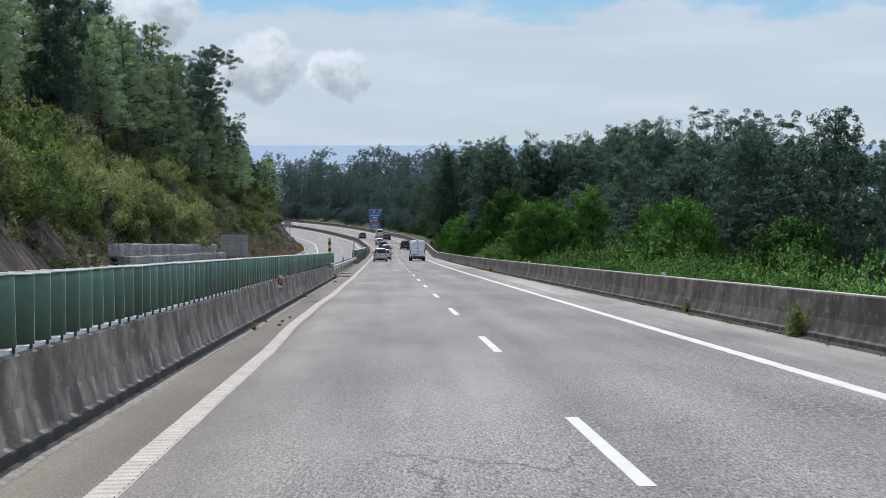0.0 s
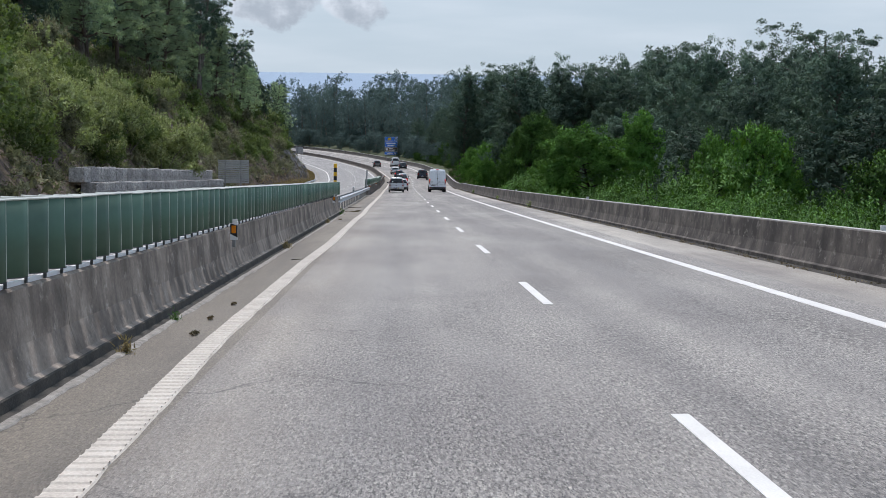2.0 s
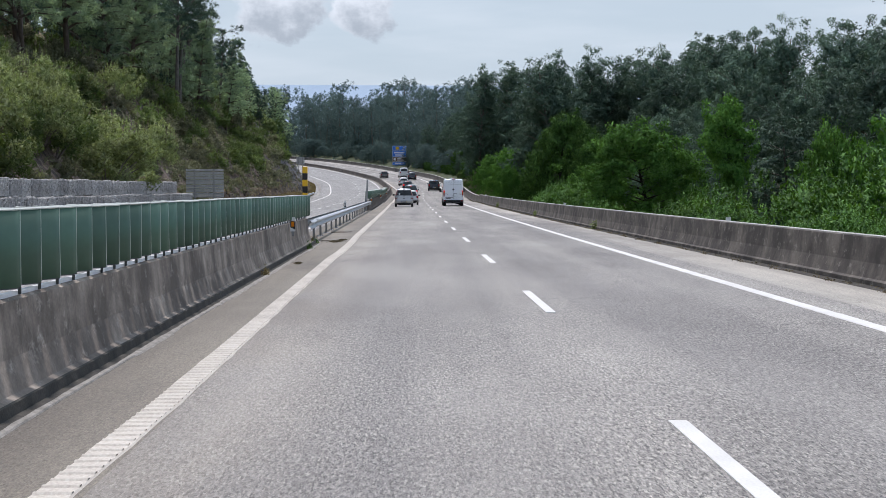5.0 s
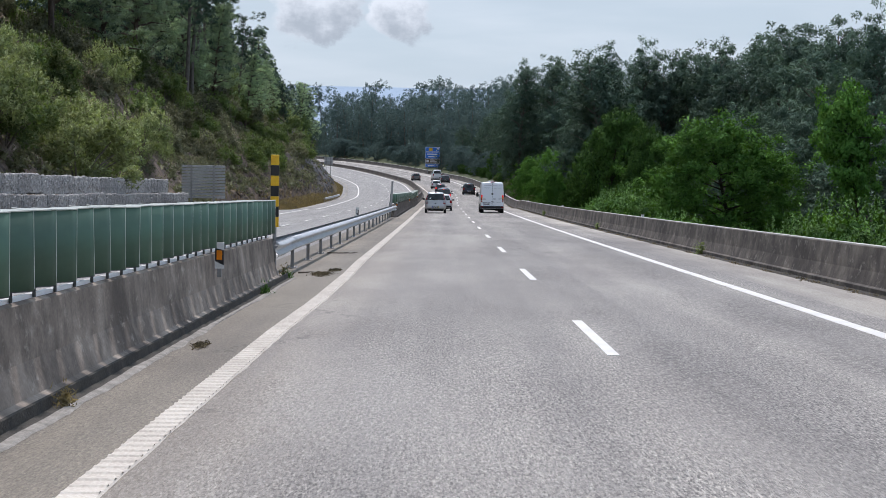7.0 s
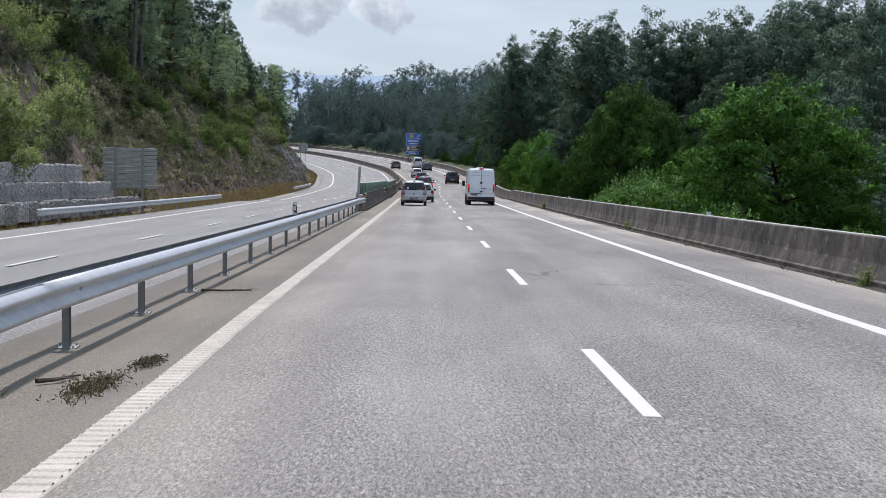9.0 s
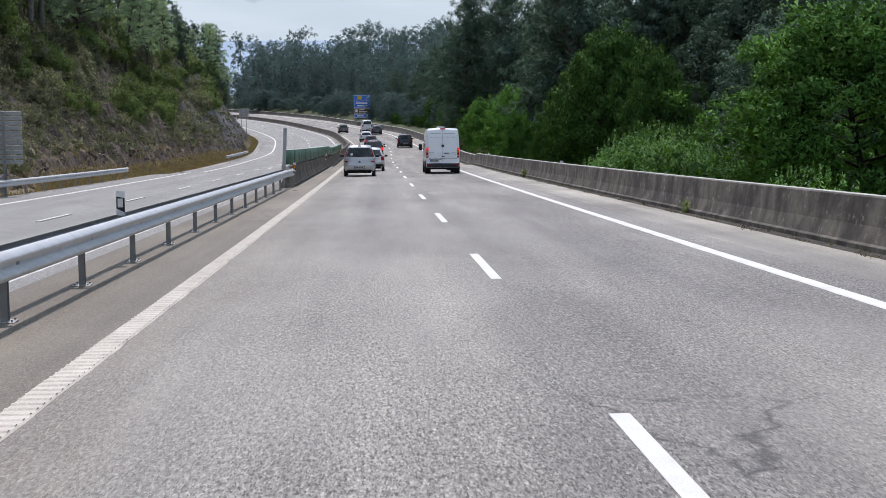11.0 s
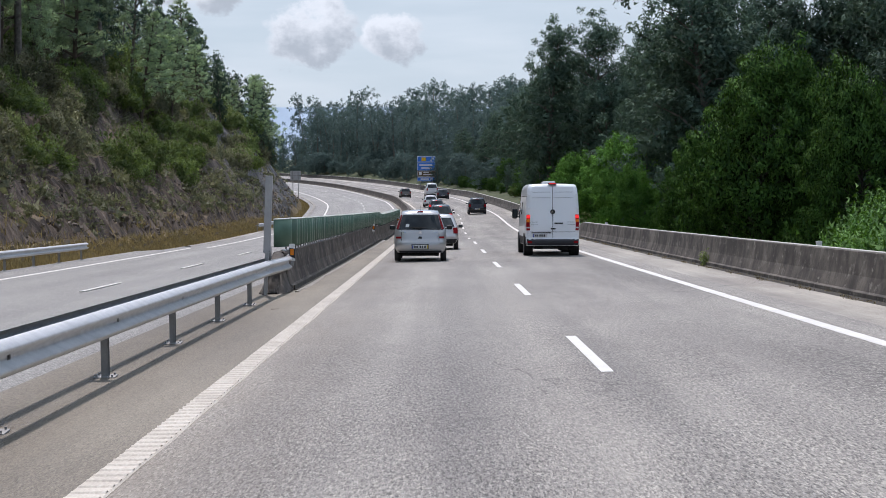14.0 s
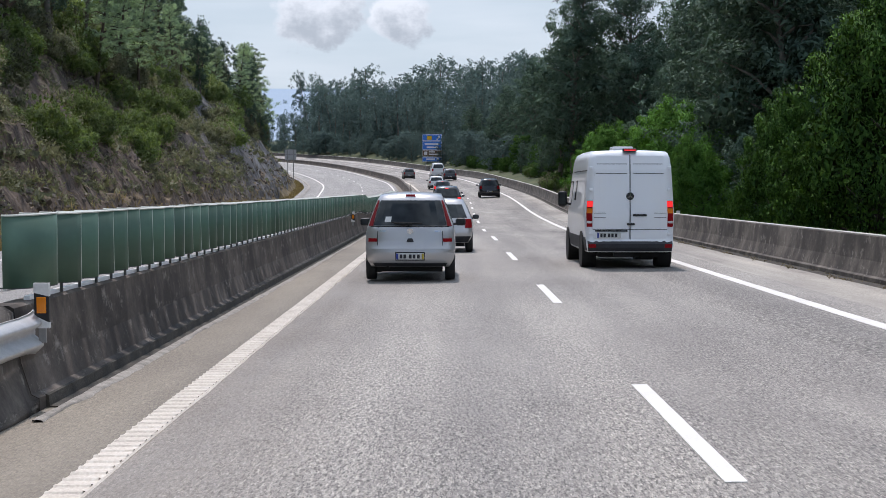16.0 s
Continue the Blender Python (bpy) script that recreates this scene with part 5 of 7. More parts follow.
def people_carrier(m):
    """The silver compact people carrier."""
    W, L = 1.69, 4.05
    sh = Shell(0.27, [(0.27, 0.14), (0.36, 0.03), (0.60, 0.0), (0.645, 0.045), (1.0, 0.075), (1.05, 0.10), (1.48, 0.36), (1.62, 0.52)],
               [(0.27, L - 0.1), (0.5, L), (0.75, L - 0.05), (1.0, L - 0.3), (1.62, L - 0.5)],
               [(0, 1.555), (0.06, 1.60), (0.4, 1.625), (0.6, 1.52), (0.73, 1.08), (0.86, 0.98), (0.97, 0.75), (1.0, 0.62)],
               [(0.27, 0.74), (0.4, 0.82), (0.62, 0.845), (0.92, 0.835), (1.05, 0.80), (1.48, 0.645), (1.62, 0.57)],
               [(0, 0.975), (0.12, 1.0), (0.8, 1.0), (1.0, 0.86)])
    root = empty("compact_people_carrier", m)
    tagged(root, "silver compact people carrier with dark rear window, inner lane", "car", "traffic")
    part("body", sh.body(12, 28, 18), M_SILVER, root, smooth=True)
    win = part("rear_window", sh.tail((-0.865, 0.865, 1.04, -0.90, 0.90, 1.50), 0.012, 10, 8), M_GLASS, root, "dark rear window")
    bm = bmesh.new()
    tube(bm, (0.0, 0.05, 1.05), (-0.30, 0.055, 1.085), 0.014, seg=6)
    tube(bm, (-0.34, 0.06, 1.095), (0.22, 0.06, 1.075), 0.011, seg=6)
    box(bm, -0.05, 0.05, 0.03, 0.09, 1.035, 1.07, 0.01)
    part("wiper", bm, M_UNDER, win, "black rear wiper")
    part("window_sticker", sh.tail((-0.62, -0.47, 1.10, -0.62, -0.47, 1.20), 0.015, 2, 2), M_PLATE, win, "small pale square sticker")
    for s in (-1, 1):
        lo, hi = ((0.878, 0.985) if s > 0 else (-0.985, -0.878))
        lo2, hi2 = ((0.93, 0.985) if s > 0 else (-0.985, -0.93))
        part("tail_light", sh.tail((lo, hi, 1.03, lo2, hi2, 1.50), 0.014, 3, 6), M_TAIL_DIM, root, "tall red tail light on the pillar")
        lo, hi = ((0.745, 0.945) if s > 0 else (-0.945, -0.745))
        part("reflector", sh.tail((lo, hi, 0.735, lo, hi, 0.80), 0.010, 2, 1), M_TAIL, root, "red reflector strip")
        part("side_window", sh.side(s, 0.14, 0.60, 1.06, 1.46, 0.18, 0.54), M_GLASS, root, "dark side window")
        mirror(root, s * (W / 2 + 0.11), 2.45, 1.06, 0.20, 0.15, M_GREYPLASTIC)
        for y in (0.72, L - 0.82):
            wheel(root, s * (W / 2 - 0.105), y, 0.305, 0.19)
    # seams of the tailgate
    for corners in ((-0.738, -0.722, 0.66, -0.758, -0.742, 1.03), (0.722, 0.738, 0.66, 0.742, 0.758, 1.03), (-0.73, 0.73, 0.645, -0.73, 0.73, 0.663), (-0.92, 0.92, 1.010, -0.92, 0.92, 1.026)):
        part("seam", sh.tail(corners, 0.004, 10, 2), M_SEAM, root)
    part("bumper_crease", sh.tail((-0.95, 0.95, 0.592, -0.95, 0.95, 0.602), 0.006, 10, 1), M_SILVER, root)
    part("plate_recess", sh.tail((-0.34, 0.34, 0.39, -0.34, 0.34, 0.55), 0.004, 4, 2), M_GREYPLASTIC, root)
    number_plate(root, -0.015, 0.468)
    part("lower_lip", sh.tail((-0.9, 0.9, 0.275, -0.9, 0.9, 0.34), 0.012, 8, 2), M_GREYPLASTIC, root, "dark lower bumper lip")
    bm = bmesh.new()
    tube(bm, (0, 0.07, 0.93), (0, 0.045, 0.93), 0.055, seg=20)
    tube(bm, (-0.05, 0.05, 0.93), (0.05, 0.05, 0.93), 0.008, seg=6)
    part("badge", bm, M_CHROME, root, "round chrome badge")
    part("tailgate_handle", sh.tail((-0.085, 0.085, 0.73, -0.05, 0.05, 0.80), 0.012, 4, 2), M_BLACK, root, "black tailgate handle")
    for lo, hi in ((-0.70, -0.56), (0.56, 0.70)):
        part("lettering_bar", sh.tail((lo, hi, 0.925, lo, hi, 0.945), 0.004, 2, 1), M_CHROME, root)
    part("brake_light", sh.tail((-0.16, 0.16, 1.548, -0.16, 0.16, 1.572), 0.02, 2, 1), M_TAIL, root)
    bm = bmesh.new()
    tube(bm, (0, 0.75, 1.64), (0, 0.62, 1.80), 0.008, 0.004, seg=6)
    part("aerial", bm, M_BLACK, root)
    bm = bmesh.new()
    box(bm, -0.60, 0.60, 0.35, L - 0.5, 0.17, 0.30)
    tube(bm, (-0.42, 0.12, 0.25), (-0.42, 0.5, 0.25), 0.035)
    tube(bm, (-0.55, 0.72, 0.27), (0.55, 0.72, 0.27), 0.035)
    part("underbody", bm, M_UNDER, root)


def panel_van(m):
    """The tall white panel van."""
    W, L, H = 1.95, 5.9, 2.62
    sh = Shell(0.36, [(0.36, 0.02), (0.40, -0.04), (0.60, -0.04), (0.63, 0.05), (1.2, 0.05), (2.2, 0.11), (2.5, 0.17), (2.62, 0.30)],
               [(0.36, L), (0.8, L), (1.2, L - 0.35), (1.9, L - 1.0), (2.62, L - 1.5)],
               [(0, 2.56), (0.03, 2.60), (0.5, 2.62), (0.78, 2.56), (0.88, 2.2), (0.95, 1.5), (1.0, 1.15)],
               [(0.36, 0.93), (0.6, 0.955), (1.2, 0.975), (2.0, 0.935), (2.4, 0.90), (2.54, 0.87), (2.60, 0.82), (2.62, 0.78)],
               [(0, 0.985), (0.08, 1.0), (0.85, 1.0), (1.0, 0.88)], corner=0.07, belly=0.03)
    root = empty("panel_van", m)
    tagged(root, "tall white panel van with twin rear doors, in the outer lane", "van", "traffic")
    part("body", sh.body(14, 30, 22), M_VANWHITE, root, smooth=True)
    for s in (-1, 1):
        lo, hi = ((0.02, 0.84) if s > 0 else (-0.84, -0.02))
        door = part("rear_door", sh.tail((lo, hi, 0.66, lo, hi * 1.0, 2.50), 0.010, 6, 12), M_VANWHITE, root, smooth=False)
        for z in (2.10, 2.31):
            l2, h2 = ((0.08, 0.80) if s > 0 else (-0.80, -0.08))
            part("pressed_line", sh.tail((l2, h2, z, l2, h2, z + 0.012), 0.013, 4, 1), M_SEAM, door)
        l3, h3 = ((0.55, 0.82) if s > 0 else (-0.82, -0.55))
        for z in (1.12, 1.22):
            part("pressed_line", sh.tail((l3, h3, z, l3, h3, z + 0.010), 0.013, 3, 1), M_SEAM, door)
        lo, hi = ((0.855, 0.985) if s > 0 else (-0.985, -0.855))
        lamp = part("tail_light", sh.tail((lo, hi, 0.92, lo, hi, 1.50), 0.014, 3, 6), M_TAIL, root, "tall red tail light")
        part("brake_lens", sh.tail((lo * 0.995, hi * 0.995, 1.36, lo * 0.995, hi * 0.995, 1.49), 0.018, 3, 2), M_TAIL_ON, lamp, "glowing red lens")
        part("indicator_lens", sh.tail((lo * 0.995, hi * 0.995, 1.22, lo * 0.995, hi * 0.995, 1.33), 0.018, 3, 2), M_AMBER, lamp, "amber lens")
        part("reversing_lens", sh.tail((lo * 0.995, hi * 0.995, 1.0, lo * 0.995, hi * 0.995, 1.05), 0.018, 3, 1), M_CLEAR, lamp, "clear lens")
        for z in (0.75, 1.72, 2.2):
            bm = bmesh.new()
            box(bm, s * 0.855 - 0.035, s * 0.855 + 0.035, 0.05, 0.13, z, z + 0.06, 0.01)
            part("hinge", bm, M_VANWHITE, root, "white door hinge")
        lo, hi = ((0.80, 0.97) if s > 0 else (-0.97, -0.80))
        part("reflector", sh.tail((lo, hi, 0.46, lo, hi, 0.54), 0.03, 2, 1), M_TAIL, root, "red bumper reflector")
        mirror(root, s * (W / 2 + 0.16), 4.35, 1.52, 0.22, 0.40, M_BLACK)
        part("cab_window", sh.side(s, 0.70, 0.86, 1.35, 1.95, 0.70, 0.82), M_GLASS, root, "dark cab window")
        part("sill_strip", sh.side(s, 0.03, 0.9, 0.40, 0.68, 0.03, 0.9, 0.012), M_GREYPLASTIC, root, "dark sill strip")
        part("side_moulding", sh.side(s, 0.03, 0.7, 2.16, 2.18, 0.03, 0.7, 0.01), M_SEAM, root)
        for y in (1.02, 4.7):
            wheel(root, s * (W / 2 - 0.12), y, 0.34, 0.22)
            bm = bmesh.new()
            tube(bm, (s * (W / 2 - 0.30), y, 0.38), (s * (W / 2 + 0.012), y, 0.38), 0.43, seg=24)
            part("wheel_arch", bm, M_UNDER, root, "dark wheel arch")
    part("small_window", sh.side(-1, 0.48, 0.54, 1.5, 1.95, 0.48, 0.54, 0.012, 2, 2), M_GLASS, root, "narrow dark side window")
    part("door_seam", sh.tail((-0.008, 0.008, 0.64, -0.008, 0.008, 2.52), 0.013, 1, 10), M_SEAM, root)
    part("door_seam", sh.tail((-0.85, 0.85, 0.86, -0.85, 0.85, 0.872), 0.013, 8, 1), M_SEAM, root)
    part("bumper", sh.tail((-0.985, 0.985, 0.38, -0.985, 0.985, 0.63), 0.022, 10, 3), M_GREYPLASTIC, root, "dark grey rear bumper")
    part("plate_lamp_bar", sh.tail((-0.80, -0.06, 0.815, -0.80, -0.06, 0.85), 0.03, 4, 1), M_BLACK, root, "black plate lamp bar")
    p = empty("plate_holder", pose(-0.46, 0.03, 0))
    p.parent = root
    number_plate(p, 0.0, 0.735, 0.52, 0.12, True, False)
    bm = bmesh.new()
    tube(bm, (0, 0.07, 1.60), (0, 0.045, 1.60), 0.085, seg=24)
    b = part("badge", bm, M_BLACK, root, "round dark badge")
    bm = bmesh.new()
    for i in range(3):
        a = math.pi / 2 + i * 2 * math.pi / 3
        tube(bm, (0, 0.04, 1.60), (0.07 * math.cos(a), 0.04, 1.60 + 0.07 * math.sin(a)), 0.010, 0.004, seg=6)
    part("badge_arm", bm, M_CHROME, b)
    for x0, x1, z in ((0.06, 0.36, 1.18), (-0.07, 0.10, 0.98)):
        bm = bmesh.new()
        box(bm, x0, x1, 0.015, 0.06, z - 0.025, z + 0.025, 0.012)
        part("door_handle", bm, M_BLACK, root, "black door handle")
    bm = bmesh.new()
    box(bm, -0.15, 0.15, 0.14, 0.30, 2.60, 2.66, 0.015)
    high = part("high_brake_light", bm, M_BLACK, root, "black housing of the high brake light")
    bm = bmesh.new()
    box(bm, -0.13, 0.13, 0.128, 0.142, 2.608, 2.632, 0.004)
    part("lens", bm, M_TAIL_ON, high, "glowing red lens")
    bm = bmesh.new()
    box(bm, -0.32, 0.14, 0.7, 1.3, 2.63, 2.72, 0.03)
    part("roof_vent", bm, M_WHITEPAINT, root, "flat white roof vent")
    bm = bmesh.new()
    box(bm, -0.66, 0.66, 0.3, L - 0.5, 0.24, 0.40)
    box(bm, -0.35, 0.05, 0.05, 0.25, 0.26, 0.36)
    box(bm, 0.25, 0.55, 0.35, 1.0, 0.18, 0.34, 0.03)
    tube(bm, (-0.7, 1.02, 0.34), (0.7, 1.02, 0.34), 0.06)
    part("underbody", bm, M_UNDER, root)


people_carrier(road_lie(195.0, -2.32, 0.02))
panel_van(road_lie(199.0, 2.22, 0.02) @ Matrix.Diagonal((0.97, 1.0, 0.95, 1)))
hatchback("small_hatchback", "small silver hatchback with red tail lights, in the inner lane", "traffic", road_lie(208.0, -1.74, 0.02), M_SILVER, 1.63, 1.43, 3.45)
hatchback("estate_car", "dark estate car with glowing brake lights and roof rails", "traffic", road_lie(262, -1.70, 0.02), M_BLACKPAINT, 1.86, 1.76, 4.5, lit=True, rails=True)
hatchback("white_hatchback", "white hatchback in the queue of the inner lane", "traffic", road_lie(283, -1.7, 0.02), M_WHITEPAINT, 1.72, 1.47, 4.1)
hatchback("dark_hatchback", "dark hatchback in the queue of the inner lane", "traffic", road_lie(316, -2.0, 0.02), M_DARKPAINT, 1.72, 1.47, 4.1, lit=True)
hatchback("white_estate_car", "white estate car in the queue of the inner lane", "traffic", road_lie(340, -1.7, 0.02), M_WHITEPAINT, 1.75, 1.48, 4.4)
hatchback("brown_hatchback", "grey-brown hatchback far ahead in the inner lane", "traffic", road_lie(398, -2.1, 0.02), M_BROWNPAINT, 1.76, 1.58, 4.2, tall=True)
hatchback("black_off_roader", "black sport utility car in the outer lane", "traffic", road_lie(302, 1.9, 0.02), M_BLACKPAINT, 1.86, 1.66, 4.5, tall=True)
hatchback("dark_saloon", "dark car in the outer lane far ahead", "traffic", road_lie(372, 1.8, 0.02), M_DARKPAINT, 1.8, 1.5, 4.5)
hatchback("pale_delivery_van", "pale grey delivery van far ahead in the outer lane", "traffic", road_lie(392, 1.7, 0.02), M_WHITEPAINT, 1.95, 2.2, 4.9, tall=True)

# ---- plants ----
def leaf_cards(rng, centres, dirs, length, width, droop=0.0, loose=0.8):
    """Small pointed sprays: one triangle each, scattered in turn and tilt. They shade like the outside of the clump they sit in."""
    n = len(centres)
    along = rng.normal(size=(n, 3)) * loose + dirs * 0.7
    along[:, 2] -= droop
    along /= np.linalg.norm(along, axis=1)[:, None] + 1e-6
    other = rng.normal(size=(n, 3))
    side = np.cross(along, other)
    side /= np.linalg.norm(side, axis=1)[:, None] + 1e-6
    face = np.cross(side, along)
    side *= np.where(np.sum(face * dirs, axis=1) < 0, -1.0, 1.0)[:, None]
    s = rng.uniform(0.6, 1.35, n)[:, None]
    a, b = along * length * s, side * width * s
    v = np.stack([centres - a * 0.4 - b * 0.5, centres - a * 0.25 + b * 0.6, centres + a * 0.6], 1).reshape(-1, 3)
    f = np.arange(3 * n).reshape(-1, 3)
    nn = dirs + rng.normal(0, 0.12, (n, 3))
    nn /= np.linalg.norm(nn, axis=1)[:, None] + 1e-6
    return v, f, np.repeat(nn, 3, axis=0)


def cards_mesh(name, v, f, *materials, index=None, normals=None):
    me = bpy.data.meshes.new(name)
    me.vertices.add(len(v))
    me.vertices.foreach_set("co", np.asarray(v, dtype=np.float32).ravel())
    me.loops.add(f.size)
    me.loops.foreach_set("vertex_index", f.astype(np.int32).ravel())
    me.polygons.add(len(f))
    me.polygons.foreach_set("loop_start", np.arange(0, f.size, 3, dtype=np.int32))
    me.update(calc_edges=True)
    for m in materials:
        me.materials.append(m)
    if index is not None:
        me.polygons.foreach_set("material_index", np.asarray(index, dtype=np.int32))
    if normals is not None:
        at = me.attributes.new("custom_normal", "FLOAT_VECTOR", "POINT")
        at.data.foreach_set("vector", np.asarray(normals, dtype=np.float32).ravel())
        me.update()
    return me


def clump(rng, c, r, n, flat=0.75):
    """Places and outward ways of n sprays round a clump; most sit near its skin and on its upper half."""
    d = rng.normal(size=(n, 3))
    d[:, 2] = d[:, 2] * 0.8 + 0.35
    d /= np.linalg.norm(d, axis=1)[:, None]
    rad = r * rng.uniform(0.5, 1.0, n) ** 0.4 * rng.uniform(0.85, 1.12, n)
    return np.asarray(c) + d * rad[:, None] * np.array([1, 1, flat]), d


def dense_heart(rng, c, r, flat, n, spray=1.0):
    """The inside of a clump: n larger sprays crossing one another, so that little is seen through it."""
    d = rng.normal(size=(n, 3))
    d /= np.linalg.norm(d, axis=1)[:, None]
    mid = np.asarray(c) + d * (r * rng.uniform(0.15, 0.95, n))[:, None] * np.array([1, 1, flat])
    a = rng.normal(size=(n, 3))
    a /= np.linalg.norm(a, axis=1)[:, None]
    b = np.cross(a, rng.normal(size=(n, 3)))
    b /= np.linalg.norm(b, axis=1)[:, None] + 1e-6
    face = np.cross(b, a)
    b *= np.where(np.sum(face * d, axis=1) < 0, -1.0, 1.0)[:, None]
    k = (r * spray * rng.uniform(0.35, 0.75, n))[:, None]
    v = np.stack([mid - a * k * 0.5 - b * k * 0.35, mid - a * k * 0.3 + b * k * 0.4, mid + a * k * 0.8], 1).reshape(-1, 3)
    nn = d + rng.normal(0, 0.15, (n, 3))
    nn /= np.linalg.norm(nn, axis=1)[:, None]
    return v, np.arange(3 * n).reshape(-1, 3), np.repeat(nn, 3, axis=0)


def gather(hearts, v, f, nn):
    """The sprays and the hearts of one plant as one set of arrays."""
    V, F, N, k = [v], [f], [nn], len(v)
    for p, q, n in hearts:
        V.append(p), F.append(q + k), N.append(n)
        k += len(p)
    return np.concatenate(V), np.concatenate(F), np.concatenate(N)


def limb(verts, faces, pts, r0, r1, seg=6):
    """A tapered tube through the points."""
    base = len(verts)
    k = len(pts)
    for i, p in enumerate(pts):
        q = Vector(pts[min(i + 1, k - 1)]) - Vector(pts[max(i - 1, 0)])
        m = q.to_track_quat("Z", "Y").to_matrix()
        r = r0 + (r1 - r0) * i / (k - 1)
        for j in range(seg):
            a = 2 * math.pi * j / seg
            verts.append(Vector(p) + m @ Vector((math.cos(a) * r, math.sin(a) * r, 0)))
    for i in range(k - 1):
        for j in range(seg):
            a, b = base + i * seg + j, base + i * seg + (j + 1) % seg
            faces.append((a, b, b + seg, a + seg))


def tree_model(kind, seed, lod):
    """Arrays of one tree's trunk and crown, with its height."""
    rng = np.random.default_rng(seed)
    verts, faces, P, D, hearts = [], [], [], [], []
    hn, hs = 26, 0.8
    if kind == "eucalyptus":
        H, bare, nl, mat, bark = 18.0, (0.2, 0.16, 0.05)[lod], (28, 24, 22)[lod], M_EUCA, M_BARK
        tufts, per, length, width = ((13, 44, 0.25, 0.07), (10, 30, 0.3, 0.10), (9, 11, 0.36, 0.15))[lod]
        flat, droop, full, tall = 1.15, 1.0, (0.6, 0.65, 0.85)[lod], 1.3
    elif kind == "young":
        H, bare, nl, mat, bark = 8.0, 0.54, 26, M_FRESH, M_DARKBARK
        tufts, per, length, width = 10, 60, 0.13, 0.07
        flat, droop, full, tall = 0.9, 0.15, 0.6, 0.8
    elif kind == "gum":
        H, bare, nl, mat, bark = 21.0, 0.45, 14, M_EUCA, M_BARK
        tufts, per, length, width = 12, 52, 0.25, 0.07
        flat, droop, full, tall = 0.8, 0.8, 0.45, 0.6
    elif kind == "pine":
        H, bare, nl, mat, bark = 15.0, 0.24, (30, 26, 20)[lod], M_PINE, M_PINEBARK
        tufts, per, length, width = ((10, 34, 0.25, 0.06), (8, 24, 0.3, 0.09), (6, 12, 0.42, 0.17))[lod]
        flat, droop, full, tall = 0.75, -0.3, 0.5, 0.5
    else:
        H, bare, nl, mat, bark = 9.0, 0.06, 46, M_FRESH if kind == "fresh" else M_BROAD, M_DARKBARK
        tufts, per, length, width = ((16, 84, 0.095, 0.06), (10, 44, 0.17, 0.09), (7, 16, 0.34, 0.2))[lod]
        flat, droop, full, tall = 0.8, 0.15, 0.65, 0.7
        hn, hs = 60, 0.55
    lean = rng.normal(0, 0.5, 2)
    steps = np.linspace(0, 1, 8)
    axis = [(lean[0] * (s**1.4) + 0.25 * math.sin(s * 5 + seed), lean[1] * (s**1.4), H * s * 0.95) for s in steps]
    axis[0] = (0, 0, -0.6)
    limb(verts, faces, axis, H * 0.0115 + 0.05, 0.04, 8 if lod == 0 else 5)
    for i in range(nl):
        s = bare + (0.97 - bare) * (i + rng.uniform(0, 1)) / nl
        p0 = Vector((np.interp(s, steps, [a[0] for a in axis]), np.interp(s, steps, [a[1] for a in axis]), H * s * 0.95))
        ang = i * 2.4 + rng.uniform(-0.5, 0.5)
        if kind == "eucalyptus":
            reach = H * rng.uniform(0.05, 0.155) * (1.25 - 1.0 * abs(s - 0.55))
            # towards the top the limbs stay close to the leader
            reach *= 1.0 - 0.45 * max(0.0, s - 0.8) / 0.2
            rise = reach * rng.uniform(0.3, 1.0)
            r = rng.uniform(1.0, 1.8) * (1.3 - 0.65 * s)
        elif kind == "young":
            reach = H * 0.16 * math.sin(math.pi * min(1.0, (s - bare) / (1 - bare) * 0.85 + 0.1)) * rng.uniform(0.6, 1.1)
            rise = reach * 0.3
            r = rng.uniform(0.55, 0.85)
        elif kind == "gum":
            reach = H * rng.uniform(0.06, 0.19)
            rise = reach * rng.uniform(0.2, 0.8)
            r = rng.uniform(0.8, 1.35)
        elif kind == "pine":
            reach = H * 0.17 * (1.25 - s) * rng.uniform(0.5, 1.0) + 0.3
            rise = reach * rng.uniform(0.0, 0.35)
            r = rng.uniform(0.8, 1.3) * (1.35 - 0.75 * s)
        else:
            reach = H * 0.50 * math.sqrt(max(0.03, 1 - (s - 0.25) ** 2 / 0.56)) * rng.uniform(0.65, 1.0)
            rise = reach * 0.12
            r = rng.uniform(0.8, 1.5)
        tip = p0 + Vector((math.cos(ang) * reach, math.sin(ang) * reach, rise))
        mid = p0.lerp(tip, 0.5) + Vector((0, 0, 0.12 * reach))
        if lod < 2:
            limb(verts, faces, [p0, mid, tip] if kind not in ("broad", "fresh") else [p0, p0.lerp(mid, 0.6), mid], 0.010 * H * (1.1 - s) + 0.015, 0.015, 5 if lod == 0 else 4)
        # the limb ends in a loose group of tufts; the outer ones hang lower, so that its outline frays
        for w in range(tufts):
            off = rng.normal(0, 1, 3) * np.array([0.62, 0.62, 0.55 * tall]) * r
            along = mid.lerp(tip, rng.uniform(0.2, 1.15))
            c = np.array(along) + off
            rc = r * (rng.uniform(0.24, 0.5) if kind not in ("broad", "fresh") else rng.uniform(0.32, 0.58))
            a, d = clump(rng, c, rc, per, flat)
            crown = np.array([c[0] - p0.x, c[1] - p0.y, 0.75 * (c[2] - 0.62 * H) / (0.4 * H) * reach + 0.35 * reach])
            crown = crown / (np.linalg.norm(crown) + 1e-6)
            d = 0.6 * d + 0.75 * crown
            P.append(a), D.append(d / np.linalg.norm(d, axis=1)[:, None])
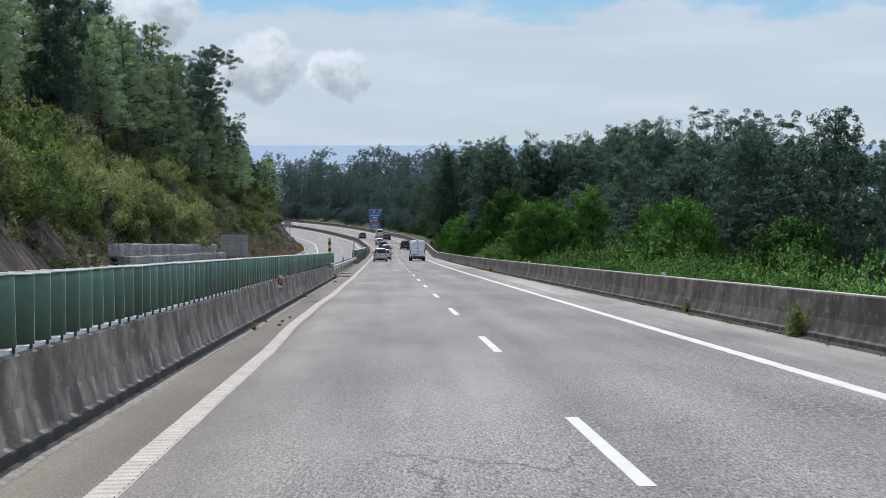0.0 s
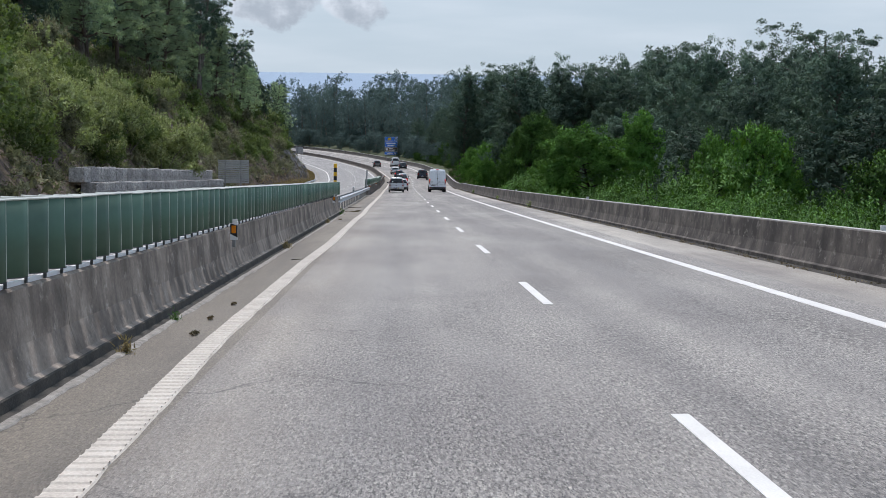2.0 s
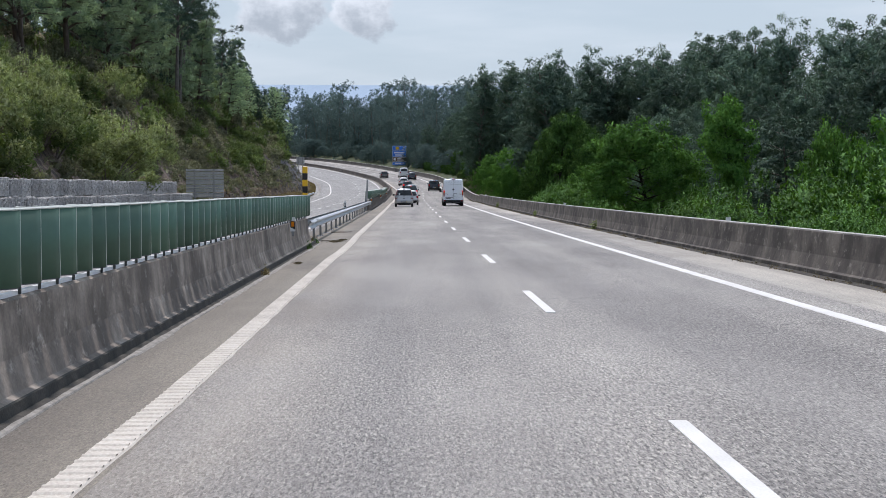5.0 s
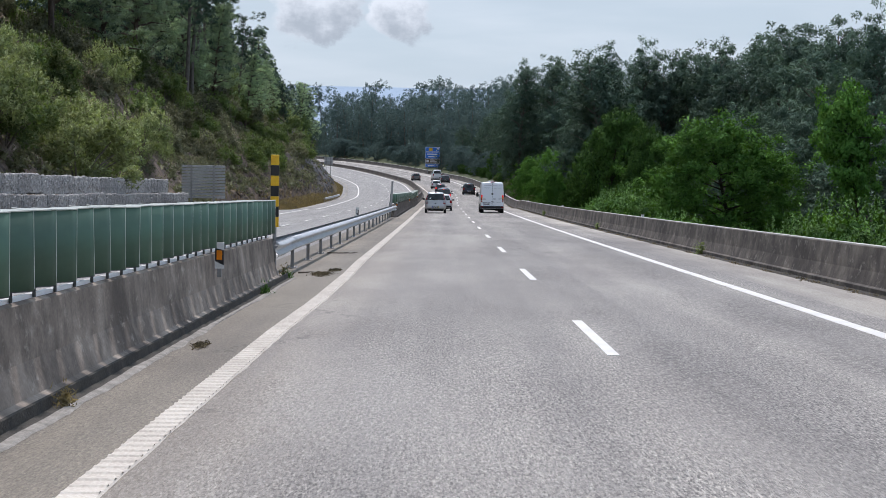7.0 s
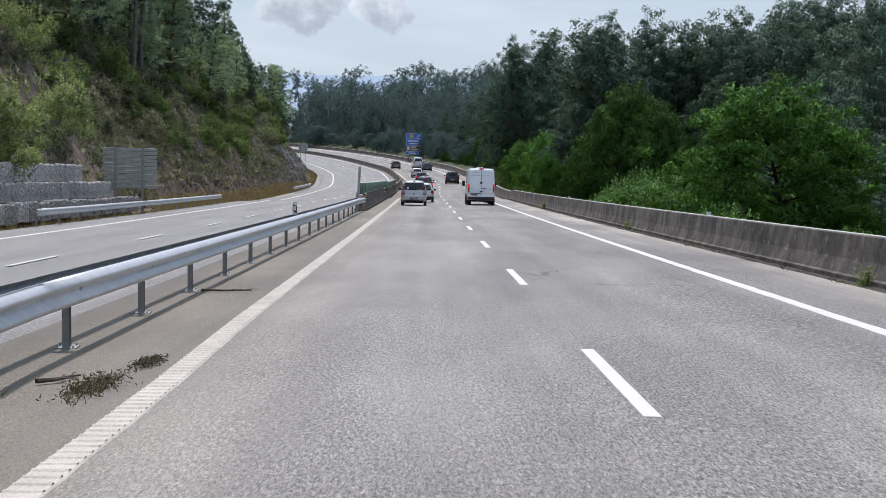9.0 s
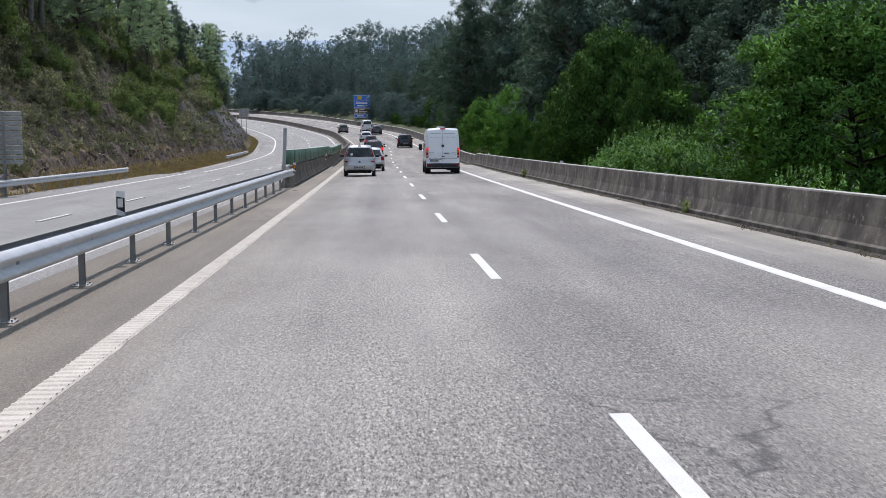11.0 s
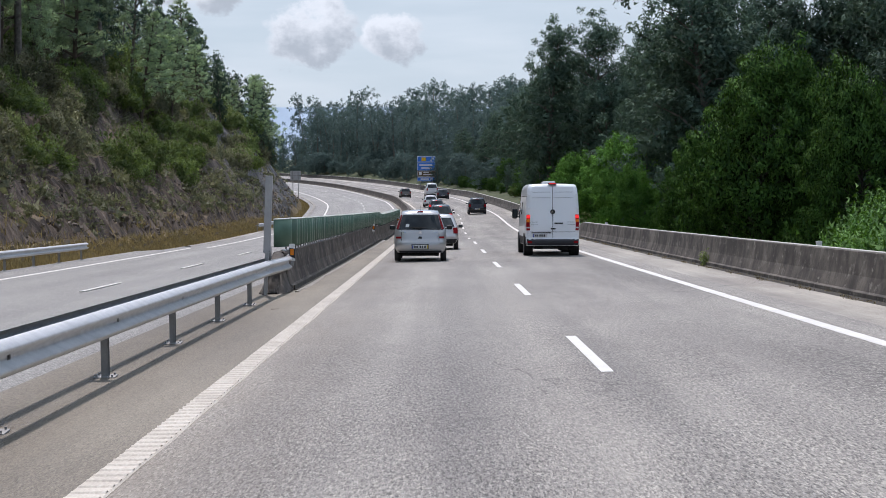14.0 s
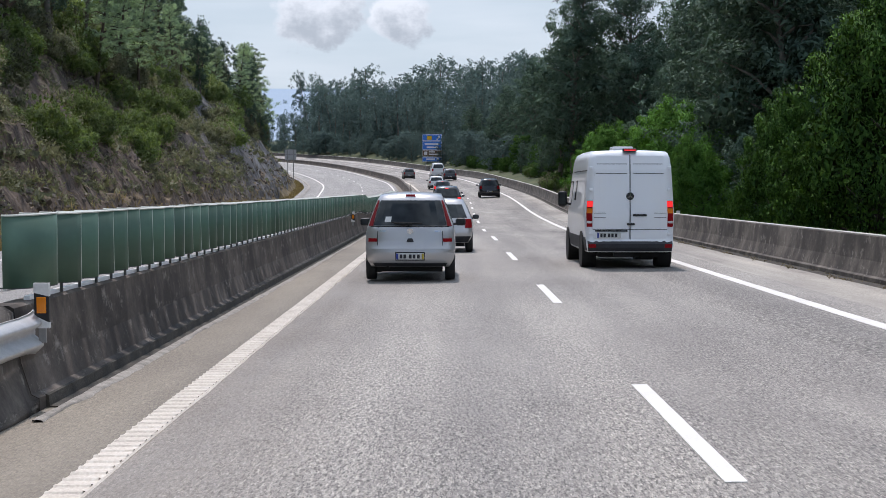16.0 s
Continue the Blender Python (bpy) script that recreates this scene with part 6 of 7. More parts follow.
            p, q, n = dense_heart(rng, c, rc * full * 1.3, flat, (hn, 16, 9)[lod], hs if lod == 0 else 1.0)
            n = 0.6 * n + 0.75 * crown
            hearts.append((p, q, n / np.linalg.norm(n, axis=1)[:, None]))
    # the leader is leafy up to its tip
    for q in (0.7, 0.78, 0.84, 0.89, 0.93, 0.97):
        c = [np.interp(q, steps, [a[m] for a in axis]) for m in range(3)]
        for w in range(3):
            a, d = clump(rng, np.array(c) + rng.normal(0, 0.35, 3), (0.95 - 0.5 * q) * (2.0 if kind in ("broad", "fresh") else 1.7 if lod == 2 else 1.0), per, 1.1)
            P.append(a), D.append(d)
    v, f, nn = gather(hearts, *leaf_cards(rng, np.concatenate(P), np.concatenate(D), length, width, droop))
    tv = np.array([tuple(p) for p in verts])
    tf = np.array([(q[0], q[1], q[2]) for q in faces] + [(q[0], q[2], q[3]) for q in faces])
    return {"v": v, "f": f, "n": nn, "tv": tv, "tf": tf, "H": float(np.quantile(v[:, 2], 0.9995)), "leaf": mat, "bark": bark, "mesh": None}


M_GREENBUSH = foliage("green_bush_leaves", (0.088, 0.122, 0.056), (0.158, 0.205, 0.095), (1.4, 1.6, 0.6), 0.25, 0.35)
M_DARKBARK = surf("dark_bark", (0.018, 0.015, 0.012), (0.05, 0.042, 0.034), 3, 20, 0.95, relief=0.5)
MODELS = {}
LABELS = {
    "eucalyptus": ("tall eucalyptus with airy grey-green crown and pale trunk", "eucalyptus_tree"),
    "young": ("slim young tree with bright green rounded crown", "young_tree"),
    "gum": ("tall sparse gum tree with bare trunk and loose tufted crown", "gum_tree"),
    "pine": ("dark pine with bare lower trunk on the hillside", "pine_tree"),
    "fresh": ("round fresh green broad-leaved tree beside the road", "broadleaf_tree"),
    "broad": ("round dense broad-leaved tree with dark green crown", "broadleaf_tree"),
}
FAR = {"v": [], "f": [], "i": [], "m": [], "n": 0}


def plant_tree(kind, u, lat, height, lod, rng, wide=1.0, group=""):
    key = kind, lod, rng.randrange(3 if kind not in ("broad", "fresh") else 2)
    if key not in MODELS:
        MODELS[key] = tree_model(kind, 10 * key[2] + 3, lod)
    md = MODELS[key]
    base = on_road(u, lat, ground_offset(u, lat) - 0.15)
    bearing = (base.x + 2.0) / max(1.0, base.y - 90.0)
    if base.y > 430 and (bearing < -0.080 if lat > 0 else bearing > -0.104):
        height *= 0.58  # shortened by bearing from the camera's path, so that the plain shows
    s = height / md["H"]
    m = Matrix.Translation(base) @ pose(0, 0, 0, rng.uniform(-2, 2), rng.uniform(-2, 2), rng.uniform(0, 360)) @ Matrix.Diagonal((s * wide, s * wide, s, 1))
    if lod == 2:
        # far trees, too many to count, go into one mesh
        r = np.array(m)
        # from 380 m on every tree takes the haze-tinted leaves
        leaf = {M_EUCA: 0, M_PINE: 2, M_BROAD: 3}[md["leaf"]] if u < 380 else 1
        up = np.tile(np.array([0.0, -0.7, 0.7]), (len(md["tv"]), 1))
        for v, f, nn, mi in ((md["v"], md["f"], md["n"] @ r[:3, :3].T, leaf), (md["tv"], md["tf"], up, 4)):
            FAR["m"].append(nn / np.linalg.norm(nn, axis=1)[:, None])
            FAR["v"].append(v @ r[:3, :3].T + r[:3, 3])
            FAR["f"].append(f + FAR["n"])
            FAR["i"].append(np.full(len(f), mi))
            FAR["n"] += len(v)
        return None
    label, name = LABELS[kind]
    if md["mesh"] is None:
        trunk = cards_mesh("trunk", md["tv"], md["tf"], md["bark"])
        trunk.polygons.foreach_set("use_smooth", np.ones(len(trunk.polygons), dtype=bool))
        md["mesh"] = (trunk, cards_mesh("crown", md["v"], md["f"], md["leaf"], normals=md["n"]))
    root = empty(name, m)
    for nm, me in zip(("trunk", "crown"), md["mesh"]):
        new(nm, me).parent = root
    return tagged(root, label, "tree", group)


rng = random.Random(11)
# woods on the outer side: a front of dark trees, taller ones behind; (u from, to, step, lat from, to, top over road from, to)
ROWS_R = (
    (128, 236, 6.0, 25, 29, 9.0, 12.5, 0),
    (120, 190, 6.5, 33, 39, 11.5, 14.5, 1),
    (190, 246, 6.0, 30, 40, 16.5, 20.0, 0),
    (118, 190, 9.0, 46, 56, 12.5, 15.5, 1),
    (190, 270, 8.0, 44, 56, 15.5, 18.5, 1),
    (246, 330, 5.0, 15.0, 18.5, 13.0, 19.0, 0),
    (236, 330, 6.0, 21, 28, 15.0, 19.0, 0),
    (330, 440, 5.0, 12, 17, 11.0, 17.0, 1),
    (330, 470, 7.0, 20, 28, 14.0, 19.0, 2),
    (440, 560, 5.5, 14, 24, 14.0, 21.0, 2),
    (455, 700, 6.0, 28, 42, 18.0, 26.0, 2),
    (540, 850, 7.0, 14, 26, 14.0, 22.0, 2),
    (520, 860, 8.0, 48, 66, 23.0, 32.0, 2),
)
for u0, u1, du, l0, l1, t0, t1, lod in ROWS_R:
    u = u0
    while u < u1:
        lat, uu = rng.uniform(l0, l1), u + rng.uniform(-0.4, 0.4) * du
        top = rng.uniform(t0, t1) - (3.5 if rng.random() < 0.25 else 0.6) - (0.7 if lat > 28 else 0.0)
        plant_tree("eucalyptus", uu, lat, top - ground_offset(uu, lat), lod, rng, rng.uniform(0.95, 1.25), "woods on the valley side")
        u += du
# single tall trees over the skyline
for u, lat, top in ((304, 9.5, 20.2), (300, 13.6, 20.6), (247, 17.5, 18.6), (255, 19.5, 19.8), (231, 51.5, 21.5), (226, 47.0, 19.0), (288, 31.0, 19.5), (185, 34, 16.0), (246, 37, 21.0), (252, 41, 21.5), (258, 36, 20.5), (240, 33, 19.5), (262, 42, 22.0), (250, 30.5, 19.5), (244, 28.5, 18.5), (268, 33, 20.0), (312, 8.9, 17.5)):
    plant_tree("eucalyptus", u, lat, top - ground_offset(u, lat), 0, rng, 1.1, "woods on the valley side")
plant_tree("young", 142.5, 16.3, 7.0 - ground_offset(142.5, 16.3), 0, rng, 0.72, "woods on the valley side")
plant_tree("gum", 152, 31.8, 14.6 - ground_offset(152, 31.8), 0, rng, 1.2, "woods on the valley side")
# round trees by the outer barrier
for u, lat, top, wide in ((166, 15.4, 6.8, 1.12), (223, 13.9, 10.2, 0.66), (214, 17.0, 8.4, 0.55), (231, 11.8, 6.2, 0.55), (240, 10.8, 4.6, 0.6), (136, 19.6, 5.5, 0.48), (126, 22.0, 5.5, 0.65), (262, 10.4, 6.6, 0.8), (248, 11.6, 6.6, 0.8), (274, 9.8, 6.0, 0.8), (286, 9.6, 5.4, 0.8), (113, 25, 4.0, 0.9)):
    plant_tree("broad" if u in (223, 214, 231, 113) else "fresh", u, lat, top - ground_offset(u, lat), 0 if 205 < u < 290 or 160 < u < 176 else 1, rng, wide, "round trees by the outer barrier")
# low trees that close the woods down to the ground
u = 240.0
while u < 850:
    lat = rng.uniform(11.0, 13.5) if u < 330 else rng.uniform(9.8, 12.5) if u < 430 else rng.uniform(8.2, 14)
    top = rng.uniform(3.0, 6.5)
    plant_tree("broad" if rng.random() < 0.35 and u > 300 else "eucalyptus", u, lat, top - ground_offset(u, lat) + 1.0, 1 if u < 380 else 2, rng, 1.15 if u < 430 else 1.4, "low trees at the wood's edge")
    u += 4.0 if u < 400 else 3.0
u = 318.0
while u < 440:
    lat = rng.uniform(8.9, 10.0)
    plant_tree("broad" if rng.random() < 0.5 else "eucalyptus", u, lat, rng.uniform(1.8, 3.2) - ground_offset(u, lat), 1, rng, 1.2, "low trees at the wood's edge")
    u += 3.2
u = 122.0
while u < 240:
    lat = rng.uniform(22, 27)
    plant_tree("eucalyptus", u, lat, rng.uniform(3.5, 7.0) - ground_offset(u, lat), 1, rng, 1.5, "low trees at the wood's edge")
    u += 4.5
# hillside: pines and eucalypts from half way up
ROWS_L = ((100, 180, 6.0, -35, -30.5, 12.5, 16.5, 0), (180, 262, 5.5, -35, -30.5, 15.0, 20.0, 0), (262, 290, 5.5, -35, -30.5, 12.0, 18.0, 0), (290, 350, 5.5, -34, -29.5, 8.0, 12.0, 1), (350, 470, 5.0, -34, -29.5, 6.0, 8.5, 1), (112, 180, 5.5, -44, -37, 11.0, 16.0, 1), (180, 290, 7.0, -44, -37, 13.0, 17.0, 1), (290, 480, 6.0, -42, -36, 9.0, 13.0, 2), (130, 230, 6.0, -55, -46, 11.0, 15.0, 2), (230, 500, 10.0, -55, -46, 11.0, 15.0, 2), (150, 520, 9.0, -70, -57, 12.0, 16.0, 2), (470, 600, 6.0, -34, -25, 5.0, 8.0, 2))
for u0, u1, du, l0, l1, h0, h1, lod in ROWS_L:
    u = u0
    while u < u1:
        kind = "pine" if rng.random() < 0.68 else "eucalyptus"
        plant_tree(kind, u + rng.uniform(-0.4, 0.4) * du, rng.uniform(l0, l1), rng.uniform(h0, h1), lod, rng, rng.uniform(0.85, 1.1), "trees on the hillside")
        u += du
for u, lat, h in ((464, -25.5, 14.0), (455, -26.5, 12.0), (440, -25.5, 10.0), (271, -31.5, 22.5), (262, -32, 24.5), (281, -31, 18.5), (254, -31, 23.0), (290, -30.5, 15.0), (246, -30.5, 21.0), (233, -31.5, 21.0), (300, -30.5, 14.0)):
    plant_tree("gum", u, lat, h, 0, rng, 1.0, "trees on the hillside")
# the last group, where the hill ends at the bend
for kind, u, lat, h in (("pine", 398, -25.0, 14.5), ("eucalyptus", 406, -25.6, 14.0), ("pine", 391, -25.8, 12.5), ("eucalyptus", 385, -26.2, 11.0), ("pine", 413, -24.6, 12.0), ("pine", 377, -26.6, 10.5), ("eucalyptus", 370, -27.5, 9.0), ("pine", 360, -28.5, 9.0), ("eucalyptus", 402, -24.2, 9.0), ("pine", 350, -28.4, 8.5), ("eucalyptus", 341, -28.0, 8.0)):
    plant_tree(kind, u, lat, h, 1, rng, 1.0, "trees on the hillside")


ob = new("distant_woods", cards_mesh("distant_woods", np.concatenate(FAR["v"]), np.concatenate(FAR["f"]), M_EUCA, M_EUCA_HAZED, M_PINE, M_BROAD, M_BARK, index=np.concatenate(FAR["i"]), normals=np.concatenate(FAR["m"])))
tagged(ob, "dense far eucalyptus woods, farthest leaves tinted with haze", "woods", kind="stuff")


def bush_model(seed, n, height, spread, material, length, width, upright):
    """A bush: clumps round a few stems, with sprigs that stand up at the top."""
    g = np.random.default_rng(seed)
    P, D, verts, faces, hearts = [], [], [], [], []
    for i in range(30):
        a, r = g.uniform(0, 6.28), spread * math.sqrt(g.uniform(0, 1.15))
        c = np.array([math.cos(a) * r, math.sin(a) * r, height * g.uniform(0.1, 0.86) * (1 - 0.35 * (r / spread) ** 2)])
        if i % 3 == 0:
            limb(verts, faces, [(0, 0, -0.2), tuple(c * np.array([0.5, 0.5, 0.6])), tuple(c)], 0.035, 0.012, 4)
        rc = spread * g.uniform(0.16, 0.36)
        p, d = clump(g, c, rc, n // 30, 1.1)
        way = np.array([c[0], c[1], c[2] * 0.7 + 0.2])
        d = 0.65 * d + 0.6 * way / np.linalg.norm(way)
        hearts.append(dense_heart(g, c, rc * 0.8, 1.0, 22))
        P.append(p), D.append(d / np.linalg.norm(d, axis=1)[:, None])
    # upright sprigs over the top, each a spire of small leaves
    for i in range(46):
        a, r = g.uniform(0, 6.28), spread * math.sqrt(g.uniform(0, 1.1))
        k = max(6, n // 300)
        tall = 0.16 * height * g.uniform(0.5, 1.3) * upright
        top = height * (0.98 - 0.35 * (r / spread) ** 2)
        t = g.uniform(0, 1, k)
        p = np.stack([math.cos(a) * r + g.normal(0, 0.03 * spread, k) * (1 - t), math.sin(a) * r + g.normal(0, 0.03 * spread, k) * (1 - t), top + tall * t], 1)
        d = g.normal(0, 0.4, (k, 3)) + np.array([0, 0, 1.2])
        P.append(p), D.append(d / np.linalg.norm(d, axis=1)[:, None])
    v, f, nn = gather(hearts, *leaf_cards(g, np.concatenate(P), np.concatenate(D), length, width))
    crown = cards_mesh("leaves", v, f, material, normals=nn)
    stem = bpy.data.meshes.new("woody_base")
    stem.from_pydata([tuple(q) for q in verts], [], faces)
    stem.materials.append(M_BARK)
    return stem, crown


SHRUBS = [bush_model(s, 6800, 3.0, 1.9, M_SHRUB, 0.12, 0.05, 1.0) for s in (1, 2, 3)]
HEATHS = [bush_model(s, 4200, 1.7, 1.2, M_HEATH, 0.12, 0.042, 1.0) for s in (4, 5, 6)]
OLIVES = [bush_model(s, 5800, 2.6, 1.6, M_OLIVE, 0.12, 0.045, 1.0) for s in (12, 13)]
GREENS = [bush_model(s, 5600, 2.4, 1.5, M_GREENBUSH, 0.12, 0.06, 0.6) for s in (7, 8)]


def plant_bush(models, name, label, u, lat, s, rng, group):
    stem, crown = models[rng.randrange(len(models))]
    base = on_road(u, lat, ground_offset(u, lat) - 0.1)
    root = empty(name, Matrix.Translation(base) @ pose(0, 0, 0, 0, 0, rng.uniform(0, 360)) @ Matrix.Scale(s, 4))
    for nm, me in (("woody_base", stem), ("leaves", crown)):
        new(nm, me).parent = root
    return tagged(root, label, "shrub", group)


def valley_shrub(u, lat, top):
    plant_bush(SHRUBS, "shrub", "leafy light green shrub behind the concrete barrier", u, lat, (top - ground_offset(u, lat)) / 3.2, rng, "shrubs behind the outer barrier")


# mounds of shrub that stand over the barrier, then lower ones along its back
for u, lat, top in ((122, 14.8, 2.9), (125, 18.6, 3.3), (118, 17.2, 2.8), (112, 12.6, 1.5), (107, 15.5, 0.9), (101, 18.0, 0.7), (129, 12.4, 1.9), (95, 13.2, 0.9), (88, 16.4, 0.9), (80, 12.6, 1.4), (135, 14.0, 1.8), (72, 14.5, 1.5), (157, 10.6, 1.1), (185, 9.4, 1.5), (187, 10.6, 2.2), (190, 12.2, 2.6), (193, 13.6, 2.6), (183, 11.4, 2.4), (180, 12.6, 2.2)):
    valley_shrub(u, lat, top)
for u, lat, top in ((53, 10.0, 1.6), (57, 10.6, 1.7), (60, 9.4, 1.4), (64, 10.2, 1.5), (68, 9.2, 1.2), (50, 11.5, 1.6)):
    valley_shrub(u, lat, top)
for i in range(30):
    u = 58 + i * 2.7 + rng.uniform(-1, 1)
    lat = rng.uniform(8.6, 11.5) if i % 2 else rng.uniform(12, 21)
    if 138 < u < 180 and lat > 12:
        continue
    valley_shrub(u, lat, rng.choice((0.5, 0.7, 0.9, 1.2)) - 0.04 * (lat - 9))
for i in range(170):
    u = 92 + i * 2.25 + rng.uniform(-1.5, 1.5)
    a = rng.uniform(2.5, 11) if u < 200 else rng.uniform(5.0, 12)
    if u > 470:
        break
    pick = rng.random()
    if pick < 0.45:
        plant_bush(HEATHS, "heath_bush", "grey-green heath bush on the steep slope", u, HILL_FOOT - a, rng.uniform(0.9, 1.8), rng, "bushes on the slope")
    elif pick < (0.75 if u < 200 else 0.52):
        plant_bush(OLIVES, "olive_bush", "tall pale olive-green bush on the steep slope", u, HILL_FOOT - a, rng.uniform(0.7, 1.45), rng, "bushes on the slope")
    else:
        plant_bush(GREENS, "green_bush", "fresh green bush on the steep slope", u, HILL_FOOT - a, rng.uniform(0.8, 1.6), rng, "bushes on the slope")
for u, a, sc in ((104, 4.0, 2.0), (108, 6.5, 2.2), (112, 3.2, 1.5), (99, 3.0, 1.6), (96, 6.0, 1.9), (124, 8.0, 1.6), (147, 8.5, 1.7), (172, 7.5, 1.5)):
    plant_bush(GREENS, "green_bush", "fresh green bush on the steep slope", u, HILL_FOOT - a, sc, rng, "bushes on the slope")
for u, a, sc in ((116, 4.5, 1.5), (121, 3.6, 1.7), (127, 4.5, 1.5), (134, 4.0, 1.6), (140, 5.0, 1.4), (150, 4.2, 1.5), (158, 5.0, 1.5), (92, 3.5, 1.4), (131, 7.0, 1.6), (163, 3.0, 1.9), (168, 3.6, 1.8), (175, 4.0, 1.6)):
    plant_bush(OLIVES, "olive_bush", "tall pale olive-green bush on the steep slope", u, HILL_FOOT - a, sc, rng, "bushes on the slope")
for i in range(16):
    u = 258 + i * 5.2
    plant_bush(GREENS if i % 3 == 0 else HEATHS, "bank_bush", "low bush on the bank beside the road", u, rng.uniform(7.6, 10.5), rng.uniform(0.4, 0.9), rng, "bushes on the bank")


for i in range(90):
    u, a = rng.uniform(196, 335), rng.uniform(9.5, 19.0)
    kind = rng.choice((HEATHS, HEATHS, GREENS))
    plant_bush(kind, "heath_bush" if kind is HEATHS else "green_bush", "dense dark bush under the trees of the slope", u, HILL_FOOT - a, rng.uniform(1.2, 2.0), rng, "bushes under the trees")
M_RUBBLE = surf("broken_slate", (0.05, 0.042, 0.036), (0.24, 0.20, 0.165), 0.7, 9, 0.95, relief=0.3)


def undergrowth():
    """Low growth that clothes the slope between the bushes, thin where rock shows."""
    g = np.random.default_rng(21)
    P, D, hearts = [], [], []
    for i in range(7000):
        u = g.uniform(90, 500)
        a = g.uniform(0.6, 17.0) if u < 200 else g.uniform(1.0, 17.0)
        if u > 200:
            a += setback(u) * 0.8
            keep = min(1.0, max(0.30, (a - 0.2) / 3.2))
            if 330 < u < 425:
                keep *= 0.25 if a < 9 else 1.0
            if g.random() > keep:
                continue
        if 116 < u < 188 and a < 1.6:
            continue
        c = on_road(u, HILL_FOOT - a, ground_offset(u, HILL_FOOT - a) + 0.15)
        rc = g.uniform(0.4, 1.05)
        p, d = clump(g, tuple(c), rc, 60 if u < 330 else 30, 0.8)
        hearts.append(dense_heart(g, tuple(c), rc * 0.8, 0.7, 12))
        P.append(p), D.append(d)
    v, f, nn = gather(hearts, *leaf_cards(g, np.concatenate(P), np.concatenate(D), 0.2, 0.06, -0.3))
    ob = new("undergrowth", cards_mesh("undergrowth", v, f, M_HEATH, normals=nn))
    tagged(ob, "low grey-green scrub covering the steep hillside", "scrub", kind="stuff")
    # loose angular stones on the cut face
    V, F = [], []
    cube = np.array([(x, y, z) for x in (-1, 1) for y in (-1, 1) for z in (-1, 1)], dtype=float)
    quads = ((0, 1, 3, 2), (4, 6, 7, 5), (0, 4, 5, 1), (2, 3, 7, 6), (0, 2, 6, 4), (1, 5, 7, 3))
    for i in range(4200):
        u, a = g.uniform(192, 430), abs(g.normal(0, 3.4)) - 0.6
        lat = HILL_FOOT - a
        c = on_road(u, lat, ground_offset(u, lat) + 0.02)
        size = g.uniform(0.05, 0.15) * (1.5 if g.random() < 0.04 else 1.0)
        q, _ = np.linalg.qr(g.normal(size=(3, 3)))
        pts = (cube * g.uniform(0.5, 1.1, (8, 3)) * np.array([1.5, 1.0, 0.55])) @ q * size + np.array(c)
        F += [tuple(k + len(V) for k in f) for f in quads]
        V += [tuple(p) for p in pts]
    ob = mesh_object("loose_stones", V, F, M_RUBBLE)
    tagged(ob, "loose brown and grey broken slate on the cut face", "stones", kind="stuff")
    P, D = [], []
    for i in range(44000):
        u, lat = g.uniform(118, 440) if i % 2 else g.uniform(196, 330), -17.95 - abs(g.normal(0, 1.15))
        lat -= setback(u) * g.uniform(0, 1)
        P.append(on_road(u, lat, ground_offset(u, lat) + 0.1)), D.append((0, 0, 2.2))
    v, f, nn = leaf_cards(g, np.array(P), np.array(D, dtype=float), 0.5, 0.05)
    ob = new("dry_grass", cards_mesh("dry_grass", v, f, M_DRY))
    tagged(ob, "tufts of dry yellow grass along the verge", "grass", kind="stuff")
    P, D = [], []
    for i in range(1300):
        u, lat = g.uniform(56, 200), g.uniform(7.4, 22)
        if 138 < u < 155 or 164 < u < 184 or (136 < u and lat > 10.5):
            continue
        c = on_road(u, lat, ground_offset(u, lat) + 0.1)
        p, d = clump(g, tuple(c), g.uniform(0.4, 1.1), 130, 0.9)
        P.append(p), D.append(d)
    v, f, nn = leaf_cards(g, np.concatenate(P), np.concatenate(D), 0.13, 0.05, -0.8)
    ob = new("weeds", cards_mesh("weeds", v, f, M_SHRUB, normals=nn))
    tagged(ob, "lush low weeds on the valley slope", "weeds", kind="stuff")


undergrowth()


# ---- small things on the shoulders ----
M_TWIG = surf("dead_wood", (0.05, 0.04, 0.03), (0.12, 0.095, 0.07), 8, 40, 0.9, relief=0.3)


def fallen_branch(u, lat, length, turn, seed):
    g = random.Random(seed)
    verts, faces = [], []
    pts = [Vector((length * s, 0.05 * math.sin(s * 7 + seed) * length, 0.03)) for s in np.linspace(0, 1, 7)]
    k = min(1.0, length / 0.5)
    limb(verts, faces, pts, 0.022 * k, 0.008 * k, 6)
    for i in (2, 3, 5):
        side = 1 if i % 2 else -1
        limb(verts, faces, [pts[i], pts[i] + Vector((0.16, 0.13 * side, 0.02)) * length, pts[i] + Vector((0.32, 0.22 * side, 0.01)) * length], 0.010 * k, 0.004 * k, 5)
    me = bpy.data.meshes.new("fallen_branch")
    me.from_pydata([tuple(v) for v in verts], [], faces)
    me.materials.append(M_TWIG)
    ob = new("fallen_branch", me)
    ob.matrix_world = road_lie(u, lat, 0.004, turn)
    tagged(ob, "thin dead branch lying on the dusty shoulder", "branch", "fallen branches")


fallen_branch(117.3, -4.92, 0.75, 12, 1)
fallen_branch(106.9, -4.72, 0.5, 60, 2)
fallen_branch(171.9, -4.55, 0.13, 20, 3)
fallen_branch(60.5, -4.2, 0.3, 40, 4)


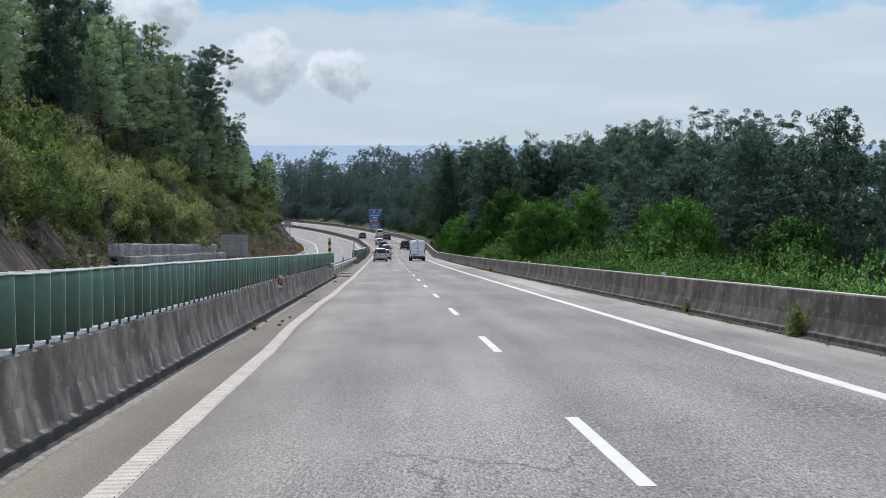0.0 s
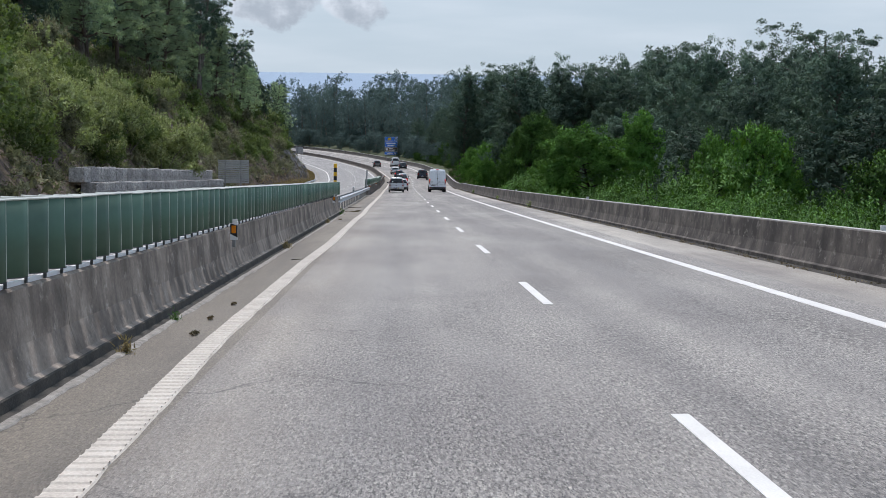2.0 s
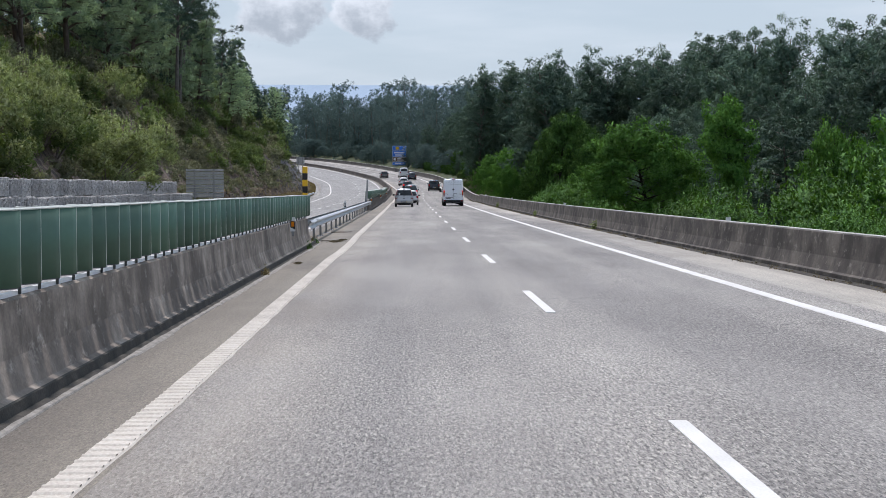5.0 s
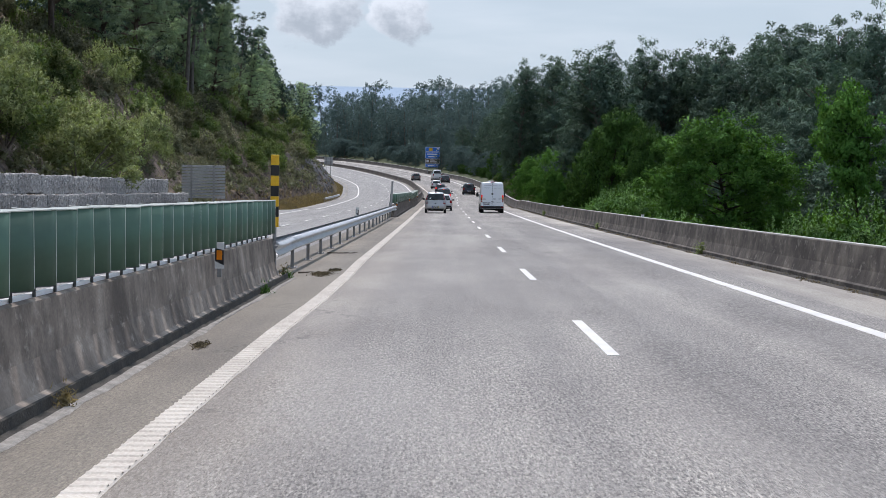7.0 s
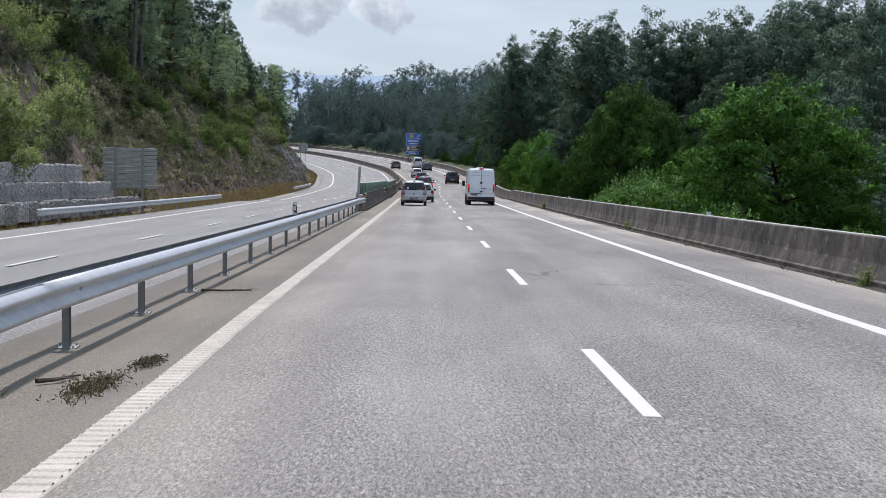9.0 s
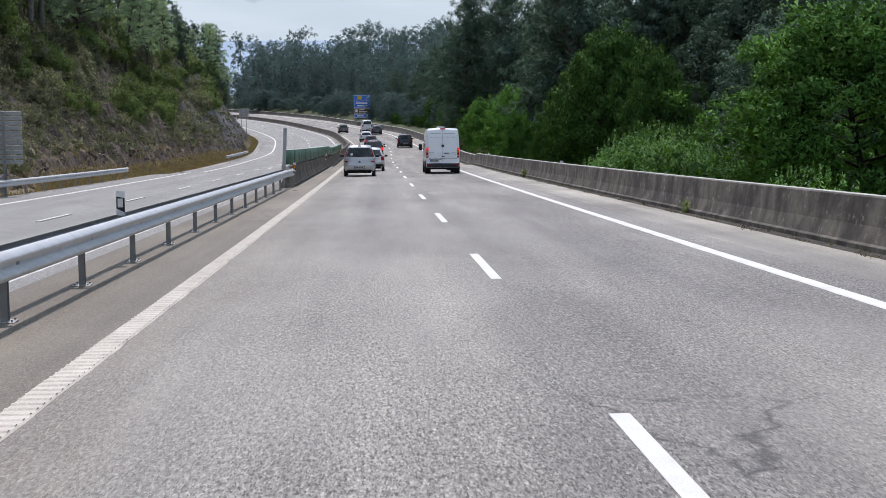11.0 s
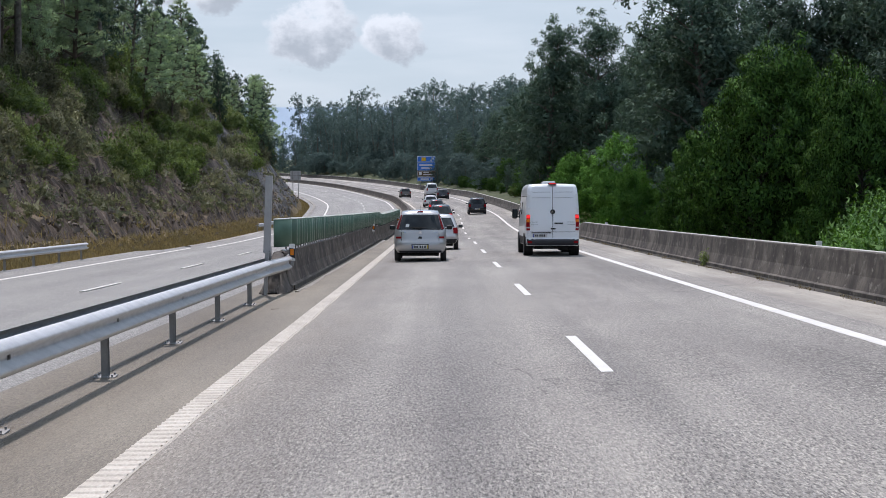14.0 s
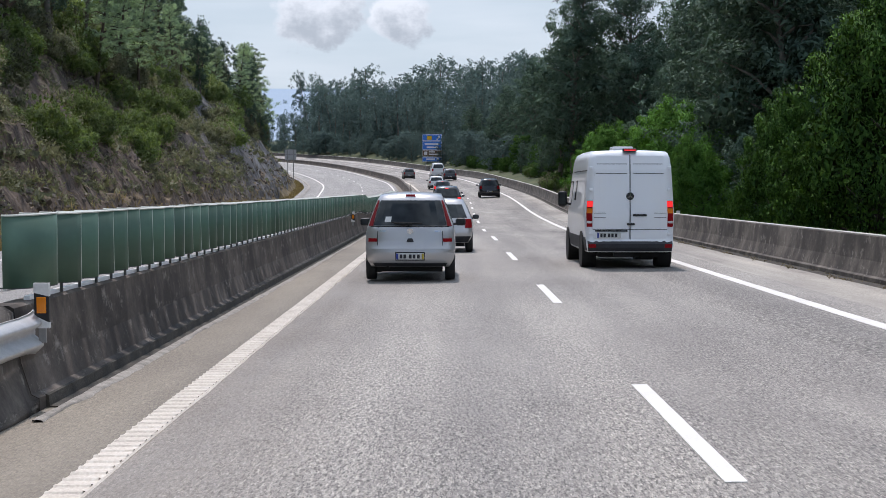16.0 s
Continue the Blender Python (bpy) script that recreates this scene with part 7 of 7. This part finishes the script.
def litter(name, label, spots, material, per, spread, length, width, lift, seed):
    g = np.random.default_rng(seed)
    P, D = [], []
    for u, lat, k in spots:
        n = int(per * k)
        for i in range(n):
            du, dl = g.normal(0, spread[0] * k), g.normal(0, spread[1] * k)
            P.append(on_road(u + du, lat + dl, 0.02 + abs(g.normal(0, lift))))
            D.append((g.normal(0, 0.5), g.normal(0, 0.5), lift * 6))
    v, f, nn = leaf_cards(g, np.array(P), np.array(D), length, width)
    ob = new(name, cards_mesh(name, v, f, material))
    tagged(ob, label, "litter", kind="stuff")


M_LITTER = foliage("dead_leaf_litter", (0.10, 0.078, 0.05), (0.26, 0.21, 0.14), (1.0, 1.0, 0.8), 0.2, 0.1)
litter("dry_plant_litter", "patch of dry brown plant litter on the shoulder", ((106.8, -4.25, 1.0), (108.4, -4.1, 0.6), (92.0, -4.4, 0.4), (45.6, -4.2, 0.2), (47.4, -4.25, 0.16), (49.5, -4.2, 0.12)), M_LITTER, 1000, (0.36, 0.09), 0.045, 0.014, 0.006, 31)
spots = [(u, 5.68 + 0.16 * math.sin(u * 1.7), 0.5) for u in np.arange(28, 250, 0.8)]
litter("gutter_litter", "dead leaves and grit along the foot of the barrier", spots, M_LITTER, 60, (0.5, 0.10), 0.05, 0.018, 0.008, 32)


def tuft(u, lat, s, seed, material, label):
    g = np.random.default_rng(seed)
    n = int(160 * max(1.0, s) ** 1.6)
    a = g.uniform(0, 6.28, n)
    r = np.abs(g.normal(0, 0.12 if s <= 1 else 0.07, n))
    P = np.stack([np.cos(a) * r, np.sin(a) * r, np.abs(g.normal(0.10, 0.14, n))], 1)
    D = np.stack([np.cos(a) * 0.8, np.sin(a) * 0.8, np.full(n, 1.4)], 1)
    v, f, nn = leaf_cards(g, P, D, 0.15 / s**0.8 if s > 1 else 0.15, 0.03)
    root = empty("weed_tuft", road_pose(u, lat, 0.01) @ Matrix.Scale(s, 4))
    new("leaves", cards_mesh("leaves", v, f, material)).parent = root
    tagged(root, label, "weed", "weeds in the joints")


for i, (u, lat, s) in enumerate(((43.8, -4.62, 0.42), (47.2, -4.64, 0.3), (87.2, -4.70, 0.45), (100.6, -4.70, 0.5), (105.9, -4.95, 0.6), (105.4, -4.8, 0.45), (66.0, -4.7, 0.6))):
    tuft(u, lat, s, 50 + i, M_SHRUB if i % 2 else M_DRY, "small weed tuft growing in the gutter joint")
for i, (u, lat, s) in enumerate(((38.6, 5.70, 1.5), (39.1, 5.74, 0.7), (49.0, 5.75, 0.9), (189.0, 5.75, 1.1), (120.0, 5.75, 0.9), (150.0, 5.75, 0.8))):
    tuft(u, lat, s, 70 + i, M_OLIVE, "weed growing at the foot of the outer barrier")
